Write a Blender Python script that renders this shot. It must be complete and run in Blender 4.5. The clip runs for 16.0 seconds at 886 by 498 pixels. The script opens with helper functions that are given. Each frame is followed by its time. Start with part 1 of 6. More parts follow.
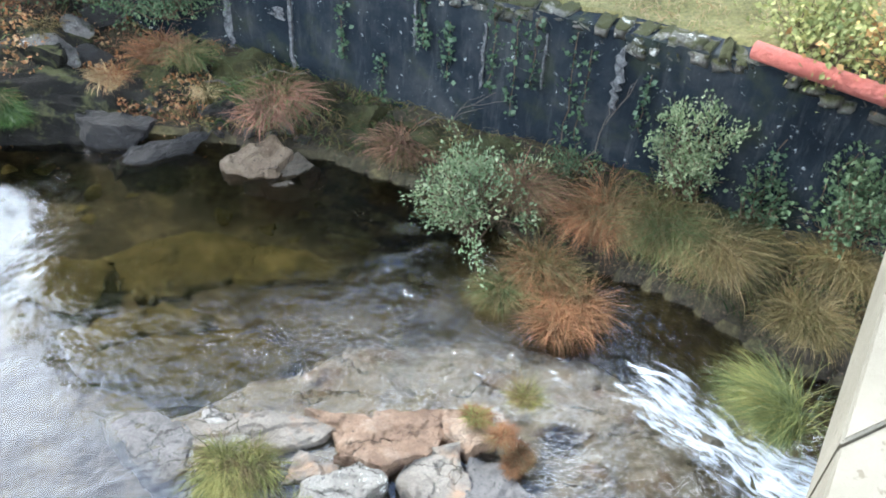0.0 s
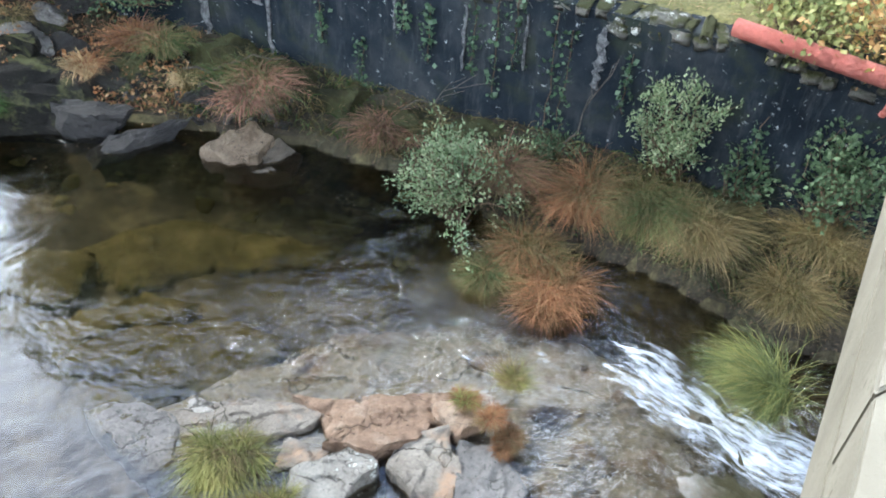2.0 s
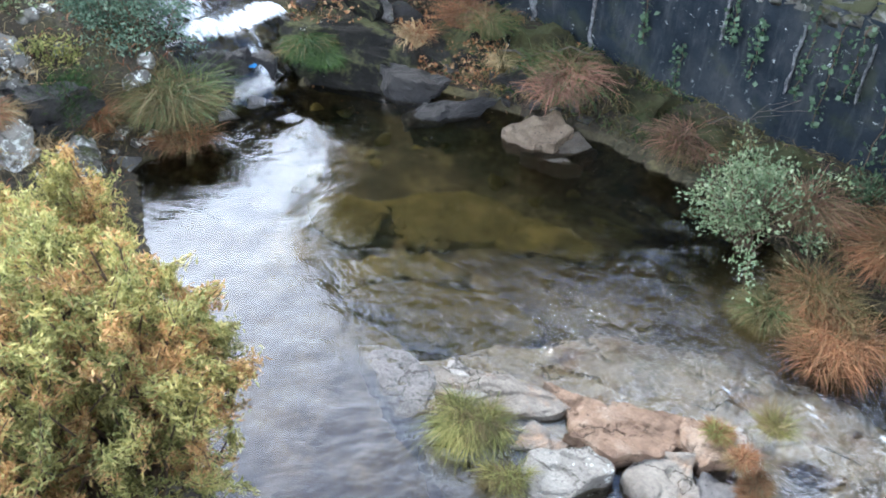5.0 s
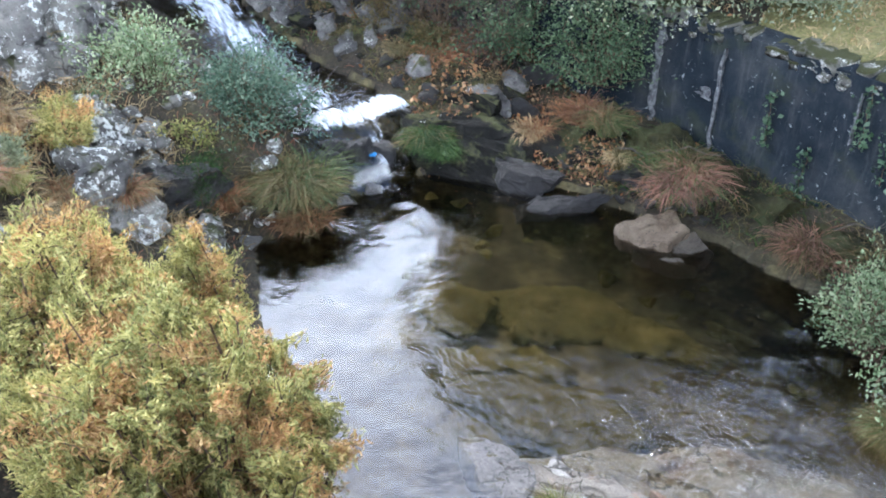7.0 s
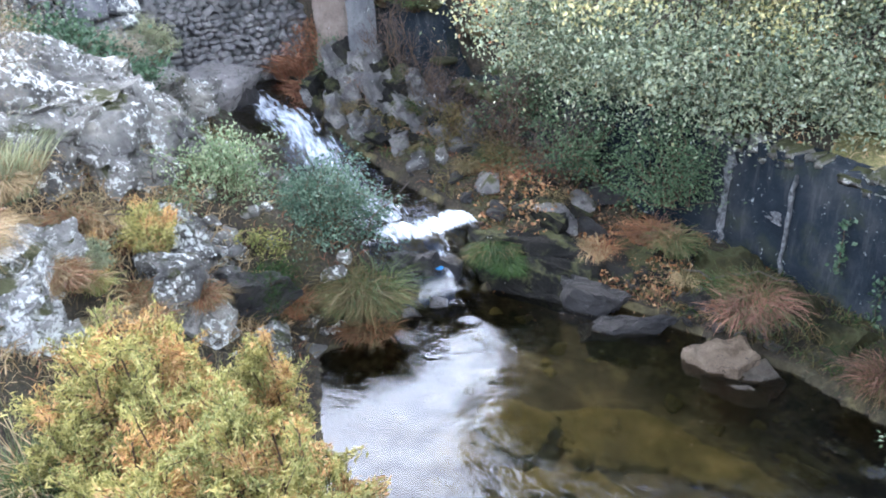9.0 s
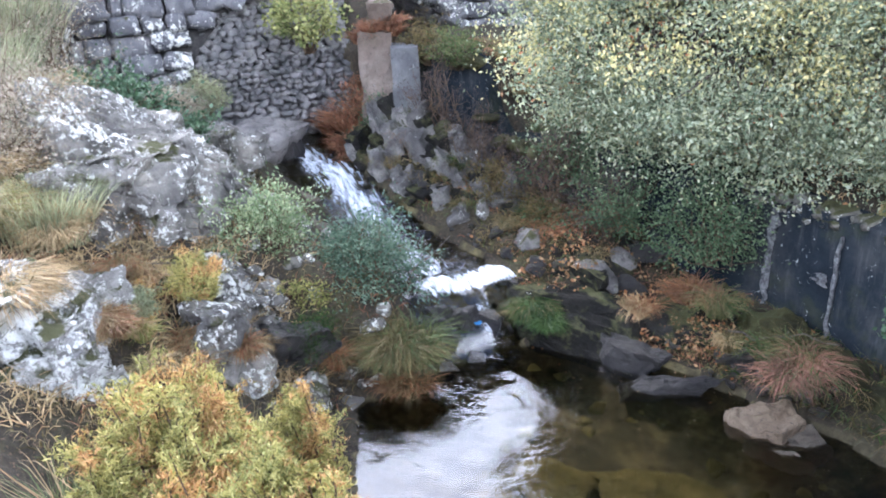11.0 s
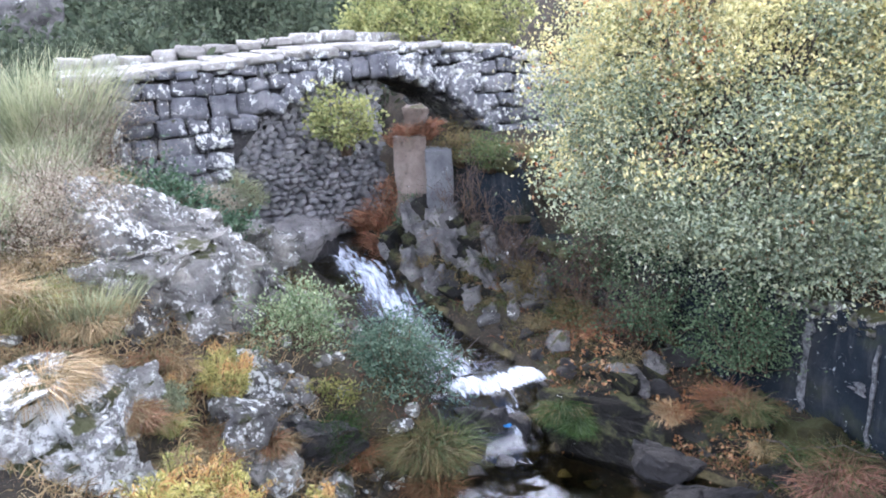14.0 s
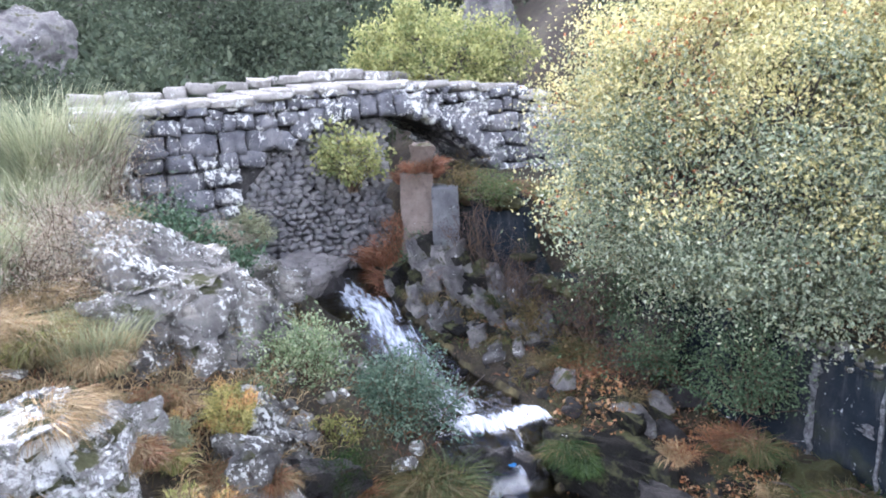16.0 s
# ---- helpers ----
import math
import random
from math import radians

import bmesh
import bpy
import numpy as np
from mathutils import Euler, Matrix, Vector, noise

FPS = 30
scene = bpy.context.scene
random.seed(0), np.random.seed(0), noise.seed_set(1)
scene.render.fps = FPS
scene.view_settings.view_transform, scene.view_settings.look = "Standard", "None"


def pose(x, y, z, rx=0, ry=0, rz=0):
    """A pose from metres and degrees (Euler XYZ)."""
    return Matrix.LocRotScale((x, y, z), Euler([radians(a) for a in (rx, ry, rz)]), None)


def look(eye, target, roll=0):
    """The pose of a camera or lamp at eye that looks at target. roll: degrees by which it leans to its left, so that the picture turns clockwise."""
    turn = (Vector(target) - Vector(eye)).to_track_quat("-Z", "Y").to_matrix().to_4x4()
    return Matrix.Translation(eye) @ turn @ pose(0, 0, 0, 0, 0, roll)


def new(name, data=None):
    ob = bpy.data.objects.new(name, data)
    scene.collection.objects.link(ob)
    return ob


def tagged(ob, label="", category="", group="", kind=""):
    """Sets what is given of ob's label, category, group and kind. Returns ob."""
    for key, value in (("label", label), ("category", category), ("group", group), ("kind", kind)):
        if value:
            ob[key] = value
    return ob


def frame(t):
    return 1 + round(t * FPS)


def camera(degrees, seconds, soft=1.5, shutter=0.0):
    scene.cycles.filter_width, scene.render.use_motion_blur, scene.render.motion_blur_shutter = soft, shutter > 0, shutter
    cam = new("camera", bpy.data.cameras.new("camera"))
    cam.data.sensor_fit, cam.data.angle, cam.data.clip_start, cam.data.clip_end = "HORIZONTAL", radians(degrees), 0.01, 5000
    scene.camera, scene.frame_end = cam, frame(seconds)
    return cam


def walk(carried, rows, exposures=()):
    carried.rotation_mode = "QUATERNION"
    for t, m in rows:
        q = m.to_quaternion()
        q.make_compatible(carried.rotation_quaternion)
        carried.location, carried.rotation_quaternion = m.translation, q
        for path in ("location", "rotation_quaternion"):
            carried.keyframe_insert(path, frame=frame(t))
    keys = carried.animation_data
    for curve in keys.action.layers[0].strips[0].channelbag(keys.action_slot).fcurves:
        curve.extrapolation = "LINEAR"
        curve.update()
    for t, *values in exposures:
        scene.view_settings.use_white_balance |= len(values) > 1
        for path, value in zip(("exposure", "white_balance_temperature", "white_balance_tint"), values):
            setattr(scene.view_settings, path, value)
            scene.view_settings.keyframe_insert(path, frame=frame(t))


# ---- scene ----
cam = camera(56.4, 16.0, soft=1.9)
PATH = [
    (0, (0.001, 0.001, 5.488), (-0.060, 3.858, 2.308), 3.65),
    (0.5, (0.008, -0.003, 5.490), (0.018, 3.827, 2.276), 3.61),
    (1, (0.014, -0.012, 5.505), (0.115, 3.782, 2.251), 3.90),
    (1.5, (-0.005, -0.002, 5.470), (0.083, 3.802, 2.226), 3.76),
    (2, (-0.030, 0.008, 5.436), (0.025, 3.820, 2.201), 3.64),
    (2.5, (-0.060, 0.003, 5.410), (-0.093, 3.823, 2.183), 3.28),
    (3, (-0.108, -0.010, 5.406), (-0.295, 3.773, 2.143), 3.31),
    (3.5, (-0.177, -0.067, 5.467), (-0.931, 3.573, 2.124), 1.86),
    (4, (-0.197, -0.097, 5.489), (-1.245, 3.455, 2.130), 1.45),
    (6.5, (-0.225, -0.100, 5.443), (-2.223, 3.360, 2.436), -1.38),
    (7, (-0.236, -0.108, 5.458), (-2.390, 3.384, 2.600), -1.74),
    (7.5, (-0.250, -0.111, 5.472), (-2.493, 3.400, 2.708), -1.57),
    (8, (-0.246, -0.120, 5.494), (-2.614, 3.423, 2.879), -1.52),
    (8.5, (-0.241, -0.123, 5.521), (-2.774, 3.442, 3.097), -1.90),
    (9, (-0.233, -0.132, 5.535), (-2.881, 3.446, 3.258), -2.09),
    (11.5, (-0.217, -0.168, 5.580), (-3.166, 3.389, 3.668), -1.93),
    (12, (-0.209, -0.171, 5.591), (-3.200, 3.397, 3.767), -1.72),
    (12.5, (-0.202, -0.175, 5.593), (-3.252, 3.392, 3.869), -1.71),
    (13, (-0.195, -0.171, 5.604), (-3.268, 3.419, 3.970), -1.72),
    (13.5, (-0.189, -0.188, 5.616), (-3.323, 3.413, 4.129), -1.81),
    (14, (-0.169, -0.190, 5.632), (-3.343, 3.403, 4.210), -1.87),
    (14.5, (-0.166, -0.192, 5.635), (-3.360, 3.400, 4.259), -1.88),
    (15, (-0.164, -0.201, 5.641), (-3.375, 3.389, 4.300), -1.87),
    (15.5, (-0.152, -0.206, 5.651), (-3.383, 3.398, 4.395), -1.69),
    (16, (-0.154, -0.211, 5.655), (-3.386, 3.406, 4.445), -1.50),
]
EXPOSURES = [(0.0, 1.78, 5650, 6), (1.5, 1.53, 5650, 6), (4.0, 1.68, 5580, 8), (7.5, 1.55, 5480, 12), (9.0, 1.6, 5490, 14), (12.0, 1.5, 5590, 18), (16.0, 1.36, 5600, 21)]
walk(cam, [(t, look(eye, target, roll)) for t, eye, target, roll in PATH], EXPOSURES)

# ---- light ----
SUN_DIR = Vector((-0.72, 0.36, 0.75)).normalized()
world = bpy.data.worlds.new("sky")
scene.world = world
world.use_nodes = True
wn = world.node_tree.nodes
sky = wn.new("ShaderNodeTexSky")
sky.sky_type, sky.sun_disc = "NISHITA", False
sky.sun_elevation = math.asin(SUN_DIR.z)
sky.sun_rotation = math.atan2(SUN_DIR.x, SUN_DIR.y)
sky.air_density, sky.dust_density, sky.ozone_density = 1.0, 1.5, 1.0
wn["Background"].inputs["Strength"].default_value = 0.15
wl = world.node_tree.links
spot = wn.new("ShaderNodeTexCoord")
cloud = wn.new("ShaderNodeTexNoise")
cloud.inputs["Scale"].default_value, cloud.inputs["Detail"].default_value, cloud.inputs["Roughness"].default_value = 2.6, 7, 0.55
wl.new(spot.outputs["Generated"], cloud.inputs["Vector"])
edge = wn.new("ShaderNodeMapRange")
edge.inputs["From Min"].default_value, edge.inputs["From Max"].default_value = 0.60, 0.82
wl.new(cloud.outputs["Fac"], edge.inputs["Value"])
air = wn.new("ShaderNodeMix")
air.data_type = "RGBA"
air.inputs[7].default_value = (24.0, 24.6, 25.8, 1)
low = wn.new("ShaderNodeSeparateXYZ")
wl.new(spot.outputs["Generated"], low.inputs[0])
haze = wn.new("ShaderNodeMapRange")
haze.inputs["From Min"].default_value, haze.inputs["From Max"].default_value = 0.86, 0.53
haze.inputs["To Max"].default_value = 1.0
wl.new(low.outputs["Z"], haze.inputs["Value"])
both = wn.new("ShaderNodeMath")
both.operation, both.use_clamp = "ADD", True
wl.new(edge.outputs["Result"], both.inputs[0])
wl.new(haze.outputs["Result"], both.inputs[1])
wl.new(both.outputs[0], air.inputs[0])
wl.new(sky.outputs[0], air.inputs[6])
wl.new(air.outputs[2], wn["Background"].inputs["Color"])
sun = new("sun", bpy.data.lights.new("sun", "SUN"))
sun.data.energy, sun.data.angle, sun.data.color = 2.3, radians(5), (1.0, 0.93, 0.82)
sun.matrix_world = Matrix.Translation((0, 0, 30)) @ (-SUN_DIR).to_track_quat("-Z", "Y").to_matrix().to_4x4()


# ---- materials ----
def shader(name, rough=0.8):
    m = bpy.data.materials.new(name)
    m.use_nodes = True
    nodes, links = m.node_tree.nodes, m.node_tree.links
    b = nodes["Principled BSDF"]
    b.inputs["Roughness"].default_value = rough
    b.inputs["Specular IOR Level"].default_value = 0.3
    return m, nodes, links, b


def ramp(nodes, links, source, stops):
    r = nodes.new("ShaderNodeValToRGB")
    e = r.color_ramp.elements
    while len(e) < len(stops):
        e.new(0.5)
    for el, (p, c) in zip(e, stops):
        el.position, el.color = p, (*c, 1)
    links.new(source, r.inputs["Fac"])
    return r.outputs["Color"]


def place(nodes, links, scale=(1, 1, 1)):
    g = nodes.new("ShaderNodeNewGeometry")
    mp = nodes.new("ShaderNodeMapping")
    mp.inputs["Scale"].default_value = scale
    links.new(g.outputs["Position"], mp.inputs["Vector"])
    return mp.outputs["Vector"], g


def fuzz(nodes, links, vec, scale, detail=5, rough=0.6):
    n = nodes.new("ShaderNodeTexNoise")
    n.inputs["Scale"].default_value, n.inputs["Detail"].default_value, n.inputs["Roughness"].default_value = scale, detail, rough
    links.new(vec, n.inputs["Vector"])
    return n.outputs["Fac"]


def blend(nodes, links, fac, a, b):
    x = nodes.new("ShaderNodeMix")
    x.data_type = "RGBA"
    for sock, val in ((x.inputs[0], fac), (x.inputs[6], a), (x.inputs[7], b)):
        if isinstance(val, (int, float)):
            sock.default_value = val
        elif isinstance(val, tuple):
            sock.default_value = (*val, 1)
        else:
            links.new(val, sock)
    return x.outputs[2]


def band(nodes, links, source, lo, hi):
    r = nodes.new("ShaderNodeMapRange")
    r.inputs["From Min"].default_value, r.inputs["From Max"].default_value = lo, hi
    links.new(source, r.inputs["Value"])
    return r.outputs["Result"]


def times_(nodes, links, a, b):
    n = nodes.new("ShaderNodeMath")
    n.operation = "MULTIPLY"
    links.new(a, n.inputs[0])
    if isinstance(b, (int, float)):
        n.inputs[1].default_value = b
    else:
        links.new(b, n.inputs[1])
    return n.outputs[0]


def bump(nodes, links, b, height, strength, distance=0.02):
    n = nodes.new("ShaderNodeBump")
    n.inputs["Strength"].default_value, n.inputs["Distance"].default_value = strength, distance
    links.new(height, n.inputs["Height"])
    links.new(n.outputs["Normal"], b.inputs["Normal"])


def stone(name, dark, mid, light, lichen=0.3, moss=0.0, rust=None, rough=0.85, grain=60, big=1.6, pale=(0.62, 0.63, 0.58), cracks=0.0, algae=False):
    """Granite or rubble: mottled, with crusts of pale lichen, moss on what faces up, and rust where given."""
    m, nodes, links, b = shader(name, rough)
    b.inputs["Specular IOR Level"].default_value = 0.4 if rough < 0.7 else 0.12
    vec, geo = place(nodes, links)
    large, fine = fuzz(nodes, links, vec, big, 6), fuzz(nodes, links, vec, grain, 3)
    col = ramp(nodes, links, large, [(0.3, dark), (0.5, mid), (0.7, light)])
    speck = ramp(nodes, links, fine, [(0.3, (0.75, 0.75, 0.75)), (0.7, (1.15, 1.13, 1.1))])
    mul = nodes.new("ShaderNodeMix")
    mul.data_type, mul.blend_type = "RGBA", "MULTIPLY"
    mul.inputs[0].default_value = 0.8
    links.new(col, mul.inputs[6]), links.new(speck, mul.inputs[7])
    col = mul.outputs[2]
    info = nodes.new("ShaderNodeObjectInfo")
    col = blend(nodes, links, times_(nodes, links, info.outputs["Random"], 0.35), col, dark)
    if rust:
        col = blend(nodes, links, band(nodes, links, fuzz(nodes, links, vec, 2.3, 4), 0.5, 0.62), col, rust)
    if lichen:
        spots = fuzz(nodes, links, vec, 11, 9, 0.76)
        where = fuzz(nodes, links, vec, 1.3, 3)
        both = nodes.new("ShaderNodeMath")
        both.operation = "ADD"
        links.new(spots, both.inputs[0]), links.new(times_(nodes, links, where, 0.5), both.inputs[1])
        col = blend(nodes, links, band(nodes, links, both.outputs[0], 0.985 - 0.3 * lichen, 1.0 - 0.3 * lichen), col, pale)
        soot = fuzz(nodes, links, vec, 19, 8, 0.78)
        col = blend(nodes, links, times_(nodes, links, band(nodes, links, soot, 0.6, 0.625), 0.75), col, (0.03, 0.03, 0.028))
    if moss:
        up = nodes.new("ShaderNodeSeparateXYZ")
        links.new(geo.outputs["Normal"], up.inputs[0])
        patch = band(nodes, links, fuzz(nodes, links, vec, 3.0, 5), 0.66 - 0.3 * moss, 0.74 - 0.3 * moss)
        col = blend(nodes, links, times_(nodes, links, band(nodes, links, up.outputs["Z"], 0.0, 0.6), patch), col, (0.06, 0.062, 0.028))
    h = nodes.new("ShaderNodeMath")
    h.operation = "ADD"
    links.new(fuzz(nodes, links, vec, 12, 10, 0.72), h.inputs[0]), links.new(times_(nodes, links, fine, 0.25), h.inputs[1])
    height = h.outputs[0]
    if cracks:
        # joints of the rock: thin, wandering, darker than the stone and sunk in the bump
        warp = nodes.new("ShaderNodeTexNoise")
        warp.inputs["Scale"].default_value, warp.inputs["Detail"].default_value = 3.0, 6
        links.new(vec, warp.inputs["Vector"])
        mixed = nodes.new("ShaderNodeVectorMath")
        mixed.operation = "MULTIPLY_ADD"
        mixed.inputs[1].default_value = (0.6, 0.6, 0.6)
        links.new(warp.outputs["Color"], mixed.inputs[0]), links.new(vec, mixed.inputs[2])
        flat = nodes.new("ShaderNodeMapping")
        flat.inputs["Rotation"].default_value, flat.inputs["Scale"].default_value = (0.15, 0.2, 0.25), (0.35, 1.3, 1.9)
        links.new(mixed.outputs[0], flat.inputs["Vector"])
        cell = nodes.new("ShaderNodeTexVoronoi")
        cell.feature = "DISTANCE_TO_EDGE"
        cell.inputs["Scale"].default_value = cracks
        links.new(flat.outputs["Vector"], cell.inputs["Vector"])
        here = band(nodes, links, fuzz(nodes, links, vec, 1.7, 3), 0.44, 0.56)
        split = times_(nodes, links, band(nodes, links, cell.outputs["Distance"], 0.022, 0.004), here)
        col = blend(nodes, links, times_(nodes, links, split, 0.7), col, (0.03, 0.026, 0.02))
        deep = nodes.new("ShaderNodeMath")
        deep.operation = "MULTIPLY_ADD"
        deep.inputs[1].default_value = -0.25
        links.new(split, deep.inputs[0]), links.new(height, deep.inputs[2])
        height = deep.outputs[0]
    if algae:
        at = nodes.new("ShaderNodeSeparateXYZ")
        links.new(geo.outputs["Position"], at.inputs[0])
        low_ = nodes.new("ShaderNodeMath")
        low_.operation = "MULTIPLY_ADD"
        low_.inputs[1].default_value = 0.12
        links.new(fuzz(nodes, links, vec, 3.5, 6), low_.inputs[0]), links.new(at.outputs["Z"], low_.inputs[2])
        col = blend(nodes, links, band(nodes, links, low_.outputs[0], -0.06, -0.2), col, (0.055, 0.05, 0.026))
    links.new(col, b.inputs["Base Color"])
    bump(nodes, links, b, height, 1.0, 0.09)
    return m


def leafy(name, colours, translucent=0.35, rough=0.55):
    """Leaves, needles or blades: one shade for each, from a range."""
    m, nodes, links, b = shader(name, rough)
    b.inputs["Specular IOR Level"].default_value = 0.15
    geo = nodes.new("ShaderNodeNewGeometry")
    n = len(colours)
    col = ramp(nodes, links, geo.outputs["Random Per Island"], [(i / max(n - 1, 1), c) for i, c in enumerate(colours)])
    mp, _ = place(nodes, links)
    patch = ramp(nodes, links, fuzz(nodes, links, mp, 2.5, 3), [(0.35, (0.7, 0.75, 0.7)), (0.65, (1.25, 1.2, 1.1))])
    mul = nodes.new("ShaderNodeMix")
    mul.data_type, mul.blend_type = "RGBA", "MULTIPLY"
    mul.inputs[0].default_value = 1.0
    links.new(col, mul.inputs[6]), links.new(patch, mul.inputs[7])
    links.new(mul.outputs[2], b.inputs["Base Color"])
    tr = nodes.new("ShaderNodeBsdfTranslucent")
    links.new(mul.outputs[2], tr.inputs["Color"])
    mx = nodes.new("ShaderNodeMixShader")
    mx.inputs[0].default_value = translucent
    links.new(b.outputs[0], mx.inputs[1]), links.new(tr.outputs[0], mx.inputs[2])
    links.new(mx.outputs[0], nodes["Material Output"].inputs["Surface"])
    return m


def earth(name, stops, scale=1.2, fine=18, rough=0.95, strength=0.8, litter=None):
    m, nodes, links, b = shader(name, rough)
    vec, _ = place(nodes, links)
    col = ramp(nodes, links, fuzz(nodes, links, vec, scale, 8, 0.7), stops)
    sp = ramp(nodes, links, fuzz(nodes, links, vec, fine, 6, 0.75), [(0.35, (0.45, 0.45, 0.45)), (0.68, (1.4, 1.35, 1.3))])
    mul = nodes.new("ShaderNodeMix")
    mul.data_type, mul.blend_type = "RGBA", "MULTIPLY"
    mul.inputs[0].default_value = 0.9
    links.new(col, mul.inputs[6]), links.new(sp, mul.inputs[7])
    col = mul.outputs[2]
    if litter:
        col = blend(nodes, links, band(nodes, links, fuzz(nodes, links, vec, 30, 3), 0.6, 0.66), col, litter)
    links.new(col, b.inputs["Base Color"])
    bump(nodes, links, b, fuzz(nodes, links, vec, fine, 8, 0.7), strength, 0.06)
    return m


GRANITE = stone("grey lichened granite", (0.06, 0.058, 0.054), (0.19, 0.183, 0.167), (0.37, 0.353, 0.308), lichen=0.6, moss=0.35, cracks=0.9)
CLIFF = stone("splintered dark bedrock", (0.06, 0.058, 0.056), (0.15, 0.145, 0.14), (0.30, 0.29, 0.27), lichen=0.3, moss=0.3, grain=40, big=3, cracks=5.0)
PALE_GRANITE = stone("pale washed granite", (0.15, 0.132, 0.112), (0.28, 0.25, 0.212), (0.40, 0.365, 0.312), lichen=0.0, rust=(0.36, 0.25, 0.17), grain=40, cracks=1.5)
GREY_SLAB = stone("grey washed granite", (0.11, 0.103, 0.098), (0.20, 0.19, 0.18), (0.30, 0.285, 0.268), lichen=0.12, grain=40, cracks=1.6)
WASHED = stone("pale grey washed granite", (0.26, 0.243, 0.22), (0.42, 0.397, 0.362), (0.55, 0.527, 0.48), lichen=0.0, grain=40, big=2.2, cracks=0.9, algae=True, rust=(0.27, 0.21, 0.16))
PALE_LICHEN = stone("cream granite with white lichen", (0.17, 0.158, 0.14), (0.29, 0.272, 0.242), (0.41, 0.392, 0.352), lichen=0.5, grain=40, pale=(0.66, 0.68, 0.64), cracks=1.5)
ORANGE_ROCK = stone("rust stained granite", (0.18, 0.12, 0.085), (0.31, 0.215, 0.15), (0.43, 0.345, 0.265), lichen=0.1, grain=40, big=4, cracks=1.6)
WET_ROCK = stone("wet dark rock", (0.011, 0.011, 0.0115), (0.027, 0.025, 0.024), (0.055, 0.05, 0.045), lichen=0.06, rough=0.5)
BROWN_ROCK = stone("brown river rock", (0.07, 0.058, 0.042), (0.13, 0.108, 0.08), (0.20, 0.17, 0.13), lichen=0.05, rough=0.6)
# dark mossy rock; its near-black base also holds the shade under tree and wall
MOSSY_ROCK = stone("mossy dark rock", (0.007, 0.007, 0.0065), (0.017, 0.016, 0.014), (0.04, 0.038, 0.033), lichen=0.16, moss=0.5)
MOSS = stone("olive moss and soil", (0.02, 0.02, 0.012), (0.05, 0.048, 0.02), (0.085, 0.08, 0.03), lichen=0.12, moss=0.6, big=3)
# lichened granite; the blue-dark cast is the face's shade, put into the colour
BRIDGE_STONE = stone("weathered bridge granite", (0.07, 0.073, 0.082), (0.16, 0.162, 0.173), (0.28, 0.277, 0.275), lichen=0.6, moss=0.15, grain=50, big=2.5)
INNER_STONE = stone("grey rubble stone", (0.11, 0.112, 0.115), (0.21, 0.208, 0.206), (0.33, 0.322, 0.308), lichen=0.3, big=3)
COPING_STONE = stone("pale bridge coping", (0.18, 0.172, 0.155), (0.30, 0.288, 0.262), (0.42, 0.405, 0.37), lichen=0.45, moss=0.1, big=3)
MORTAR = earth("dark joints", [(0.3, (0.015, 0.015, 0.016)), (0.7, (0.06, 0.058, 0.055))], 4)
WHITE_GRANITE = stone("white lichened granite", (0.14, 0.14, 0.132), (0.32, 0.315, 0.30), (0.52, 0.51, 0.48), lichen=0.72, moss=0.7, pale=(0.66, 0.67, 0.63), cracks=1.0)
TAN_ROCK = stone("tan granite boulder", (0.12, 0.09, 0.062), (0.20, 0.155, 0.11), (0.30, 0.24, 0.175), lichen=0.1, grain=45, big=3, cracks=2.0)
ALGAE_ROCK = stone("olive submerged rock", (0.06, 0.051, 0.019), (0.135, 0.116, 0.04), (0.24, 0.205, 0.078), lichen=0, rough=0.9, big=2)
GROUND = earth("bank soil and litter", [(0.3, (0.014, 0.012, 0.009)), (0.5, (0.036, 0.03, 0.02)), (0.62, (0.05, 0.046, 0.024)), (0.75, (0.09, 0.075, 0.052))], litter=(0.10, 0.066, 0.04))
GRASSY = earth("dry grass turf", [(0.3, (0.09, 0.085, 0.03)), (0.5, (0.17, 0.16, 0.06)), (0.7, (0.30, 0.26, 0.13))], 0.9, 25)
BED = earth("river bed silt", [(0.3, (0.022, 0.019, 0.012)), (0.5, (0.05, 0.043, 0.023)), (0.62, (0.105, 0.09, 0.042)), (0.75, (0.19, 0.163, 0.082))], 1.5, 7)
BARK = earth("grey bark", [(0.3, (0.05, 0.042, 0.034)), (0.7, (0.16, 0.14, 0.12))], 6, 40)
STEM = earth("brown stems", [(0.3, (0.05, 0.035, 0.02)), (0.7, (0.16, 0.11, 0.07))], 6, 40)


# ---- the lie of the land ----
LEFT_SHORE = [(9.0, 0.6), (3.0, 1.4), (-1.5, 1.7), (-3.3, 2.5), (-4.6, 3.8), (-5.6, 4.8), (-6.3, 5.6), (-5.9, 6.3), (-6.1, 6.9), (-7.0, 7.15), (-8.3, 7.7), (-9.3, 8.05), (-10.3, 8.1), (-12.4, 9.2), (-20.0, 13.0), (-60.0, 40.0)]
RIGHT_SHORE = [(9.0, 3.0), (4.0, 5.5), (2.4, 6.1), (0.7, 6.8), (-0.3, 7.6), (-1.5, 8.1), (-3.2, 8.4), (-4.7, 8.5), (-5.5, 7.9), (-6.1, 8.5), (-7.4, 8.75), (-8.6, 8.85), (-10.0, 9.3), (-11.8, 10.5), (-20.0, 15.5), (-60.0, 42.0)]
WALL_LINE = [(9.0, 4.75), (3.43, 7.12), (-1.4, 9.25), (-3.05, 10.0), (-6.2, 10.42), (-9.4, 10.6)]


def steps(a, b, v):
    s = np.clip((v - a) / (b - a), 0, 1)
    return s * s * (3 - 2 * s)


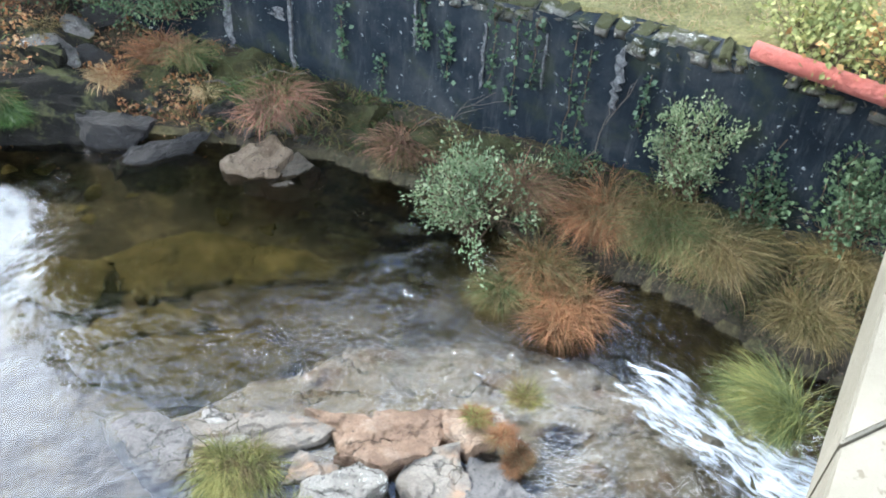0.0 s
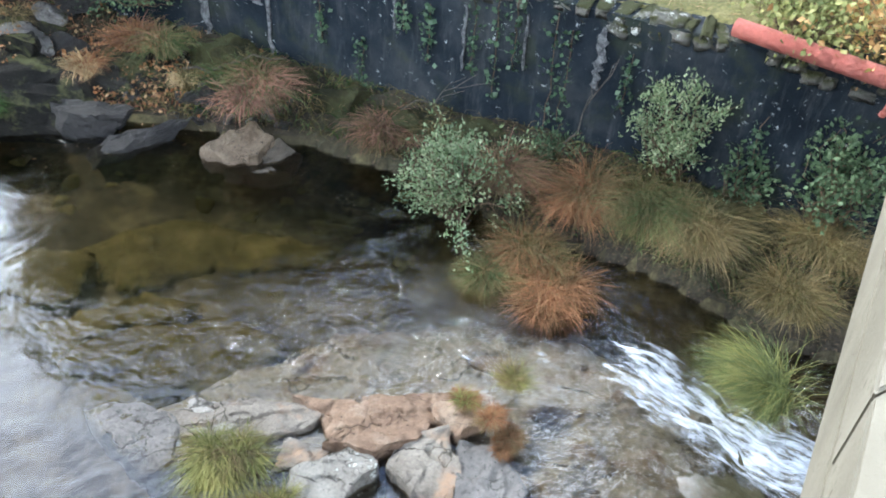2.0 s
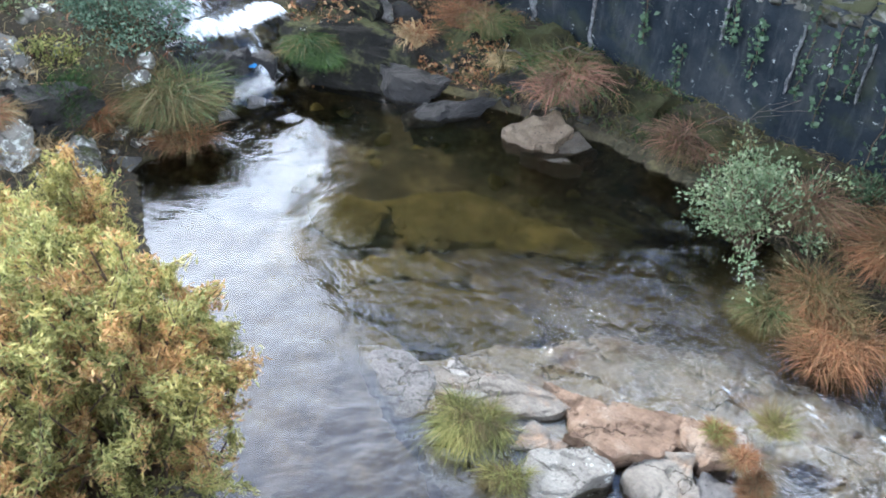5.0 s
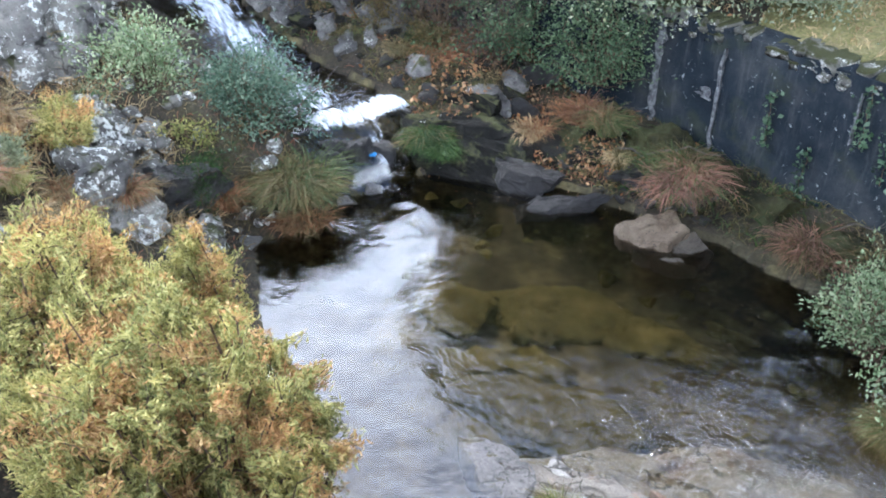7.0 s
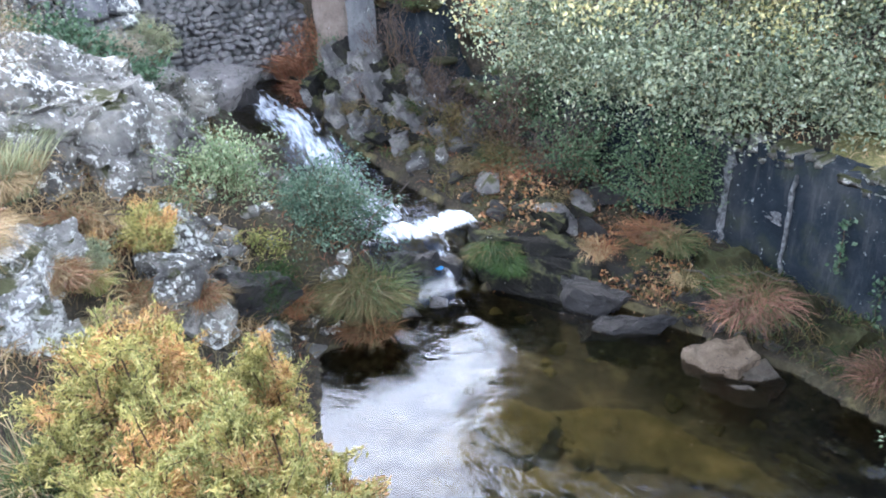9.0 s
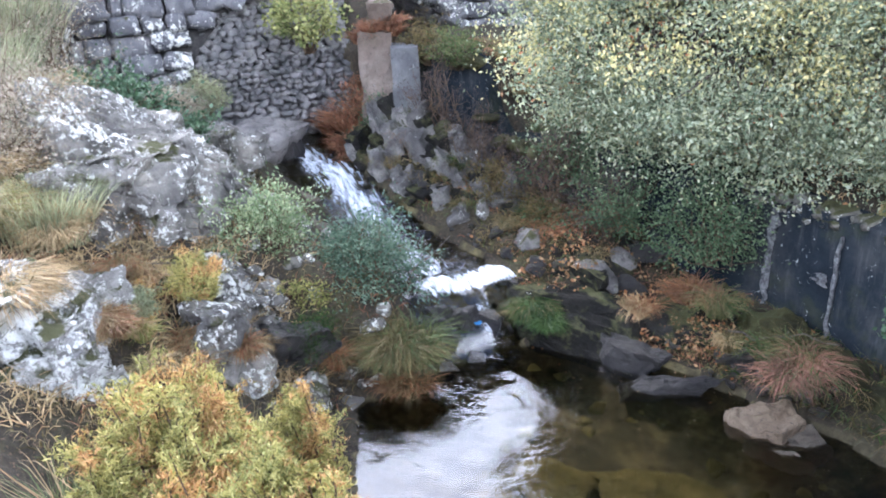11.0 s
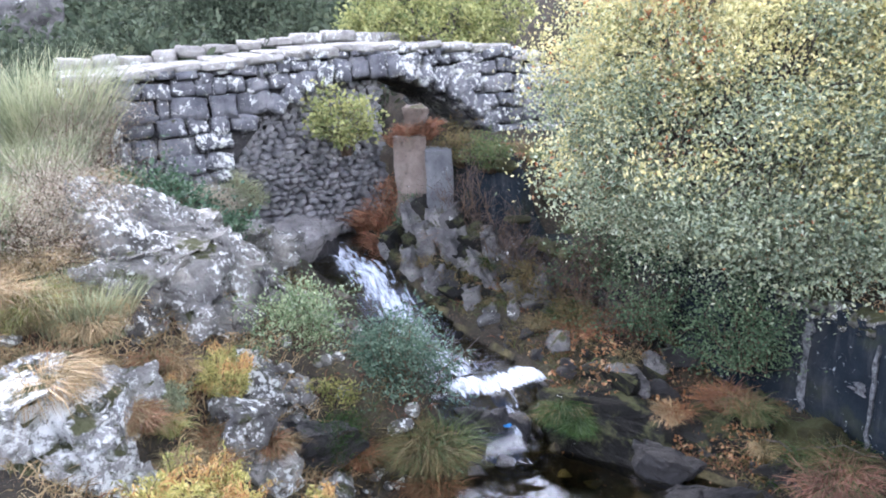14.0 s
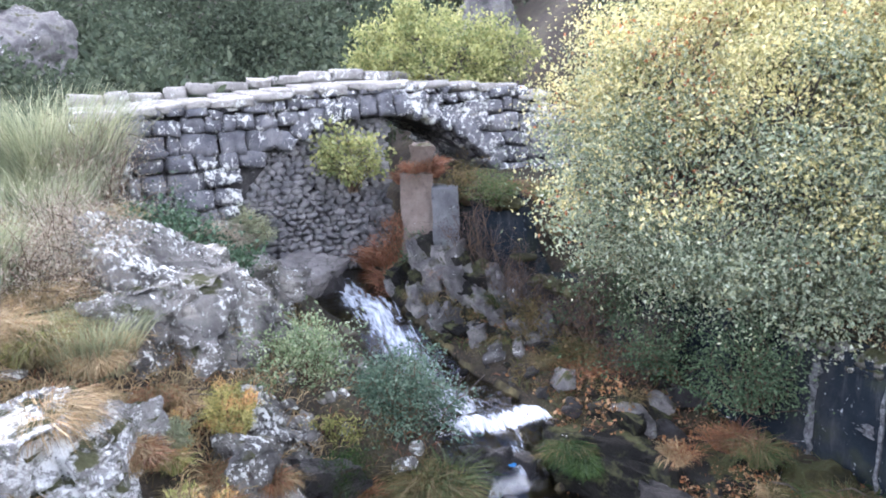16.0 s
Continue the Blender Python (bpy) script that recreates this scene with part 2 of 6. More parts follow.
def away(x, y, line):
    """Distance to a polyline, and the side: plus on its left."""
    best, side = np.full(np.shape(x), 1e9), np.zeros(np.shape(x))
    for (ax, ay), (bx, by) in zip(line, line[1:]):
        ux, uy = bx - ax, by - ay
        k = np.clip(((x - ax) * ux + (y - ay) * uy) / (ux * ux + uy * uy), 0, 1)
        dx, dy = x - ax - k * ux, y - ay - k * uy
        far = np.hypot(dx, dy)
        turn = np.sign(ux * (y - ay) - uy * (x - ax))
        side = np.where(far < best - 1e-9, turn, side)
        best = np.minimum(best, far)
    return best, side


def level(x, y):
    """Height of the stream's surface."""
    q = x - 0.55 * (y - 7.3)
    z = 0.28 * steps(-5.8, -6.15, q) + 0.34 * steps(-6.15, -6.9, q) + 0.12 * steps(-6.9, -8.0, q) + 0.76 * steps(-7.9, -10.9, q) + 0.3 * steps(-11, -20, q) + 3 * steps(-20, -60, q)
    return z - 0.45 * steps(1.7, 3.3, x + 0.25 * (5 - y)) - 0.3 * steps(4, 9, x)


def land(x, y):
    """Height of the ground without its fine relief."""
    dl, sl = away(x, y, LEFT_SHORE)
    dr, sr = away(x, y, RIGHT_SHORE)
    dw, sw = away(x, y, WALL_LINE)
    wet = level(x, y)
    outl, outr = sl > 0, sr < 0
    bed = wet - np.minimum(0.52, 0.06 + 0.45 * np.minimum(dl, dr))
    left = wet + 0.6 * np.minimum(dl, 3.0) + 0.22 * np.maximum(dl - 3.0, 0) + 0.25 * np.maximum(dl - 12, 0)
    left = np.minimum(left, 4 + 0.45 * np.maximum(dl - 5, 0))
    right = wet + np.minimum(0.10 + 0.22 * dr, 0.55)
    up = steps(-3, -7, x)
    cliff = wet + np.minimum(0.1 + 0.4 * dr, 0.38)
    right = right * (1 - up) + cliff * up
    behind = (sw < 0) & (dw > 0.27) & (x > -9.6) | (x <= -9.6) & (y > 10.6 - 0.55 * (x + 9.6)) & outr
    top = 1.92 + 1.15 * steps(-7.5, -8.1, x)
    terrace = top + 0.03 * np.minimum(dw, 4) + 0.5 * np.maximum(dw - 4, 0)
    upstream = wet + 0.7 * dr
    right = np.where(behind, terrace * steps(-13.0, -10.0, x) + upstream * (1 - steps(-13.0, -10.0, x)), right)
    z = np.where(outl, left, np.where(outr, right, bed))
    far = np.hypot(x + 1, y - 5)
    z = z + 0.12 * np.maximum(far - 22, 0)
    return np.where(z > 9, 9 + 6 * (1 - np.exp(-np.maximum(z - 9, 0) / 6)), z)


# ---- mesh helpers ----
def mesh_ob(name, verts, faces, material, parent=None, smooth=False, label=""):
    me = bpy.data.meshes.new(name)
    me.from_pydata([tuple(v) for v in verts], [], faces)
    me.materials.append(material)
    if smooth:
        me.shade_smooth()
    ob = new(name, me)
    if parent:
        ob.parent = parent
    if label:
        ob["label"] = label
    return ob


def part(name, bm, material, parent, label="", smooth=False):
    me = bpy.data.meshes.new(name)
    bm.to_mesh(me)
    bm.free()
    me.materials.append(material)
    if smooth:
        me.shade_smooth()
    ob = new(name, me)
    ob.parent = parent
    if label:
        ob["label"] = label
    return ob


def base(name, x, y, z, turn=0):
    ob = new(name)
    ob.empty_display_size = 0.1
    ob.matrix_basis = pose(x, y, z, 0, 0, turn)
    return ob


def ground_z(x, y):
    return float(land(np.array([float(x)]), np.array([float(y)]))[0])


def quads(a, b, c, d):
    """Vertices and faces of many four-cornered leaves, from four arrays of corners."""
    n = len(a)
    v = np.stack([a, b, c, d], 1).reshape(-1, 3)
    return v.tolist(), np.arange(4 * n).reshape(-1, 4).tolist()


def unit(v):
    return v / np.maximum(np.linalg.norm(v, axis=-1, keepdims=True), 1e-9)


def leaves(points, rng, size, slim=0.5, out=None, droop=0.0):
    """Pointed leaves at the points, turned at random, their tips along out where given."""
    n = len(points)
    along = unit(rng.normal(size=(n, 3)) + (0 if out is None else 1.2 * out) - np.array([0, 0, droop]))
    across = unit(np.cross(along, rng.normal(size=(n, 3))))
    s = size * rng.uniform(0.6, 1.35, (n, 1))
    up = np.cross(along, across) * s * 0.12
    return quads(points - along * s * 0.5, points + across * s * slim * 0.5 + up, points + along * s * 0.5, points - across * s * slim * 0.5 + up)


def tubes(lines, sides=5):
    """Tapered tubes along polylines: each a list of (x, y, z, radius)."""
    verts, faces = [], []
    for line in lines:
        p = np.array(line, float)
        first = len(verts)
        for i in range(len(p)):
            t = p[min(i + 1, len(p) - 1), :3] - p[max(i - 1, 0), :3]
            t = t / max(np.linalg.norm(t), 1e-9)
            s = np.cross(t, (0.31, 0.52, 0.79) if abs(t[2]) > 0.9 else (0, 0, 1))
            s /= np.linalg.norm(s)
            u = np.cross(s, t)
            for k in range(sides):
                a = 2 * math.pi * k / sides
                verts.append(p[i, :3] + p[i, 3] * (math.cos(a) * s + math.sin(a) * u))
        for i in range(len(p) - 1):
            for k in range(sides):
                a, b = first + i * sides + k, first + i * sides + (k + 1) % sides
                faces.append((a, b, b + sides, a + sides))
        faces.append(tuple(range(first + sides - 1, first - 1, -1)))
        faces.append(tuple(range(first + (len(p) - 1) * sides, first + len(p) * sides)))
    return verts, faces


def wander(rng, a, b, r0, r1, n=5, wild=0.08):
    """A crooked branch from a to b."""
    a, b = np.array(a, float), np.array(b, float)
    far = np.linalg.norm(b - a)
    out = []
    for i in range(n + 1):
        k = i / n
        p = a + (b - a) * k + (rng.normal(size=3) * wild * far * math.sin(math.pi * k) if 0 < i < n else 0)
        out.append((*p, r0 + (r1 - r0) * k))
    return out


def blades(rng, n, foot, length, lean=(0.2, 1.0), width=0.012, bend=1.0, comb=(0, 0)):
    """Arching blades from a round foot: three joints each, drooping outwards."""
    a = rng.uniform(0, 2 * math.pi, n)
    r = foot * np.sqrt(rng.uniform(0, 1, n))
    out = np.stack([np.cos(a), np.sin(a), 0 * a], 1)
    p0 = out * r[:, None]
    L = length * rng.uniform(0.55, 1.1, n)[:, None]
    tilt = rng.uniform(*lean, n)[:, None]
    way = unit(out + 0.75 * np.c_[rng.normal(size=(n, 2)), np.zeros(n)] + np.array([comb[0], comb[1], 0]))
    d1 = unit(way * tilt + np.array([0, 0, 1.0]))
    p1 = p0 + d1 * L * 0.45
    d2 = unit(d1 + way * bend * 0.9 - np.array([0, 0, 0.55 * bend]))
    p2 = p1 + d2 * L * 0.35
    d3 = unit(d2 + way * bend * 0.4 - np.array([0, 0, 0.9 * bend]))
    p3 = p2 + d3 * L * 0.25
    side = unit(np.cross(d1, rng.normal(size=(n, 3)))) * width * rng.uniform(0.6, 1.3, (n, 1))
    v = np.stack([p0 - side, p0 + side, p1 - side * 0.9, p1 + side * 0.9, p2 - side * 0.6, p2 + side * 0.6, p3], 1).reshape(-1, 3)
    i = 7 * np.arange(n)
    f = np.concatenate([np.stack([i, i + 1, i + 3, i + 2], 1), np.stack([i + 2, i + 3, i + 5, i + 4], 1)]).tolist() + np.stack([i + 4, i + 5, i + 6], 1).tolist()
    return v.tolist(), f


def rock_data(seed, size, sub=4, cuts=9, rough=0.11, square=0.0):
    """An angular boulder: a ball cut by planes, then worn by noise."""
    rng = np.random.default_rng(seed)
    bm = bmesh.new()
    bmesh.ops.create_icosphere(bm, subdivisions=sub, radius=1.0)
    v = np.array([x.co[:] for x in bm.verts])
    if square:
        v = v / (np.abs(v) ** square).sum(1, keepdims=True) ** (1 / square)
    for k in range(cuts):
        n = unit(rng.normal(size=(1, 3)))[0]
        d = rng.uniform(0.45, 0.82)
        v -= np.maximum(v @ n - d, 0)[:, None] * n
    s = np.array(size, float)
    v = v * s
    off = rng.uniform(-50, 50, 3)
    f = 1.4 / max(s)
    for x, p in zip(bm.verts, v):
        q = Vector(p + off)
        k = noise.fractal(q * f * 1.6, 1.0, 2.0, 5) * rough * min(s) + noise.fractal(q * f * 7, 0.8, 2.1, 4) * 0.085 * min(s)
        dirn = Vector(p).normalized()
        x.co = Vector(p) + dirn * k
    return bm


def rock(name, x, y, z, size, material, seed, turn=0, tilt=(0, 0), label="", category="rock", group="", sub=4, cuts=14, rough=0.11, square=0.0):
    bm = rock_data(seed, size, sub, cuts, rough, square)
    me = bpy.data.meshes.new(name)
    bm.to_mesh(me)
    bm.free()
    me.materials.append(material)
    me.shade_smooth()
    ob = new(name, me)
    ob.matrix_basis = pose(x, y, z, tilt[0], tilt[1], turn)
    return tagged(ob, label, category, group)


def block_rock(name, x, y, z, size, material, seed, turn=0, tilt=(0, 0), label="", category="rock", group="", cuts=13, strata=0.0):
    """A split granite block: flat faces, chipped edges, cracks along its grain."""
    rng = np.random.default_rng(seed)
    bm = bmesh.new()
    bmesh.ops.create_cube(bm, size=2.0)
    bmesh.ops.subdivide_edges(bm, edges=bm.edges[:], cuts=cuts, use_grid_fill=True)
    v = np.array([p.co[:] for p in bm.verts])
    for k in range(7):
        n = unit(rng.normal(size=(1, 3)) * np.array([1, 1, 0.6]))[0]
        v -= np.maximum(v @ n - rng.uniform(0.75, 1.15), 0)[:, None] * n
    shear = rng.normal(size=4) * 0.22
    v[:, 0] += shear[0] * v[:, 1] + shear[1] * v[:, 2]
    v[:, 1] += shear[2] * v[:, 2] * 0.6
    v[:, 2] += shear[3] * 0.5 * v[:, 0]
    v = v * np.array(size)
    off = Vector(rng.uniform(-40, 40, 3))
    for p, q in zip(bm.verts, v):
        q = Vector(q)
        if strata:
            bed = q.z / strata + 0.7 * noise.noise(q * 0.9 + off)
            step = 0.14 * strata * 2 * noise.noise(Vector((math.floor(bed) * 7.3, 0, 0)) + off) - 0.10 * strata * max(0, 1 - 9 * abs(bed - round(bed)))
            joint = noise.cell_vector(Vector((q.x * 2.3 + 0.4 * q.z, q.y * 2.3, q.z * 3.2)) + noise.noise_vector(q * 1.8 + off) * 0.45 + off)
            q += (joint - Vector((0.5, 0.5, 0.5))) * 0.2
            flank = Vector((q.x, q.y, 0))
            if flank.length > 1e-6:
                q += flank.normalized() * step * 2
        rough = noise.noise_vector(q * 4 + off) * 0.05 + noise.noise_vector(q * 11 + off) * 0.026 + noise.noise_vector(q * 27 + off) * 0.01
        ridge = abs(noise.noise(Vector((q.x * 2.2, q.y * 5.0, q.z * 5.0)) + off))
        q.z -= 0.05 * max(0, 1 - ridge * 9)
        p.co = q + rough
    me = bpy.data.meshes.new(name)
    bm.to_mesh(me)
    bm.free()
    me.materials.append(material)
    ob = new(name, me)
    ob.matrix_basis = pose(x, y, z, tilt[0], tilt[1], turn)
    return tagged(ob, label, category, group)


def plate(name, outline, top, thick, material, seed, slope=(0, 0), shape=None, rough=0.02, chip=0.03, label="", category="rock", group="", undercut=0.06, swell=1.0):
    """A split sheet of rock: a ragged outline, an uneven worn top and broken sides that lean in below."""
    rng = np.random.default_rng(seed)
    off = Vector(rng.uniform(-40, 40, 3))
    mid = np.mean(np.array(outline, float), 0)
    outline = [tuple(mid + (np.array(p) - mid) * swell) for p in outline]
    edge = []
    for (ax, ay), (bx, by) in zip(outline, outline[1:] + outline[:1]):
        n = max(2, int(math.hypot(bx - ax, by - ay) / 0.045))
        edge += [(ax + (bx - ax) * i / n, ay + (by - ay) * i / n) for i in range(n)]
    ragged = []
    for x, y in edge:
        q = Vector((x, y, 0))
        w = noise.noise_vector(q * (5 if len(outline) < 12 else 1.6) + off) * (0.05 if len(outline) < 12 else 0.16) + noise.noise_vector(q * 16 + off) * 0.024
        ragged.append((x + w.x, y + w.y))
    rim, m = np.array(ragged), len(ragged)
    verts, faces = [], []
    wide = float(np.linalg.norm(rim - mid, axis=1).mean())
    rings = [(1.0 - 0.985 * (i / 14) ** 1.15, 0.0) for i in range(14, -1, -1)] if wide < 0.7 else [(1.0 - 0.99 * (i / 34) ** 1.1, 0.0) for i in range(34, -1, -1)]
    rings += [(1.0 + 0.012, 0.12), (1.0 - undercut * 0.3, 0.45), (1.0 - undercut, 1.0)]
    for k, (scale, down) in enumerate(rings):
        for x, y in mid + (rim - mid) * scale:
            q = Vector((x, y, 0.0))
            h = top + slope[0] * (x - mid[0]) + slope[1] * (y - mid[1]) if shape is None else shape(x, y)
            flake = noise.noise(q * 3.1 + off)
            h += rough * (1.1 * math.floor(flake * 2.6 + 0.5) + 0.5 * flake + 0.5 * noise.noise(q * 9 + off) + 0.35 * noise.noise(q * 25 + off))
            h -= 1.6 * rough * max(0, 1 - 8 * abs(noise.noise(Vector((x * 1.3 + y, y * 3.2 - x, 0)) + off)))
            if scale > 0.9 and down == 0:
                h -= chip * (scale - 0.9) * 10 * (0.4 + abs(noise.noise(q * 7 - off)))
            if down:
                h -= chip + down * thick
                w = noise.noise_vector(Vector((x, y, h)) * 9 + off) * 0.03
                x, y = x + w.x, y + w.y
            verts.append((x, y, h))
    for k in range(len(rings) - 1):
        for i in range(m):
            j = (i + 1) % m
            faces.append((k * m + i, (k + 1) * m + i, (k + 1) * m + j, k * m + j))
    faces.append(tuple(range(m)))
    faces.append(tuple(range(len(verts) - 1, len(verts) - m - 1, -1)))
    ob = mesh_ob(name, verts, faces, material)
    bm = bmesh.new()
    bm.from_mesh(ob.data)
    bmesh.ops.recalc_face_normals(bm, faces=bm.faces[:])
    bm.to_mesh(ob.data)
    bm.free()
    ob.data.shade_smooth()
    ob.data.set_sharp_from_angle(angle=radians(24))
    return tagged(ob, label, category, group)


# ---- ground ----
def spread(lo, hi, step, reach):
    mid = list(np.arange(lo, hi, step))
    a, s = [], step
    v = mid[-1]
    while v < reach:
        s *= 1.22
        v += s
        a.append(v)
    b, s, v = [], step, mid[0]
    while v > -reach:
        s *= 1.22
        v -= s
        b.append(v)
    return np.array(b[::-1] + mid + a)


def build_ground():
    xs, ys = spread(-14.0, 6.0, 0.1, 600), spread(-0.5, 13.0, 0.1, 600)
    X, Y = np.meshgrid(xs, ys)
    Zb = land(X, Y)
    wet = level(X, Y)
    near = (np.hypot(X + 3, Y - 6) < 60)
    Zn = Zb.copy()
    for i in range(X.shape[0]):
        for j in range(X.shape[1]):
            if near[i, j]:
                p = Vector((X[i, j], Y[i, j], 0))
                k = 0.10 if Zb[i, j] > wet[i, j] + 0.05 else 0.05
                Zn[i, j] += k * noise.fractal(p * 0.9, 1, 2, 4) + 0.5 * k * noise.fractal(p * 4.5, 0.9, 2, 3)
    h, w = X.shape
    verts = np.stack([X, Y, Zn], -1).reshape(-1, 3)
    idx = np.arange(h * w).reshape(h, w)
    faces = np.stack([idx[:-1, :-1], idx[:-1, 1:], idx[1:, 1:], idx[1:, :-1]], -1).reshape(-1, 4)
    ob = mesh_ob("ground", verts, faces.tolist(), GROUND, smooth=True)
    ob.data.materials.append(BED), ob.data.materials.append(GRASSY)
    c = verts[faces].mean(1)
    lv = level(c[:, 0], c[:, 1])
    dw, sw = away(c[:, 0], c[:, 1], WALL_LINE)
    inside = c[:, 2] < lv + 0.02
    turf = (sw < 0) & (c[:, 0] > -2.0) & (c[:, 1] > 3) & (c[:, 1] < 15) | (c[:, 2] > 3.0) & (c[:, 0] < -8) & (c[:, 0] > -13) & (c[:, 1] < 6.5)
    ob.data.polygons.foreach_set("material_index", np.where(inside, 1, np.where(turf, 2, 0)).astype(np.int32))
    tagged(ob, "stream bank of dark soil, leaf litter and turf", "ground", kind="structure")


build_ground()


# ---- water ----
def water_material():
    """Ripples over a clear body: mirror by Fresnel, refraction below, and foam where the stream breaks."""
    m, nodes, links, b = shader("clear stream water", 0.04)
    vec, _ = place(nodes, links, (1.0, 1.25, 1.0))
    rough = nodes.new("ShaderNodeAttribute")
    rough.attribute_name = "chop"
    wave = nodes.new("ShaderNodeMath")
    wave.operation = "ADD"
    links.new(fuzz(nodes, links, vec, 4.0, 2, 0.5), wave.inputs[0])
    small = nodes.new("ShaderNodeMath")
    small.operation = "MULTIPLY_ADD"
    small.inputs[1].default_value = 0.26
    links.new(fuzz(nodes, links, vec, 24, 2, 0.5), small.inputs[0])
    links.new(times_(nodes, links, fuzz(nodes, links, vec, 10, 3, 0.6), 0.4), small.inputs[2])
    links.new(small.outputs[0], wave.inputs[1])
    # rings that spread from the cascade's foot
    geo = nodes.new("ShaderNodeNewGeometry")
    shift = nodes.new("ShaderNodeMapping")
    shift.inputs["Location"].default_value = (5.6, -7.4, 0)
    links.new(geo.outputs["Position"], shift.inputs["Vector"])
    rings = nodes.new("ShaderNodeTexWave")
    rings.wave_type, rings.rings_direction = "RINGS", "SPHERICAL"
    for key, val in (("Scale", 2.3), ("Distortion", 9.0), ("Detail", 3.0), ("Detail Scale", 1.4), ("Detail Roughness", 0.6)):
        rings.inputs[key].default_value = val
    links.new(shift.outputs["Vector"], rings.inputs["Vector"])
    ringed = nodes.new("ShaderNodeMath")
    ringed.operation = "MULTIPLY_ADD"
    ringed.inputs[1].default_value = 0.09
    links.new(rings.outputs["Fac"], ringed.inputs[0]), links.new(wave.outputs[0], ringed.inputs[2])
    bp = nodes.new("ShaderNodeBump")
    bp.inputs["Distance"].default_value = 0.1
    links.new(ringed.outputs[0], bp.inputs["Height"])
    links.new(rough.outputs["Fac"], bp.inputs["Strength"])
    clear = nodes.new("ShaderNodeBsdfRefraction")
    clear.inputs["Color"].default_value = (0.66, 0.62, 0.50, 1)
    clear.inputs["IOR"].default_value, clear.inputs["Roughness"].default_value = 1.33, 0.0
    mirror = nodes.new("ShaderNodeBsdfGlossy")
    mirror.inputs["Roughness"].default_value = 0.03
    fr = nodes.new("ShaderNodeFresnel")
    fr.inputs["IOR"].default_value = 1.8
    for n in (clear, mirror, fr):
        links.new(bp.outputs["Normal"], n.inputs["Normal"])
    body = nodes.new("ShaderNodeMixShader")
    links.new(fr.outputs[0], body.inputs[0]), links.new(clear.outputs[0], body.inputs[1]), links.new(mirror.outputs[0], body.inputs[2])
    at = nodes.new("ShaderNodeAttribute")
    at.attribute_name = "foam"
    turned = nodes.new("ShaderNodeMapping")
    turned.inputs["Rotation"].default_value = (0, 0, radians(24))
    links.new(geo.outputs["Position"], turned.inputs["Vector"])
    drawn = nodes.new("ShaderNodeMapping")
    drawn.inputs["Scale"].default_value = (0.7, 3.0, 1.0)
    links.new(turned.outputs["Vector"], drawn.inputs["Vector"])
    streak = fuzz(nodes, links, drawn.outputs["Vector"], 4.5, 6, 0.62)
    s = nodes.new("ShaderNodeMath")
    s.operation = "MULTIPLY_ADD"
    links.new(at.outputs["Fac"], s.inputs[0])
    s.inputs[1].default_value = 0.5
    links.new(streak, s.inputs[2])
    mask = times_(nodes, links, band(nodes, links, s.outputs[0], 0.72, 1.08), band(nodes, links, at.outputs["Fac"], 0.02, 0.2))
    foam = nodes.new("ShaderNodeBsdfPrincipled")
    foam.inputs["Base Color"].default_value = (0.62, 0.66, 0.70, 1)
    foam.inputs["Roughness"].default_value = 0.6
    mx = nodes.new("ShaderNodeMixShader")
    links.new(mask, mx.inputs[0]), links.new(body.outputs[0], mx.inputs[1]), links.new(foam.outputs[0], mx.inputs[2])
    links.new(mx.outputs[0], nodes["Material Output"].inputs["Surface"])
    return m


WATER = water_material()


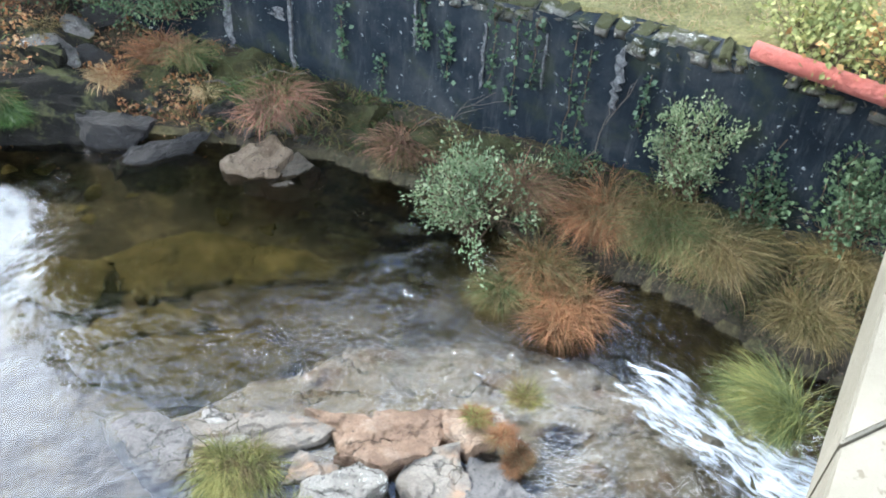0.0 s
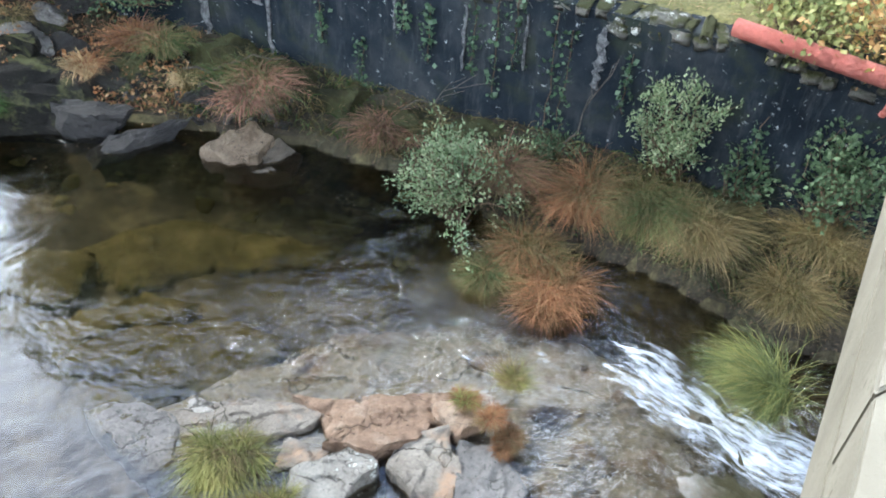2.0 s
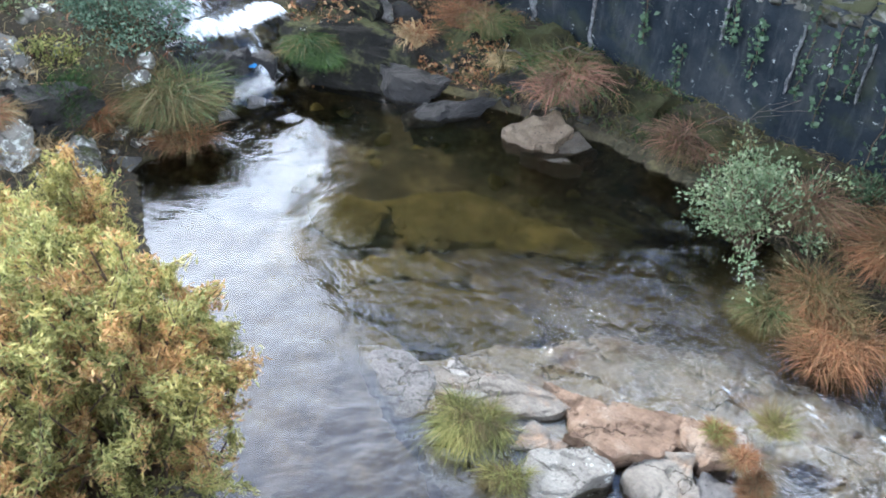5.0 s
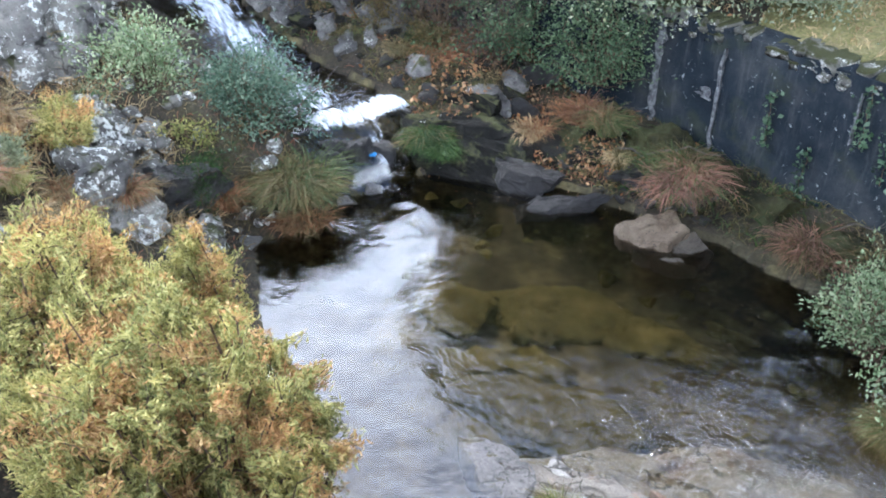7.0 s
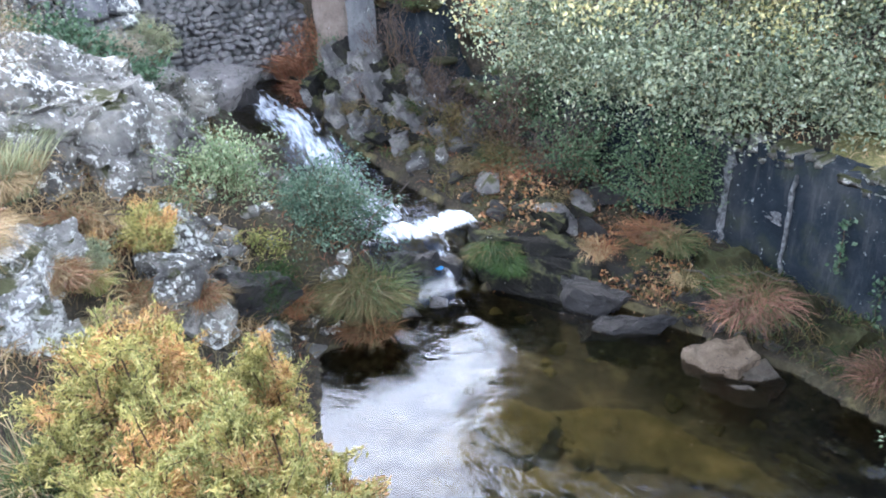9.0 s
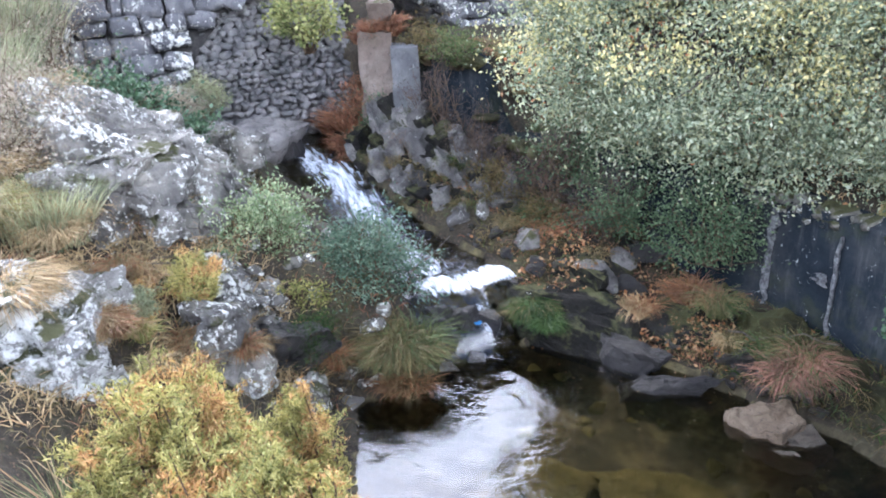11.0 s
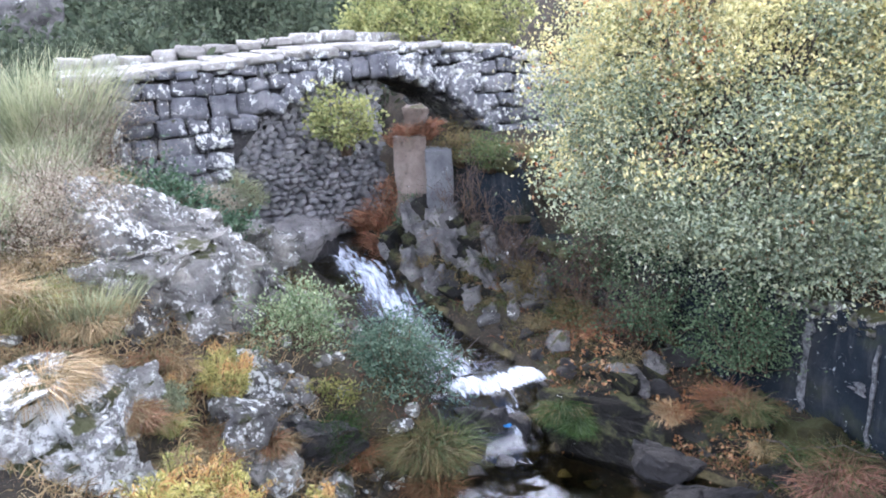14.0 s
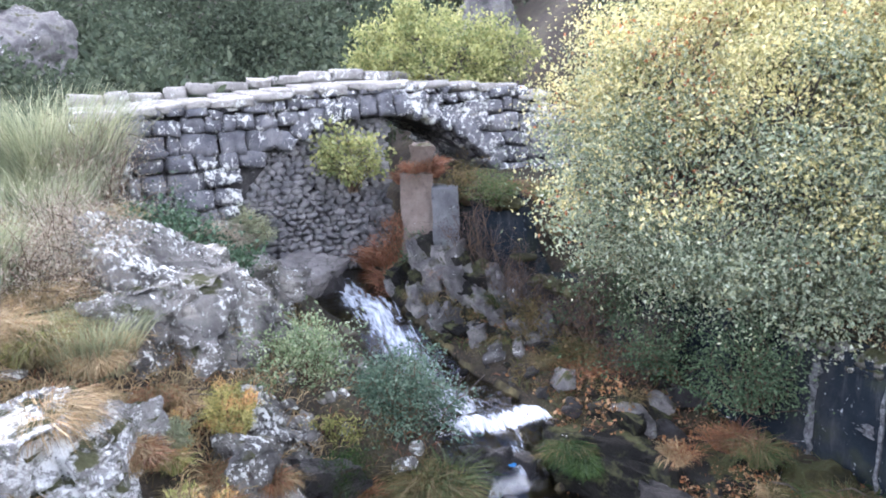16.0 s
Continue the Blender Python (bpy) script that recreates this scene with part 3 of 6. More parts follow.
def build_water():
    xs, ys = np.arange(-15, 9.0, 0.06), np.arange(-0.4, 12.5, 0.06)
    X, Y = np.meshgrid(xs, ys)
    Z, G = level(X, Y), land(X, Y)
    gy, gx = np.gradient(Z, 0.06)
    slope = np.hypot(gx, gy)
    rapid = steps(1.0, 2.1, X) * (1 - steps(3.4, 4.8, X)) * np.exp(-((Y - (5.5 - 0.36 * X)) / 0.55) ** 2)
    q = X - 0.55 * (Y - 7.3)
    mid = np.exp(-(((Y - (8.42 - 0.33 * (X + 8.9))) / 0.42) ** 2))
    crown = np.exp(-(((q + 6.98) / 0.27) ** 4)) * steps(7.2, 7.6, Y) * (1 - steps(8.55, 8.8, Y))
    run = np.clip(((X + 6.6) * 0.65 + (Y - 8.25) * -0.55) / 0.725, 0, 1.1)
    chute = np.exp(-((np.hypot(X + 6.6 - 0.65 * run, Y - 8.25 + 0.55 * run) / 0.13) ** 2))
    spill = np.exp(-((np.hypot(X + 6.15, (Y - 7.3) * 0.8) / 0.12) ** 2))
    foam = np.maximum(np.maximum(1.0 * crown, 0.55 * chute), np.maximum(0.35 * spill, 0.8 * rapid))
    foam = np.maximum(foam, 0.85 * mid * (X < -6.9) * (X > -11.2) * (q < -7.3))
    foam = np.maximum(foam, 0.31 * np.exp(-(((X - 0.8) / 1.7) ** 2) - ((Y - 4.95) / 0.6) ** 2))
    foam = np.maximum(foam, 0.3 * np.exp(-(((X + 5.7) / 0.35) ** 2) - ((Y - 7.5) / 0.4) ** 2))
    for i in range(X.shape[0]):
        for j in range(X.shape[1]):
            if G[i, j] < Z[i, j] + 0.25:
                p = Vector((X[i, j] * 1.2, Y[i, j] * 1.8, 0.3))
                amp = 0.006 + 0.11 * foam[i, j] * (abs(X[i, j]) > 1.8) + 0.018 * float(steps(-2.2, -0.5, X[i, j]))
                Z[i, j] += amp * noise.fractal(p * 2.2, 1, 2, 2)
    h, w = X.shape
    idx = np.arange(h * w).reshape(h, w)
    faces = np.stack([idx[:-1, :-1], idx[:-1, 1:], idx[1:, 1:], idx[1:, :-1]], -1).reshape(-1, 4)
    keep = (G < Z + 0.25).reshape(-1)[faces].any(1)
    faces = faces[keep]
    used = np.unique(faces)
    renum = np.zeros(h * w, int)
    renum[used] = np.arange(len(used))
    verts = np.stack([X, Y, Z], -1).reshape(-1, 3)[used]
    ob = mesh_ob("water", verts, renum[faces].tolist(), WATER, smooth=True)
    a = ob.data.attributes.new("foam", "FLOAT", "POINT")
    a.data.foreach_set("value", foam.reshape(-1)[used].astype(np.float32))
    shallow = np.exp(-(((X + 0.5) / 1.7) ** 2) - ((Y - 5.4 - 0.1 * X) / 0.75) ** 2)
    lane = np.exp(-(((X + 4.75 + 0.5 * (Y - 6.0)) / 0.8) ** 4)) * (Y < 7.7)
    film = steps(-0.4, 0.6, X) * (1 - steps(5.2, 5.8, Y))
    chop = 0.10 + 0.75 * shallow + 0.3 * film + 0.5 * steps(0.8, 2.5, X) + 0.12 * (X < -6.0) - 0.03 * lane
    c = ob.data.attributes.new("chop", "FLOAT", "POINT")
    c.data.foreach_set("value", np.clip(chop, 0, 1).reshape(-1)[used].astype(np.float32))
    ob.visible_shadow = False
    tagged(ob, "clear rippled stream water with white rapids", "water", kind="structure")


build_water()


# ---- retaining wall ----
def wall_material():
    m, nodes, links, b = shader("stained retaining wall", 0.95)
    b.inputs["Specular IOR Level"].default_value = 0.08
    vec, _ = place(nodes, links)
    col = ramp(nodes, links, fuzz(nodes, links, vec, 1.1, 7, 0.65), [(0.3, (0.007, 0.010, 0.014)), (0.5, (0.015, 0.020, 0.026)), (0.68, (0.040, 0.044, 0.047))])
    v2, _ = place(nodes, links, (5, 5, 0.8))
    col = blend(nodes, links, times_(nodes, links, band(nodes, links, fuzz(nodes, links, v2, 1.6, 8, 0.75), 0.52, 0.72), 0.3), col, (0.12, 0.125, 0.12))
    spots = band(nodes, links, fuzz(nodes, links, vec, 13, 5, 0.7), 0.63, 0.67)
    col = blend(nodes, links, times_(nodes, links, spots, band(nodes, links, fuzz(nodes, links, v2, 1.1, 4), 0.42, 0.58)), col, (0.40, 0.43, 0.42))
    col = blend(nodes, links, times_(nodes, links, band(nodes, links, fuzz(nodes, links, vec, 1.9, 5), 0.55, 0.65), 0.4), col, (0.035, 0.042, 0.02))
    links.new(col, b.inputs["Base Color"])
    bump(nodes, links, b, fuzz(nodes, links, vec, 16, 8, 0.7), 0.8, 0.04)
    return m


WALL = wall_material()
LIME = earth("white lime runs", [(0.35, (0.03, 0.033, 0.036)), (0.65, (0.24, 0.25, 0.26))], 14, 40)


def wall_top(x):
    return 1.95 + 1.25 * float(steps(-7.6, -8.2, np.array(x)))


def ribbon_points(step=0.2):
    out = []
    for (ax, ay), (bx, by) in zip(WALL_LINE, WALL_LINE[1:]):
        n = max(1, int(math.hypot(bx - ax, by - ay) / step))
        out += [(ax + (bx - ax) * i / n, ay + (by - ay) * i / n) for i in range(n)]
    return out + [WALL_LINE[-1]]


def build_wall():
    pts = ribbon_points()
    n, rows = len(pts), 12
    verts, faces = [], []
    for i, (x, y) in enumerate(pts):
        a, b = pts[max(i - 1, 0)], pts[min(i + 1, n - 1)]
        t = Vector((b[0] - a[0], b[1] - a[1])).normalized()
        back = Vector((t.y, -t.x))
        top = wall_top(x)
        for k in range(rows):
            z = -0.6 + (top + 0.6) * k / (rows - 1)
            lean = -0.05 * (1 - k / (rows - 1)) + 0.03 * noise.fractal(Vector((x, y, z)) * 1.5, 1, 2, 3)
            verts.append((x + back.x * lean, y + back.y * lean, z))
        verts.append((x + back.x * 0.45, y + back.y * 0.45, top - 0.01))
        verts.append((x + back.x * 0.45, y + back.y * 0.45, -0.6))
    c = rows + 2
    for i in range(n - 1):
        for k in range(c - 1):
            faces.append((i * c + k, i * c + k + 1, (i + 1) * c + k + 1, (i + 1) * c + k))
    faces += [tuple(range(c)), tuple(range((n - 1) * c + c - 1, (n - 1) * c - 1, -1))]
    ob = mesh_ob("wall_north", verts, faces, WALL, smooth=False)
    tagged(ob, "dark stained retaining wall with pale lichen specks", "wall", kind="structure")
    return ob


wall = build_wall()


def on_wall(s_x):
    """The wall's foot at a given x, and the way that its face looks."""
    for (ax, ay), (bx, by) in zip(WALL_LINE, WALL_LINE[1:]):
        if bx <= s_x <= ax:
            k = (s_x - ax) / (bx - ax)
            t = Vector((bx - ax, by - ay)).normalized()
            return ax + (bx - ax) * k, ay + (by - ay) * k, Vector((-t.y, t.x, 0)), Vector((t.x, t.y, 0))


def lime_run(x, z0, z1, width, seed):
    px, py, face, along = on_wall(x)
    rng = np.random.default_rng(seed)
    verts, faces, n = [], [], 14
    for i in range(n + 1):
        z = z0 + (z1 - z0) * i / n
        w = width * (0.5 + 0.9 * rng.uniform()) * (0.4 if i in (0, n) else 1)
        c = Vector((px, py, z)) + along * 0.22 * width * rng.normal() + face * 0.06
        verts += [c - along * w / 2, c + along * w / 2, c + along * w * 0.3 - face * 0.05, c - along * w * 0.3 - face * 0.05]
    for i in range(n):
        a = 4 * i
        for k in range(4):
            faces.append((a + k, a + (k + 1) % 4, a + 4 + (k + 1) % 4, a + 4 + k))
    mesh_ob("lime_streak", verts, faces, LIME, wall)


for x, z0, z1, w, s in [(-3.1, 0.45, 1.8, 0.10, 1), (-2.2, 0.4, 1.75, 0.05, 2), (-2.35, 1.05, 1.2, 0.13, 3), (1.6, 1.1, 1.8, 0.09, 5), (0.2, 0.9, 1.7, 0.035, 6), (-0.6, 1.2, 1.8, 0.025, 7), (0.85, 1.1, 1.75, 0.025, 8)]:
    lime_run(x, z0, z1, w, s)


# shared block shapes for laid stones
def block_data(seed, material, worn=0.12, sub=2):
    """A unit stone block with worn corners and an uneven face."""
    rng = np.random.default_rng(seed)
    bm = bmesh.new()
    bmesh.ops.create_cube(bm, size=1.0)
    bmesh.ops.subdivide_edges(bm, edges=bm.edges[:], cuts=sub, use_grid_fill=True)
    off = Vector(rng.uniform(-9, 9, 3))
    for v in bm.verts:
        p = v.co
        r = (abs(p.x * 2) ** 6 + abs(p.y * 2) ** 6 + abs(p.z * 2) ** 6) ** (1 / 6)
        q = p / max(r, 1e-6) * max(abs(p.x), abs(p.y), abs(p.z)) * 2
        v.co = p.lerp(q, 0.55) + Vector((noise.noise(p * 2.2 + off), noise.noise(p * 2.2 - off), noise.noise(p * 2.2 + 2 * off))) * worn
    me = bpy.data.meshes.new("stone")
    bm.to_mesh(me)
    bm.free()
    me.materials.append(material)
    me.shade_smooth()
    return me


def lay(name, me, m, parent):
    ob = new(name, me)
    ob.parent = parent
    ob.matrix_basis = m
    return ob


def frame_of(along, face):
    """Axes x along, y out of the face, z up."""
    a, f = Vector(along).normalized(), Vector(face).normalized()
    return Matrix((a, f, a.cross(f))).transposed().to_4x4()


TOP_STONE = stone("rubble of the wall top", (0.08, 0.08, 0.07), (0.17, 0.165, 0.145), (0.28, 0.27, 0.235), lichen=0.45, moss=0.85, big=4)


def wall_top_stones():
    rng = np.random.default_rng(7)
    kinds = [block_data(100 + i, TOP_STONE, 0.2) for i in range(8)]
    x = 6.0
    while x > -3.6:
        for row in range(3):
            if rng.uniform() < (0.65, 0.3, 0.1)[row]:
                continue
            px, py, face, along = on_wall(x)
            w, h = rng.uniform(0.09, 0.27), rng.uniform(0.08, 0.15)
            m = Matrix.Translation((px, py, 1.74 + row * 0.1 + rng.normal() * 0.02)) @ Matrix.Translation(face * rng.uniform(-0.19, -0.12)) @ frame_of(along, face) @ pose(0, 0, 0, *rng.normal(size=3) * 9) @ Matrix.Diagonal((w, 0.35, h, 1))
            lay("stone", kinds[rng.integers(8)], m, wall)
        x -= rng.uniform(0.11, 0.22)


# ---- old arch bridge ----
BA, BU, BN = Vector((-12.94, 6.19, 0)), Vector((0.3847, 0.923, 0)), Vector((0.923, -0.3847, 0))
ARCH_S, ARCH_Z, ARCH_R, DEPTH = 4.55, 1.4, 3.0, 2.9


def at_bridge(s, z, out=0.0):
    return BA + BU * s + BN * out + Vector((0, 0, z))


def bridge_top(s):
    return 4.70 + 0.27 * math.exp(-((s - 4.6) / 2.9) ** 2) - 0.02 * max(0, -s) - 0.5 * max(0, s - 7.7)


def arch_z(s):
    d = abs(s - ARCH_S)
    return ARCH_Z + math.sqrt(ARCH_R ** 2 - d * d) if d < ARCH_R else None


bridge = base("arch_bridge", BA.x, BA.y, 0)
bridge.matrix_basis = Matrix.Identity(4)
tagged(bridge, "old granite arch bridge of rough lichened blocks", "bridge")


def bridge_core():
    """The mass behind the facing stones, with the arch through it."""
    verts, faces = [], []
    cols = [-0.6 + 0.2 * i for i in range(71)]
    for s in cols:
        low = arch_z(s) or 0.4
        top = bridge_top(s) - 0.1
        for out in (-0.12, -DEPTH + 0.1):
            verts += [at_bridge(s, low + 0.05, out), at_bridge(s, top, out)]
    for i in range(len(cols) - 1):
        a, b = 4 * i, 4 * i + 4
        faces += [(a, a + 1, b + 1, b), (a + 2, b + 2, b + 3, a + 3), (a + 1, a + 3, b + 3, b + 1), (a, b, b + 2, a + 2)]
    n = 4 * (len(cols) - 1)
    faces += [(0, 2, 3, 1), (n, n + 1, n + 3, n + 2)]
    mesh_ob("core", verts, faces, MORTAR, bridge, label="dark mortar and rubble core")


bridge_core()


def bridge_face():
    rng = np.random.default_rng(11)
    kinds = [block_data(200 + i, BRIDGE_STONE, 0.14, 3) for i in range(12)]
    fr = frame_of(BU, BN)
    # ring of wedge stones
    n = 30
    for i in range(n):
        a = math.pi * (i + 0.5) / n
        if a < 0.95:
            continue
        thick = rng.uniform(0.30, 0.42)
        r = ARCH_R + thick / 2 + 0.0
        s, z = ARCH_S - r * math.cos(a), ARCH_Z + r * math.sin(a)
        if z + 0.3 > bridge_top(s):
            thick *= 0.85
        w = math.pi * r / n * 0.96
        m = Matrix.Translation(at_bridge(s, z, -0.07 + rng.uniform(-0.02, 0.02))) @ fr @ pose(0, 0, 0, 0, math.degrees(a) - 90, 0) @ Matrix.Diagonal((w, 0.42, thick, 1))
        lay("voussoir", kinds[rng.integers(12)], m, bridge)
    # courses of blocks
    z = 2.2
    while z < 4.9:
        h = rng.uniform(0.17, 0.36) if z < 4.3 else rng.uniform(0.16, 0.24)
        s = -0.6 + rng.uniform(0, 0.3)
        while s < 11:
            w = h * rng.uniform(1.0, 2.3)
            if rng.uniform() < 0.15:
                w *= 0.5
            mid, zc = s + w / 2, z + h / 2
            top = bridge_top(mid) - 0.09
            ring = math.hypot(mid - ARCH_S, zc - ARCH_Z)
            hh = min(h, top - z + 0.03)
            zc = z + hh / 2
            if hh > 0.06 and ring > ARCH_R + (0.04 if mid < ARCH_S - 0.58 * ARCH_R else 0.2):
                m = Matrix.Translation(at_bridge(mid, zc + rng.normal() * 0.03, -0.15 + rng.uniform(-0.04, 0.04))) @ fr @ pose(0, 0, 0, rng.normal() * 3, rng.normal() * 5, rng.normal() * 4) @ Matrix.Diagonal((w * rng.uniform(0.9, 1.05), 0.42, hh * rng.uniform(0.92, 1.1), 1))
                lay("block", kinds[rng.integers(12)], m, bridge)
            s += w
        z += h
    # coping of the near and far edges, and the paving between
    pale = [block_data(230 + i, COPING_STONE, 0.10, 3) for i in range(8)]
    for out, raise_ in ((-0.16, 0.0), (-DEPTH + 0.2, 0.10)):
        s = -0.5
        while s < 11:
            w = rng.uniform(0.35, 0.75)
            h = rng.uniform(0.12, 0.18) if raise_ == 0 else rng.uniform(0.16, 0.30)
            m = Matrix.Translation(at_bridge(s + w / 2, bridge_top(s + w / 2) - 0.05 + raise_ + rng.normal() * 0.015, out + rng.normal() * 0.03)) @ fr @ pose(0, 0, 0, rng.normal() * 3, rng.normal() * 3, rng.normal() * 4) @ Matrix.Diagonal((w * 0.97, 0.45, h, 1))
            lay("coping_stone", pale[rng.integers(8)], m, bridge)
            s += w
    s = -0.5
    while s < 11:
        w = rng.uniform(0.4, 0.6)
        for k in range(4):
            m = Matrix.Translation(at_bridge(s + w / 2, bridge_top(s + w / 2) - 0.09 + rng.normal() * 0.012, -0.62 - 0.52 * k)) @ fr @ Matrix.Diagonal((w * 0.96, 0.5, 0.12, 1))
            lay("paving_stone", pale[rng.integers(8)], m, bridge)
        s += w


def barrel_stones():
    """The lining of the arch, and the dry wall that closes its left part."""
    rng = np.random.default_rng(13)
    big = [block_data(250 + i, BRIDGE_STONE, 0.12, 2) for i in range(6)]
    small = [block_data(260 + i, INNER_STONE, 0.16, 2) for i in range(10)]
    for row in range(22):
        a = radians(60 + 122 * (row + 0.5) / 22)
        d = 0.3
        while d < DEPTH - 0.2:
            w = rng.uniform(0.4, 0.7)
            r = ARCH_R + 0.04 + rng.uniform(-0.015, 0.03)
            s, z = ARCH_S - r * math.cos(a), ARCH_Z + r * math.sin(a)
            m = Matrix.Translation(at_bridge(s, z, -d - w / 2)) @ frame_of(BN, BU * math.cos(a) - Vector((0, 0, math.sin(a)))) @ Matrix.Diagonal((w * 0.96, 0.2, 0.28, 1))
            lay("lining_stone", big[rng.integers(6)], m, bridge)
            d += w
    z, fr, rest, count = 1.45, frame_of(BU, BN), [], 0
    while z < 4.25:
        h = rng.uniform(0.075, 0.135)
        s = 1.4
        while s < 4.75:
            w = h * rng.uniform(1.0, 2.1)
            mid = s + w / 2
            if math.hypot(mid - ARCH_S, z + h / 2 - ARCH_Z) < ARCH_R + 0.2:
                m = Matrix.Translation(at_bridge(mid, z + h / 2, -0.3 + rng.uniform(-0.04, 0.05))) @ fr @ pose(0, 0, 0, rng.normal() * 3, rng.normal() * 24, rng.normal() * 5) @ Matrix.Diagonal((w * rng.uniform(0.85, 1.08), 0.3, h * rng.uniform(0.8, 1.2), 1))
                count += 1
                if count <= 300:
                    lay("infill_stone", small[rng.integers(10)], m, bridge)
                else:
                    rest.append((small[rng.integers(10)], m))
            s += w
        z += h
    verts, faces = [], []
    for me, m in rest:
        k = len(verts)
        verts += [m @ v.co for v in me.vertices]
        faces += [[k + i for i in p.vertices] for p in me.polygons]
    tagged(mesh_ob("infill_rest", verts, faces, INNER_STONE, bridge, True), kind="stuff")
    verts = []
    for out in (-0.53, -1.3):
        verts += [at_bridge(1.5, 0.9, out), at_bridge(4.7, 0.9, out), at_bridge(4.7, 4.3, out), at_bridge(3.4, 4.1, out), at_bridge(2.2, 3.3, out), at_bridge(1.5, 1.9, out)]
    faces = [tuple(range(6)), tuple(range(11, 5, -1))] + [(i, i + 6, (i + 1) % 6 + 6, (i + 1) % 6) for i in range(6)]
    mesh_ob("infill_core", verts, faces, MORTAR, bridge, label="dark joints of the dry stone infill")


# ---- rocks of the stream ----
def slab_top(x, y):
    """The washed slab: highest along a line across the stream, falling away under the water on both sides."""
    crest = 4.18 + 0.17 * (x + 1.1)
    north, south = max(0.0, y - crest), max(0.0, crest - y)
    return 0.012 - 0.07 * min(north, 0.5) - 0.16 * north ** 2 - 0.06 * south - 0.045 * min(1, max(0, x + 0.1)) - 0.11 * max(0, x - 1.1) ** 2 - 0.06 * max(0, -1.6 - x)


plate("granite_slab", [(-2.7, 4.2), (-2.05, 4.4), (-1.5, 4.85), (-0.8, 5.3), (0.0, 5.6), (0.8, 5.45), (1.6, 5.1), (2.5, 4.6), (2.9, 3.7), (2.2, 2.6), (0.9, 2.3), (0.4, 2.9), (0.33, 3.5), (0.2, 4.0), (-0.5, 3.95), (-1.2, 3.9), (-1.9, 3.85)], 0, 0.55, WASHED, 21, shape=slab_top, rough=0.022, chip=0.02, label="broad pale granite slab awash in the shallow stream")
plate("wet_rock", [(-2.8, 4.2), (-2.4, 4.3), (-2.0, 4.15), (-1.9, 3.75), (-2.1, 3.6), (-2.5, 3.9)], 0.015, 0.5, GREY_SLAB, 24, (0.06, 0.02), rough=0.012, label="smooth purple-grey wet rock at the slab's low end")
for outline, top, mt, sd, slope, lb in [
    ([(-2.0, 4.15), (-1.6, 4.28), (-1.1, 4.3), (-0.9, 4.15), (-1.15, 3.98), (-1.5, 3.97), (-1.85, 3.95)], 0.10, PALE_GRANITE, 31, (0.03, -0.04), "long cream granite plate along the slab's broken edge"),
    ([(-1.05, 4.33), (-0.65, 4.36), (-0.5, 4.22), (-0.55, 4.02), (-0.75, 3.98), (-0.85, 4.12)], 0.14, ORANGE_ROCK, 32, (0.02, -0.10), "orange stained granite plate split along its edge"),
    ([(-0.52, 4.38), (0.0, 4.45), (0.1, 4.25), (-0.1, 4.0), (-0.4, 3.85), (-0.75, 3.92), (-0.55, 4.05)], 0.17, ORANGE_ROCK, 33, (0.03, -0.12), "broad orange and cream granite plate with a chipped rim"),
    ([(0.02, 4.42), (0.38, 4.48), (0.42, 4.2), (0.2, 4.05), (0.08, 4.15)], 0.16, ORANGE_ROCK, 34, (0.0, -0.1), "rust-stained granite plate under brown tufts"),
    ([(-1.5, 3.93), (-1.1, 3.96), (-1.15, 3.78), (-1.5, 3.72), (-1.75, 3.8)], 0.04, GREY_SLAB, 35, (0.02, 0.05), "small grey granite flake below the plates"),
    ([(-1.1, 3.95), (-0.8, 3.9), (-0.85, 3.72), (-1.15, 3.68)], 0.06, PALE_GRANITE, 36, (0.0, 0.1), "small squared granite flake below the plates"),
    ([(-0.95, 3.7), (-0.5, 3.85), (-0.42, 3.7), (-0.6, 3.45), (-0.85, 3.35), (-1.0, 3.5)], 0.13, PALE_LICHEN, 37, (0.05, 0.06), "white lichened granite block beside a dark cleft"),
    ([(-0.18, 3.98), (0.15, 4.05), (0.22, 3.7), (0.12, 3.42), (-0.1, 3.55), (-0.25, 3.75)], 0.13, PALE_GRANITE, 39, (0.02, 0.1), "grey granite block with a square face over the cleft"),
    ([(0.27, 3.98), (0.55, 3.95), (0.75, 3.6), (0.6, 3.3), (0.3, 3.2), (0.24, 3.5)], 0.08, GREY_SLAB, 40, (-0.03, 0.04), "grey granite block beside a narrow crack"),
    ([(-1.25, 3.6), (-0.95, 3.4), (-0.9, 3.1), (-1.4, 3.05), (-1.75, 3.4)], 0.0, GREY_SLAB, 38, (0.0, 0.05), "grey rock under a grass tuft"),
    ([(0.1, 3.36), (0.4, 3.15), (0.5, 2.9), (0.2, 2.8), (-0.05, 3.1)], 0.05, ORANGE_ROCK, 41, (0.0, 0.1), "brown granite ledge above dark water"),
]:
    plate("granite_block", outline, 0.7 * top, 0.5 + top, mt, sd, slope, label=lb, group="broken slab", rough=0.02, chip=0.012, undercut=0.0, swell=1.15)
plate("boulder", [(-2.75, 7.8), (-2.35, 7.66), (-2.05, 7.72), (-1.98, 8.0), (-2.2, 8.2), (-2.55, 8.05)], 0.2, 0.5, TAN_ROCK, 45, (0.10, 0.30), rough=0.03, chip=0.04, label="tan wedge-shaped boulder at the pool's edge")
plate("boulder", [(-2.45, 7.62), (-2.05, 7.52), (-1.75, 7.6), (-1.6, 7.95), (-1.9, 8.1), (-2.2, 7.85)], 0.0, 0.5, BROWN_ROCK, 46, (0.02, 0.16), rough=0.03, label="brown boulder half under water")
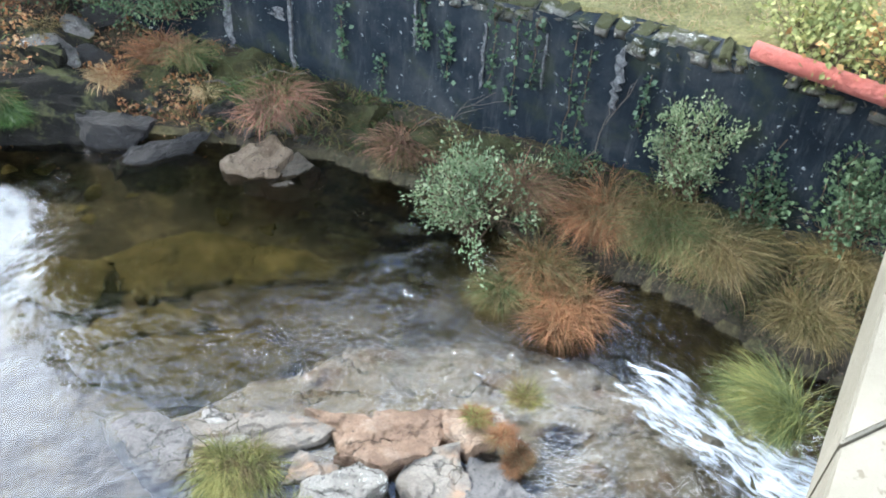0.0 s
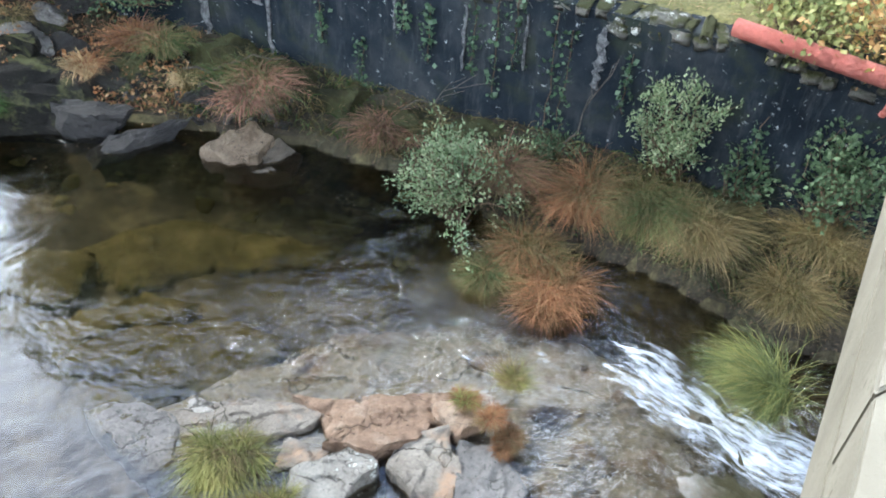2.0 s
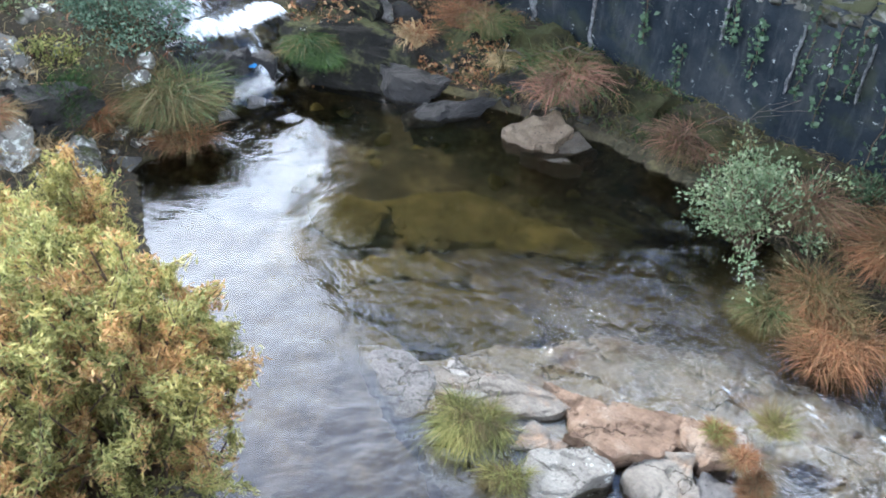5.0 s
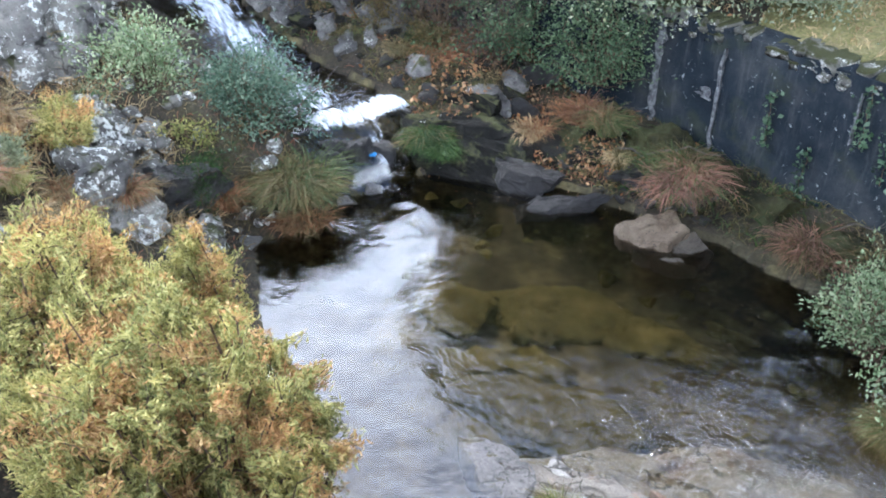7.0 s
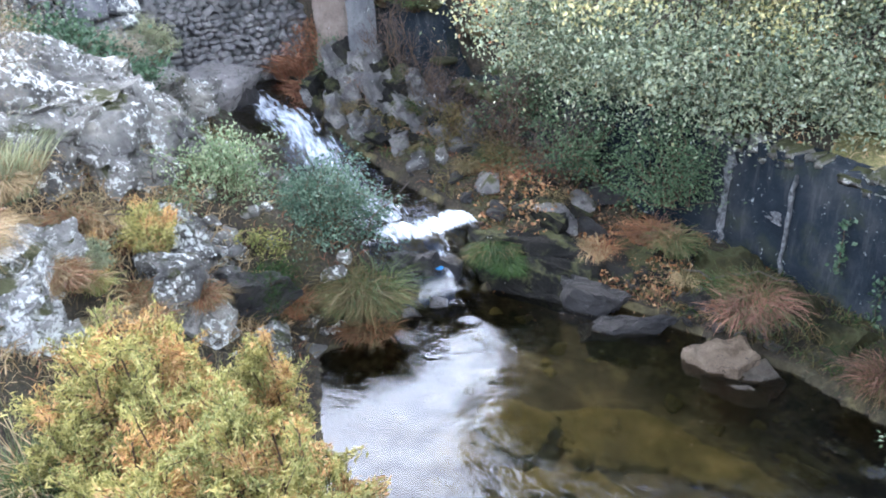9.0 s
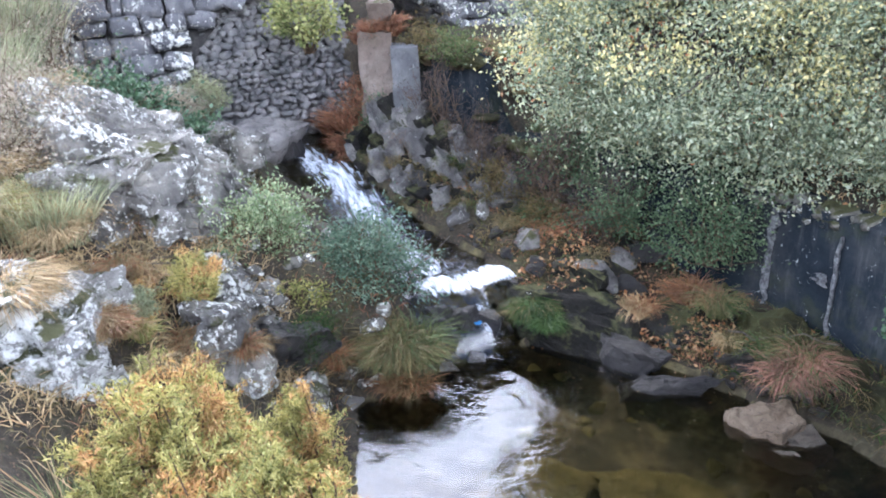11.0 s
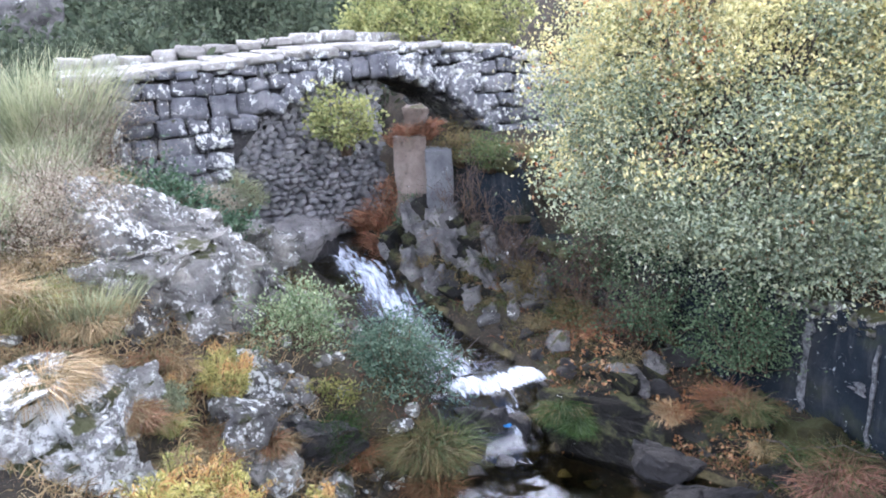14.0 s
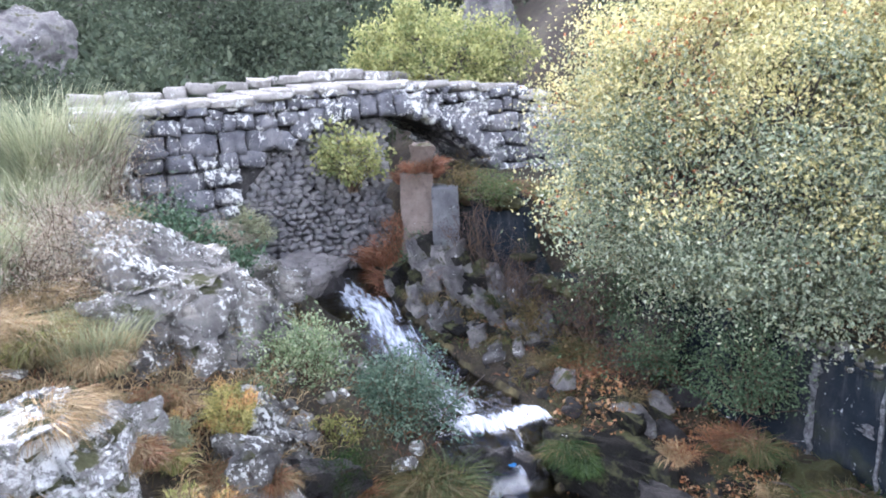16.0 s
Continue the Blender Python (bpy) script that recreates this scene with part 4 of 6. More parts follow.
block_rock("boulder", -4.2, 8.3, 0.06, (0.42, 0.24, 0.22), WET_ROCK, 47, turn=14, label="wet black block at the waterline")
block_rock("boulder", -3.6, 8.0, -0.04, (0.5, 0.16, 0.12), WET_ROCK, 48, turn=28, tilt=(0, -10), label="long wet black rock sloping into the pool")
rock("boulder", -2.95, 8.75, 0.2, (0.3, 0.25, 0.25), WET_ROCK, 49, label="dark wet rock under the wall")
for x, y, z, s, sd, tn in [(-2.35, 4.95, -0.30, (0.75, 0.34, 0.16), 51, 12), (-2.65, 5.6, -0.34, (0.34, 0.22, 0.16), 52, 0), (-3.8, 5.95, -0.36, (0.42, 0.26, 0.16), 53, -20), (-2.9, 6.5, -0.46, (0.7, 0.35, 0.16), 54, 15), (-1.7, 6.5, -0.46, (0.5, 0.3, 0.16), 55, 0), (-3.3, 5.35, -0.44, (0.35, 0.25, 0.16), 56, 40), (-0.9, 7.2, -0.44, (0.5, 0.3, 0.16), 57, 0)]:
    rock("submerged_rock", x, y, z - 0.09, (s[0] * 1.3, s[1] * 1.4, s[2]), ALGAE_ROCK, sd, tn, rough=0.5, cuts=3, label="olive algae-covered rock under clear water", group="pool bed rocks", square=2)

for x, y, z, s, sd, tn, mt in [(-6.25, 8.2, 0.15, (0.30, 0.22, 0.24), 151, 20, WET_ROCK), (-6.2, 7.55, 0.15, (0.26, 0.2, 0.26), 152, 50, WET_ROCK), (-5.85, 7.95, 0.05, (0.25, 0.2, 0.2), 153, 0, WET_ROCK), (-6.35, 7.05, 0.22, (0.26, 0.2, 0.3), 154, 10, WET_ROCK), (-5.85, 7.25, -0.02, (0.16, 0.12, 0.1), 155, 0, GREY_SLAB), (-6.45, 7.42, 0.38, (0.28, 0.2, 0.2), 158, 70, WET_ROCK), (-6.15, 7.05, 0.16, (0.22, 0.16, 0.2), 159, 30, WET_ROCK), (-6.3, 8.0, 0.3, (0.2, 0.14, 0.2), 160, 30, WET_ROCK), (-6.0, 8.15, 0.2, (0.24, 0.2, 0.24), 162, 15, WET_ROCK), (-6.22, 7.5, 0.3, (0.32, 0.24, 0.32), 163, 35, WET_ROCK), (-7.1, 8.85, 0.7, (0.3, 0.22, 0.25), 156, 0, WET_ROCK), (-7.9, 7.5, 0.75, (0.3, 0.25, 0.25), 157, 0, MOSSY_ROCK)]:
    rock("boulder", x, y, z, s, mt, sd, tn, label="wet broken rock in the cascade", group="cascade rocks", square=3, rough=0.3)
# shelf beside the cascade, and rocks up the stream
# the shelf's shade under the wall is partly in this rock's colour
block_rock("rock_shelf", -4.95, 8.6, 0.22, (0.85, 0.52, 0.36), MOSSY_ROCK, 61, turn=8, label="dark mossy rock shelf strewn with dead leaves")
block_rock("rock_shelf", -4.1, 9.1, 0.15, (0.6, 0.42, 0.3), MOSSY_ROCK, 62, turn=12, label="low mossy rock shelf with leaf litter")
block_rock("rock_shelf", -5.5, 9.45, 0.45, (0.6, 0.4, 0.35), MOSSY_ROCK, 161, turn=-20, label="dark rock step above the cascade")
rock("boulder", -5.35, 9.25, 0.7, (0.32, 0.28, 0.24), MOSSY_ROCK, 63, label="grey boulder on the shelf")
rock("boulder", -5.0, 9.55, 0.75, (0.36, 0.26, 0.26), CLIFF, 64, label="grey lichened boulder on the shelf")
rock("boulder", -5.75, 9.0, 0.55, (0.5, 0.35, 0.3), WET_ROCK, 65, label="dark rock beside the cascade")
rock("boulder", -6.0, 7.75, 0.12, (0.35, 0.28, 0.30), WET_ROCK, 66, turn=30, label="black wet rock parting the cascade")
rock("boulder", -6.15, 7.2, 0.05, (0.22, 0.20, 0.22), WET_ROCK, 67, label="dark wet rock at the cascade's foot", square=4)
rock("boulder", -6.0, 6.9, -0.02, (0.20, 0.14, 0.12), GREY_SLAB, 68, turn=20, label="pale flat rock at the cascade's foot", square=4)
rock("boulder", -6.5, 6.55, 0.3, (0.42, 0.35, 0.34), WET_ROCK, 69, label="dark rock under a sedge tussock")
rock("boulder", -7.35, 6.2, 0.72, (0.32, 0.2, 0.2), BROWN_ROCK, 70, turn=10, label="tan flat-topped stone on the bank", square=5)
rock("boulder", -6.55, 5.1, 0.35, (0.34, 0.34, 0.36), GRANITE, 71, label="grey lichened boulder behind the gorse")
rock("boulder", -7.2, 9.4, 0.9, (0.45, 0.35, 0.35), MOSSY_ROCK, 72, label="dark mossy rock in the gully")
rock("boulder", -6.6, 9.3, 0.75, (0.4, 0.3, 0.28), WET_ROCK, 73, label="wet rock above the cascade")
rock("boulder", -8.75, 7.35, 0.95, (0.42, 0.36, 0.36), BROWN_ROCK, 74, label="tan boulder in the upper stream")
rock("boulder", -8.35, 7.1, 0.95, (0.36, 0.28, 0.38), GRANITE, 75, label="pale boulder with a hollow")
rock("boulder", -9.2, 9.3, 1.05, (0.25, 0.2, 0.2), WET_ROCK, 76, label="wet rock in the white water")
block_rock("boulder", -11.1, 8.1, 1.62, (0.5, 0.72, 0.46), GREY_SLAB, 77, turn=14, label="large square boulder in the stream below the bridge", cuts=22)
block_rock("boulder", -11.0, 8.75, 1.45, (0.38, 0.3, 0.5), WET_ROCK, 78, turn=20, label="dark square boulder in the stream")
rock("rock_outcrop", -9.75, 7.55, 1.35, (0.9, 0.25, 0.2), BROWN_ROCK, 80, turn=25, label="low wet ledge along the stream")
# cliff below the piers: upright splintered slabs in two ragged rows
rng_c = np.random.default_rng(811)
for row, (y0, zt, n) in enumerate([(9.95, 0.55, 17), (9.62, 0.36, 17), (9.32, 0.14, 14)]):
    for i in range(n):
        k = i / (n - 1)
        x, y = -9.65 + 2.6 * k, y0 + 0.1 * k + rng_c.normal() * 0.06
        tall = rng_c.uniform(0.4, 0.7) * (1 - 0.35 * k)
        top = ground_z(x, y) + zt * (1 - 0.4 * k) + rng_c.normal() * 0.1
        block_rock("cliff_rock", x, y, top - tall, (rng_c.uniform(0.08, 0.17), rng_c.uniform(0.18, 0.3), tall), CLIFF if rng_c.uniform() < 0.8 else MOSSY_ROCK, 820 + 20 * row + i, rng_c.uniform(15, 45), (rng_c.uniform(0, 14), rng_c.uniform(-30, -14)), label="splintered grey bedrock below the wall", group="cliff")

# left bank outcrops
plate("granite_outcrop", [(-9.5, 4.25), (-9.2, 4.9), (-9.1, 5.6), (-9.55, 6.15), (-10.4, 6.2), (-11.0, 5.6), (-10.9, 4.7), (-10.3, 4.2)], 3.1, 0.75, GRANITE, 92, (-0.38, -0.33), rough=0.06, chip=0.12, undercut=0.1, label="flat-topped granite slab with a rounded rim on the outcrop", group="left bank outcrops")
plate("granite_outcrop", [(-8.85, 4.55), (-8.4, 4.65), (-8.2, 5.1), (-8.3, 5.55), (-8.8, 5.6), (-9.1, 5.1)], 2.2, 0.7, GRANITE, 90, (-0.15, -0.18), rough=0.04, chip=0.05, label="pale ledge stepping out below the granite face", group="left bank outcrops")
for x, y, z, s, mt, sd, tn, tl, st, lb in [
    (-9.25, 5.2, 2.0, (0.72, 0.95, 0.85), GRANITE, 91, 24, (4, 8), 0.5, "huge blue-grey granite face with white lichen"),
    (-9.1, 6.0, 1.7, (0.62, 0.5, 0.68), GRANITE, 93, 20, (-10, 12), 0.4, "sloping grey granite shoulder"),
    (-8.6, 6.35, 1.3, (0.45, 0.4, 0.45), GRANITE, 89, 30, (-12, 12), 0.3, "grey granite block falling towards the stream"),
    (-9.0, 4.25, 2.1, (0.48, 0.42, 0.85), GRANITE, 94, 10, (0, 6), 0.3, "dark cracked granite flank with white crusts"),
    (-8.15, 5.0, 1.35, (0.5, 0.5, 0.45), GRANITE, 95, 15, (-5, 10), 0.3, "low grey ledge among grass"),
    (-7.4, 4.3, 0.98, (0.4, 0.42, 0.52), GRANITE, 96, 30, (-6, 4), 0.4, "blocky grey boulder above the gorse"),
    (-7.82, 3.42, 1.55, (0.09, 0.42, 0.68), WHITE_GRANITE, 97, -22, (6, 8), 0, "upright rock spine with a white lichen edge"),
    (-7.6, 2.95, 1.35, (0.62, 0.5, 0.72), WHITE_GRANITE, 98, 10, (0, 4), 0.4, "white and moss-patched granite outcrop"),
    (-7.85, 2.35, 1.6, (0.7, 0.6, 0.75), WHITE_GRANITE, 99, 40, (0, 0), 0.4, "white lichened granite outcrop"),
    (-10.15, 6.75, 1.85, (0.5, 0.5, 0.68), GRANITE, 79, 15, (0, 5), 0.4, "dark lichened boulder on the bank"),
    (-7.55, 4.95, 0.85, (0.4, 0.36, 0.36), GRANITE, 87, 20, (5, 8), 0.2, "cracked grey ledge stepping down the bank"),
    (-7.15, 5.35, 0.7, (0.36, 0.28, 0.26), WET_ROCK, 101, 0, (0, 0), 0.2, "dark rock in the bank"),
]:
    block_rock("granite_outcrop", x, y, z, s, mt, sd, tn, tl, label=lb, group="left bank outcrops", cuts=26, strata=st)
rock("granite_outcrop", -11.6, 6.3, 2.7, (1.2, 0.6, 0.35), MOSSY_ROCK, 100, 40, label="ivy-edged low rock before the bridge", group="left bank outcrops", sub=5, cuts=10, square=2.6)


# broken ledges that step down from the outcrop to the cascade
for i, (x, y, z, s, tn) in enumerate([(-7.85, 5.4, 1.1, (0.42, 0.3, 0.26), 20), (-7.3, 4.75, 0.8, (0.3, 0.26, 0.26), 35), (-8.3, 5.85, 1.2, (0.4, 0.28, 0.26), 25), (-8.9, 6.6, 1.4, (0.45, 0.3, 0.3), 40), (-7.0, 4.45, 0.7, (0.3, 0.26, 0.3), 5), (-7.75, 5.8, 0.9, (0.36, 0.26, 0.2), 15)]):
    block_rock("granite_ledge", x, y, z, s, GRANITE, 500 + i, tn, (6, 8), label="cracked grey granite ledge on the rocky bank", group="bank ledges", strata=0.2)


# rubble on the banks and on the stream's bed, from a few shared shapes
def rubble():
    rng = np.random.default_rng(301)
    shapes = {}
    for mt in (GRANITE, MOSSY_ROCK, WET_ROCK, ALGAE_ROCK):
        for k in range(4):
            bm = rock_data(310 + k + 10 * len(shapes), (1.0, 0.75, 0.55), 3, 12, 0.12, 3)
            me = bpy.data.meshes.new("stone")
            bm.to_mesh(me)
            bm.free()
            me.materials.append(mt)
            me.shade_smooth()
            shapes.setdefault(mt.name, []).append(me)
    areas = [(ALGAE_ROCK, 55, (-5.2, 0.3), (5.3, 8.2), (0.05, 0.17), "olive stone on the pool's bed"), (MOSSY_ROCK, 60, (-9.5, -3.0), (8.7, 10.2), (0.06, 0.2), "dark mossy stone in the gully"), (GRANITE, 70, (-9.0, -6.3), (2.6, 7.2), (0.06, 0.22), "grey lichened stone on the bank"), (WET_ROCK, 45, (-9.0, -5.8), (6.9, 9.0), (0.06, 0.18), "wet dark stone by the cascade"), (WET_ROCK, 30, (-4.5, -1.5), (8.2, 9.2), (0.05, 0.16), "wet dark stone under the wall")]
    for mt, n, xs, ys, sizes, label in areas:
        for _ in range(n):
            x, y, s = rng.uniform(*xs), rng.uniform(*ys), rng.uniform(*sizes)
            ob = new("stone", shapes[mt.name][rng.integers(4)])
            ob.matrix_basis = pose(x, y, ground_z(x, y) + 0.15 * s, *rng.normal(size=2) * 12, rng.uniform(0, 360)) @ Matrix.Scale(s, 4)
            tagged(ob, label, "stone", "loose stones")


rubble()


for x, y, z, s, sd in [(-2.75, 9.4, 0.32, (0.6, 0.35, 0.32), 471), (-2.0, 9.05, 0.28, (0.6, 0.35, 0.3), 472), (-1.25, 8.75, 0.22, (0.6, 0.32, 0.28), 473), (-0.4, 8.4, 0.2, (0.6, 0.3, 0.26), 474), (0.5, 8.05, 0.2, (0.6, 0.3, 0.25), 475), (1.7, 7.5, 0.2, (0.7, 0.32, 0.25), 476), (2.9, 7.0, 0.2, (0.7, 0.32, 0.25), 477)]:
    rock("moss_bank", x, y, z, s, MOSS, sd, -23, label="olive mossy earth bank at the wall's foot", category="moss bank", group="moss banks", cuts=4, rough=0.4)


# ---- plants ----
RUST_BLADE = leafy("rust sedge blades", [(0.10, 0.046, 0.025), (0.19, 0.09, 0.046), (0.25, 0.13, 0.068), (0.16, 0.10, 0.048)], 0.2)
RED_BLADE = leafy("reddish sedge blades", [(0.112, 0.055, 0.041), (0.209, 0.108, 0.081), (0.269, 0.161, 0.114)], 0.2)
TAN_BLADE = leafy("tan sedge blades", [(0.09, 0.066, 0.034), (0.165, 0.125, 0.066), (0.245, 0.19, 0.11), (0.10, 0.098, 0.045)], 0.25)
GREEN_BLADE = leafy("green sedge blades", [(0.044, 0.068, 0.026), (0.084, 0.114, 0.045), (0.135, 0.147, 0.069)], 0.3)
YELLOW_BLADE = leafy("yellow green grass", [(0.11, 0.125, 0.04), (0.21, 0.215, 0.075), (0.33, 0.30, 0.12)], 0.3)
STRAW = leafy("straw grass", [(0.24, 0.18, 0.10), (0.40, 0.31, 0.185), (0.30, 0.19, 0.105)], 0.25)
DARK_BLADE = leafy("dark green tuft", [(0.012, 0.03, 0.008), (0.024, 0.052, 0.013), (0.045, 0.072, 0.02)], 0.2)
OLIVE_BLADE = leafy("olive brown sedge", [(0.045, 0.038, 0.016), (0.095, 0.074, 0.032), (0.16, 0.12, 0.06), (0.065, 0.072, 0.024)], 0.2)
WILLOW_LEAF = leafy("grey green willow leaves", [(0.09, 0.13, 0.065), (0.15, 0.20, 0.11), (0.22, 0.27, 0.16), (0.29, 0.33, 0.22)], 0.3)
BLUE_LEAF = leafy("blue green leaves", [(0.05, 0.09, 0.06), (0.10, 0.15, 0.11), (0.19, 0.25, 0.19)], 0.3)
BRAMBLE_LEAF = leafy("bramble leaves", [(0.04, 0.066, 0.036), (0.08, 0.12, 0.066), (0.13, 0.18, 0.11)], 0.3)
GORSE_LEAF = leafy("yellow green gorse shoots", [(0.15, 0.155, 0.055), (0.265, 0.26, 0.09), (0.38, 0.34, 0.125), (0.45, 0.395, 0.17)], 0.25)
GORSE_RUST = leafy("rusty gorse shoots", [(0.24, 0.135, 0.06), (0.39, 0.225, 0.095), (0.48, 0.31, 0.145), (0.37, 0.305, 0.105)], 0.25)
BROOM_LEAF = leafy("green broom shoots", [(0.148, 0.169, 0.104), (0.263, 0.285, 0.177), (0.372, 0.372, 0.249)], 0.25)
HEATH_LEAF = leafy("grey brown heather", [(0.184, 0.146, 0.120), (0.309, 0.258, 0.207), (0.405, 0.353, 0.289), (0.223, 0.236, 0.159)], 0.2)
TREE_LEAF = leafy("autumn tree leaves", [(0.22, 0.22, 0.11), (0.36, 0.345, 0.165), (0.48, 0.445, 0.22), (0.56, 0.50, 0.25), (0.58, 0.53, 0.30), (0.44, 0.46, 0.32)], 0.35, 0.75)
# duller and greyer than the top leaves: the lower crown's shade, put into colour
TREE_SHADED_LEAF = leafy("grey green shaded tree leaves", [(0.10, 0.13, 0.085), (0.19, 0.23, 0.16), (0.30, 0.345, 0.255), (0.28, 0.29, 0.17), (0.40, 0.44, 0.36)], 0.3, 0.75)
OAK_LEAF = leafy("yellow green oak leaves", [(0.137, 0.161, 0.064), (0.251, 0.269, 0.110), (0.359, 0.347, 0.151)], 0.35)
RED_LEAF = leafy("red autumn leaves", [(0.30, 0.07, 0.03), (0.40, 0.13, 0.06), (0.35, 0.18, 0.10)], 0.3)
FAR_LEAF = leafy("far grey green scrub", [(0.03, 0.04, 0.026), (0.052, 0.067, 0.044), (0.088, 0.105, 0.072)], 0.25, 0.95)
FERN = leafy("rust bracken", [(0.138, 0.059, 0.038), (0.229, 0.107, 0.063), (0.202, 0.130, 0.079)], 0.25)
IVY_LEAF = leafy("ivy leaves", [(0.03, 0.06, 0.03), (0.06, 0.10, 0.06), (0.12, 0.17, 0.12)], 0.2)
DEAD_LEAF = leafy("fallen leaves", [(0.150, 0.068, 0.030), (0.240, 0.128, 0.060), (0.300, 0.203, 0.120)], 0.1)


def tussock(x, y, z, size, height, material, second, label, seed, n=520, mix=0.25, bend=1.0, comb=(0, 0), lean=(0.1, 1.0)):
    rng = np.random.default_rng(seed)
    ob = base("sedge_tussock", x, y, z)
    for nm, many, mt, lb in (("foliage", n * (1 - mix), material, ""), ("dry_foliage", n * mix, second, "blades of another shade")):
        vs, fs, count = [], [], 0
        for k in range(7):
            at = np.append(rng.normal(size=2) * size * 0.2, -0.02)
            pull = (comb[0] + at[0] / size * 0.9 + rng.normal() * 0.18, comb[1] + at[1] / size * 0.9 + rng.normal() * 0.18)
            v, f = blades(rng, int((4.6 if y < 5 and x > -5 else 3.2 if y < 7.6 and x > -5 else 1.8) * many / 7 * rng.uniform(0.5, 1.6)) + 6, size * 0.17, height * rng.uniform(0.62, 1.12), lean, 0.002 if y < 5 and x > -5 else 0.0031 if y < 7.6 and x > -5 else 0.0048, bend * rng.uniform(1.0, 1.7), pull)
            v = np.array(v).reshape(-1, 3) + at
            vs.append(v), fs.extend([tuple(int(j) + count for j in q) for q in f])
            count += len(v)
        mesh_ob(nm, np.concatenate(vs), fs, mt, ob, label=lb)
    return tagged(ob, label, "sedge tussock", "sedge tussocks")


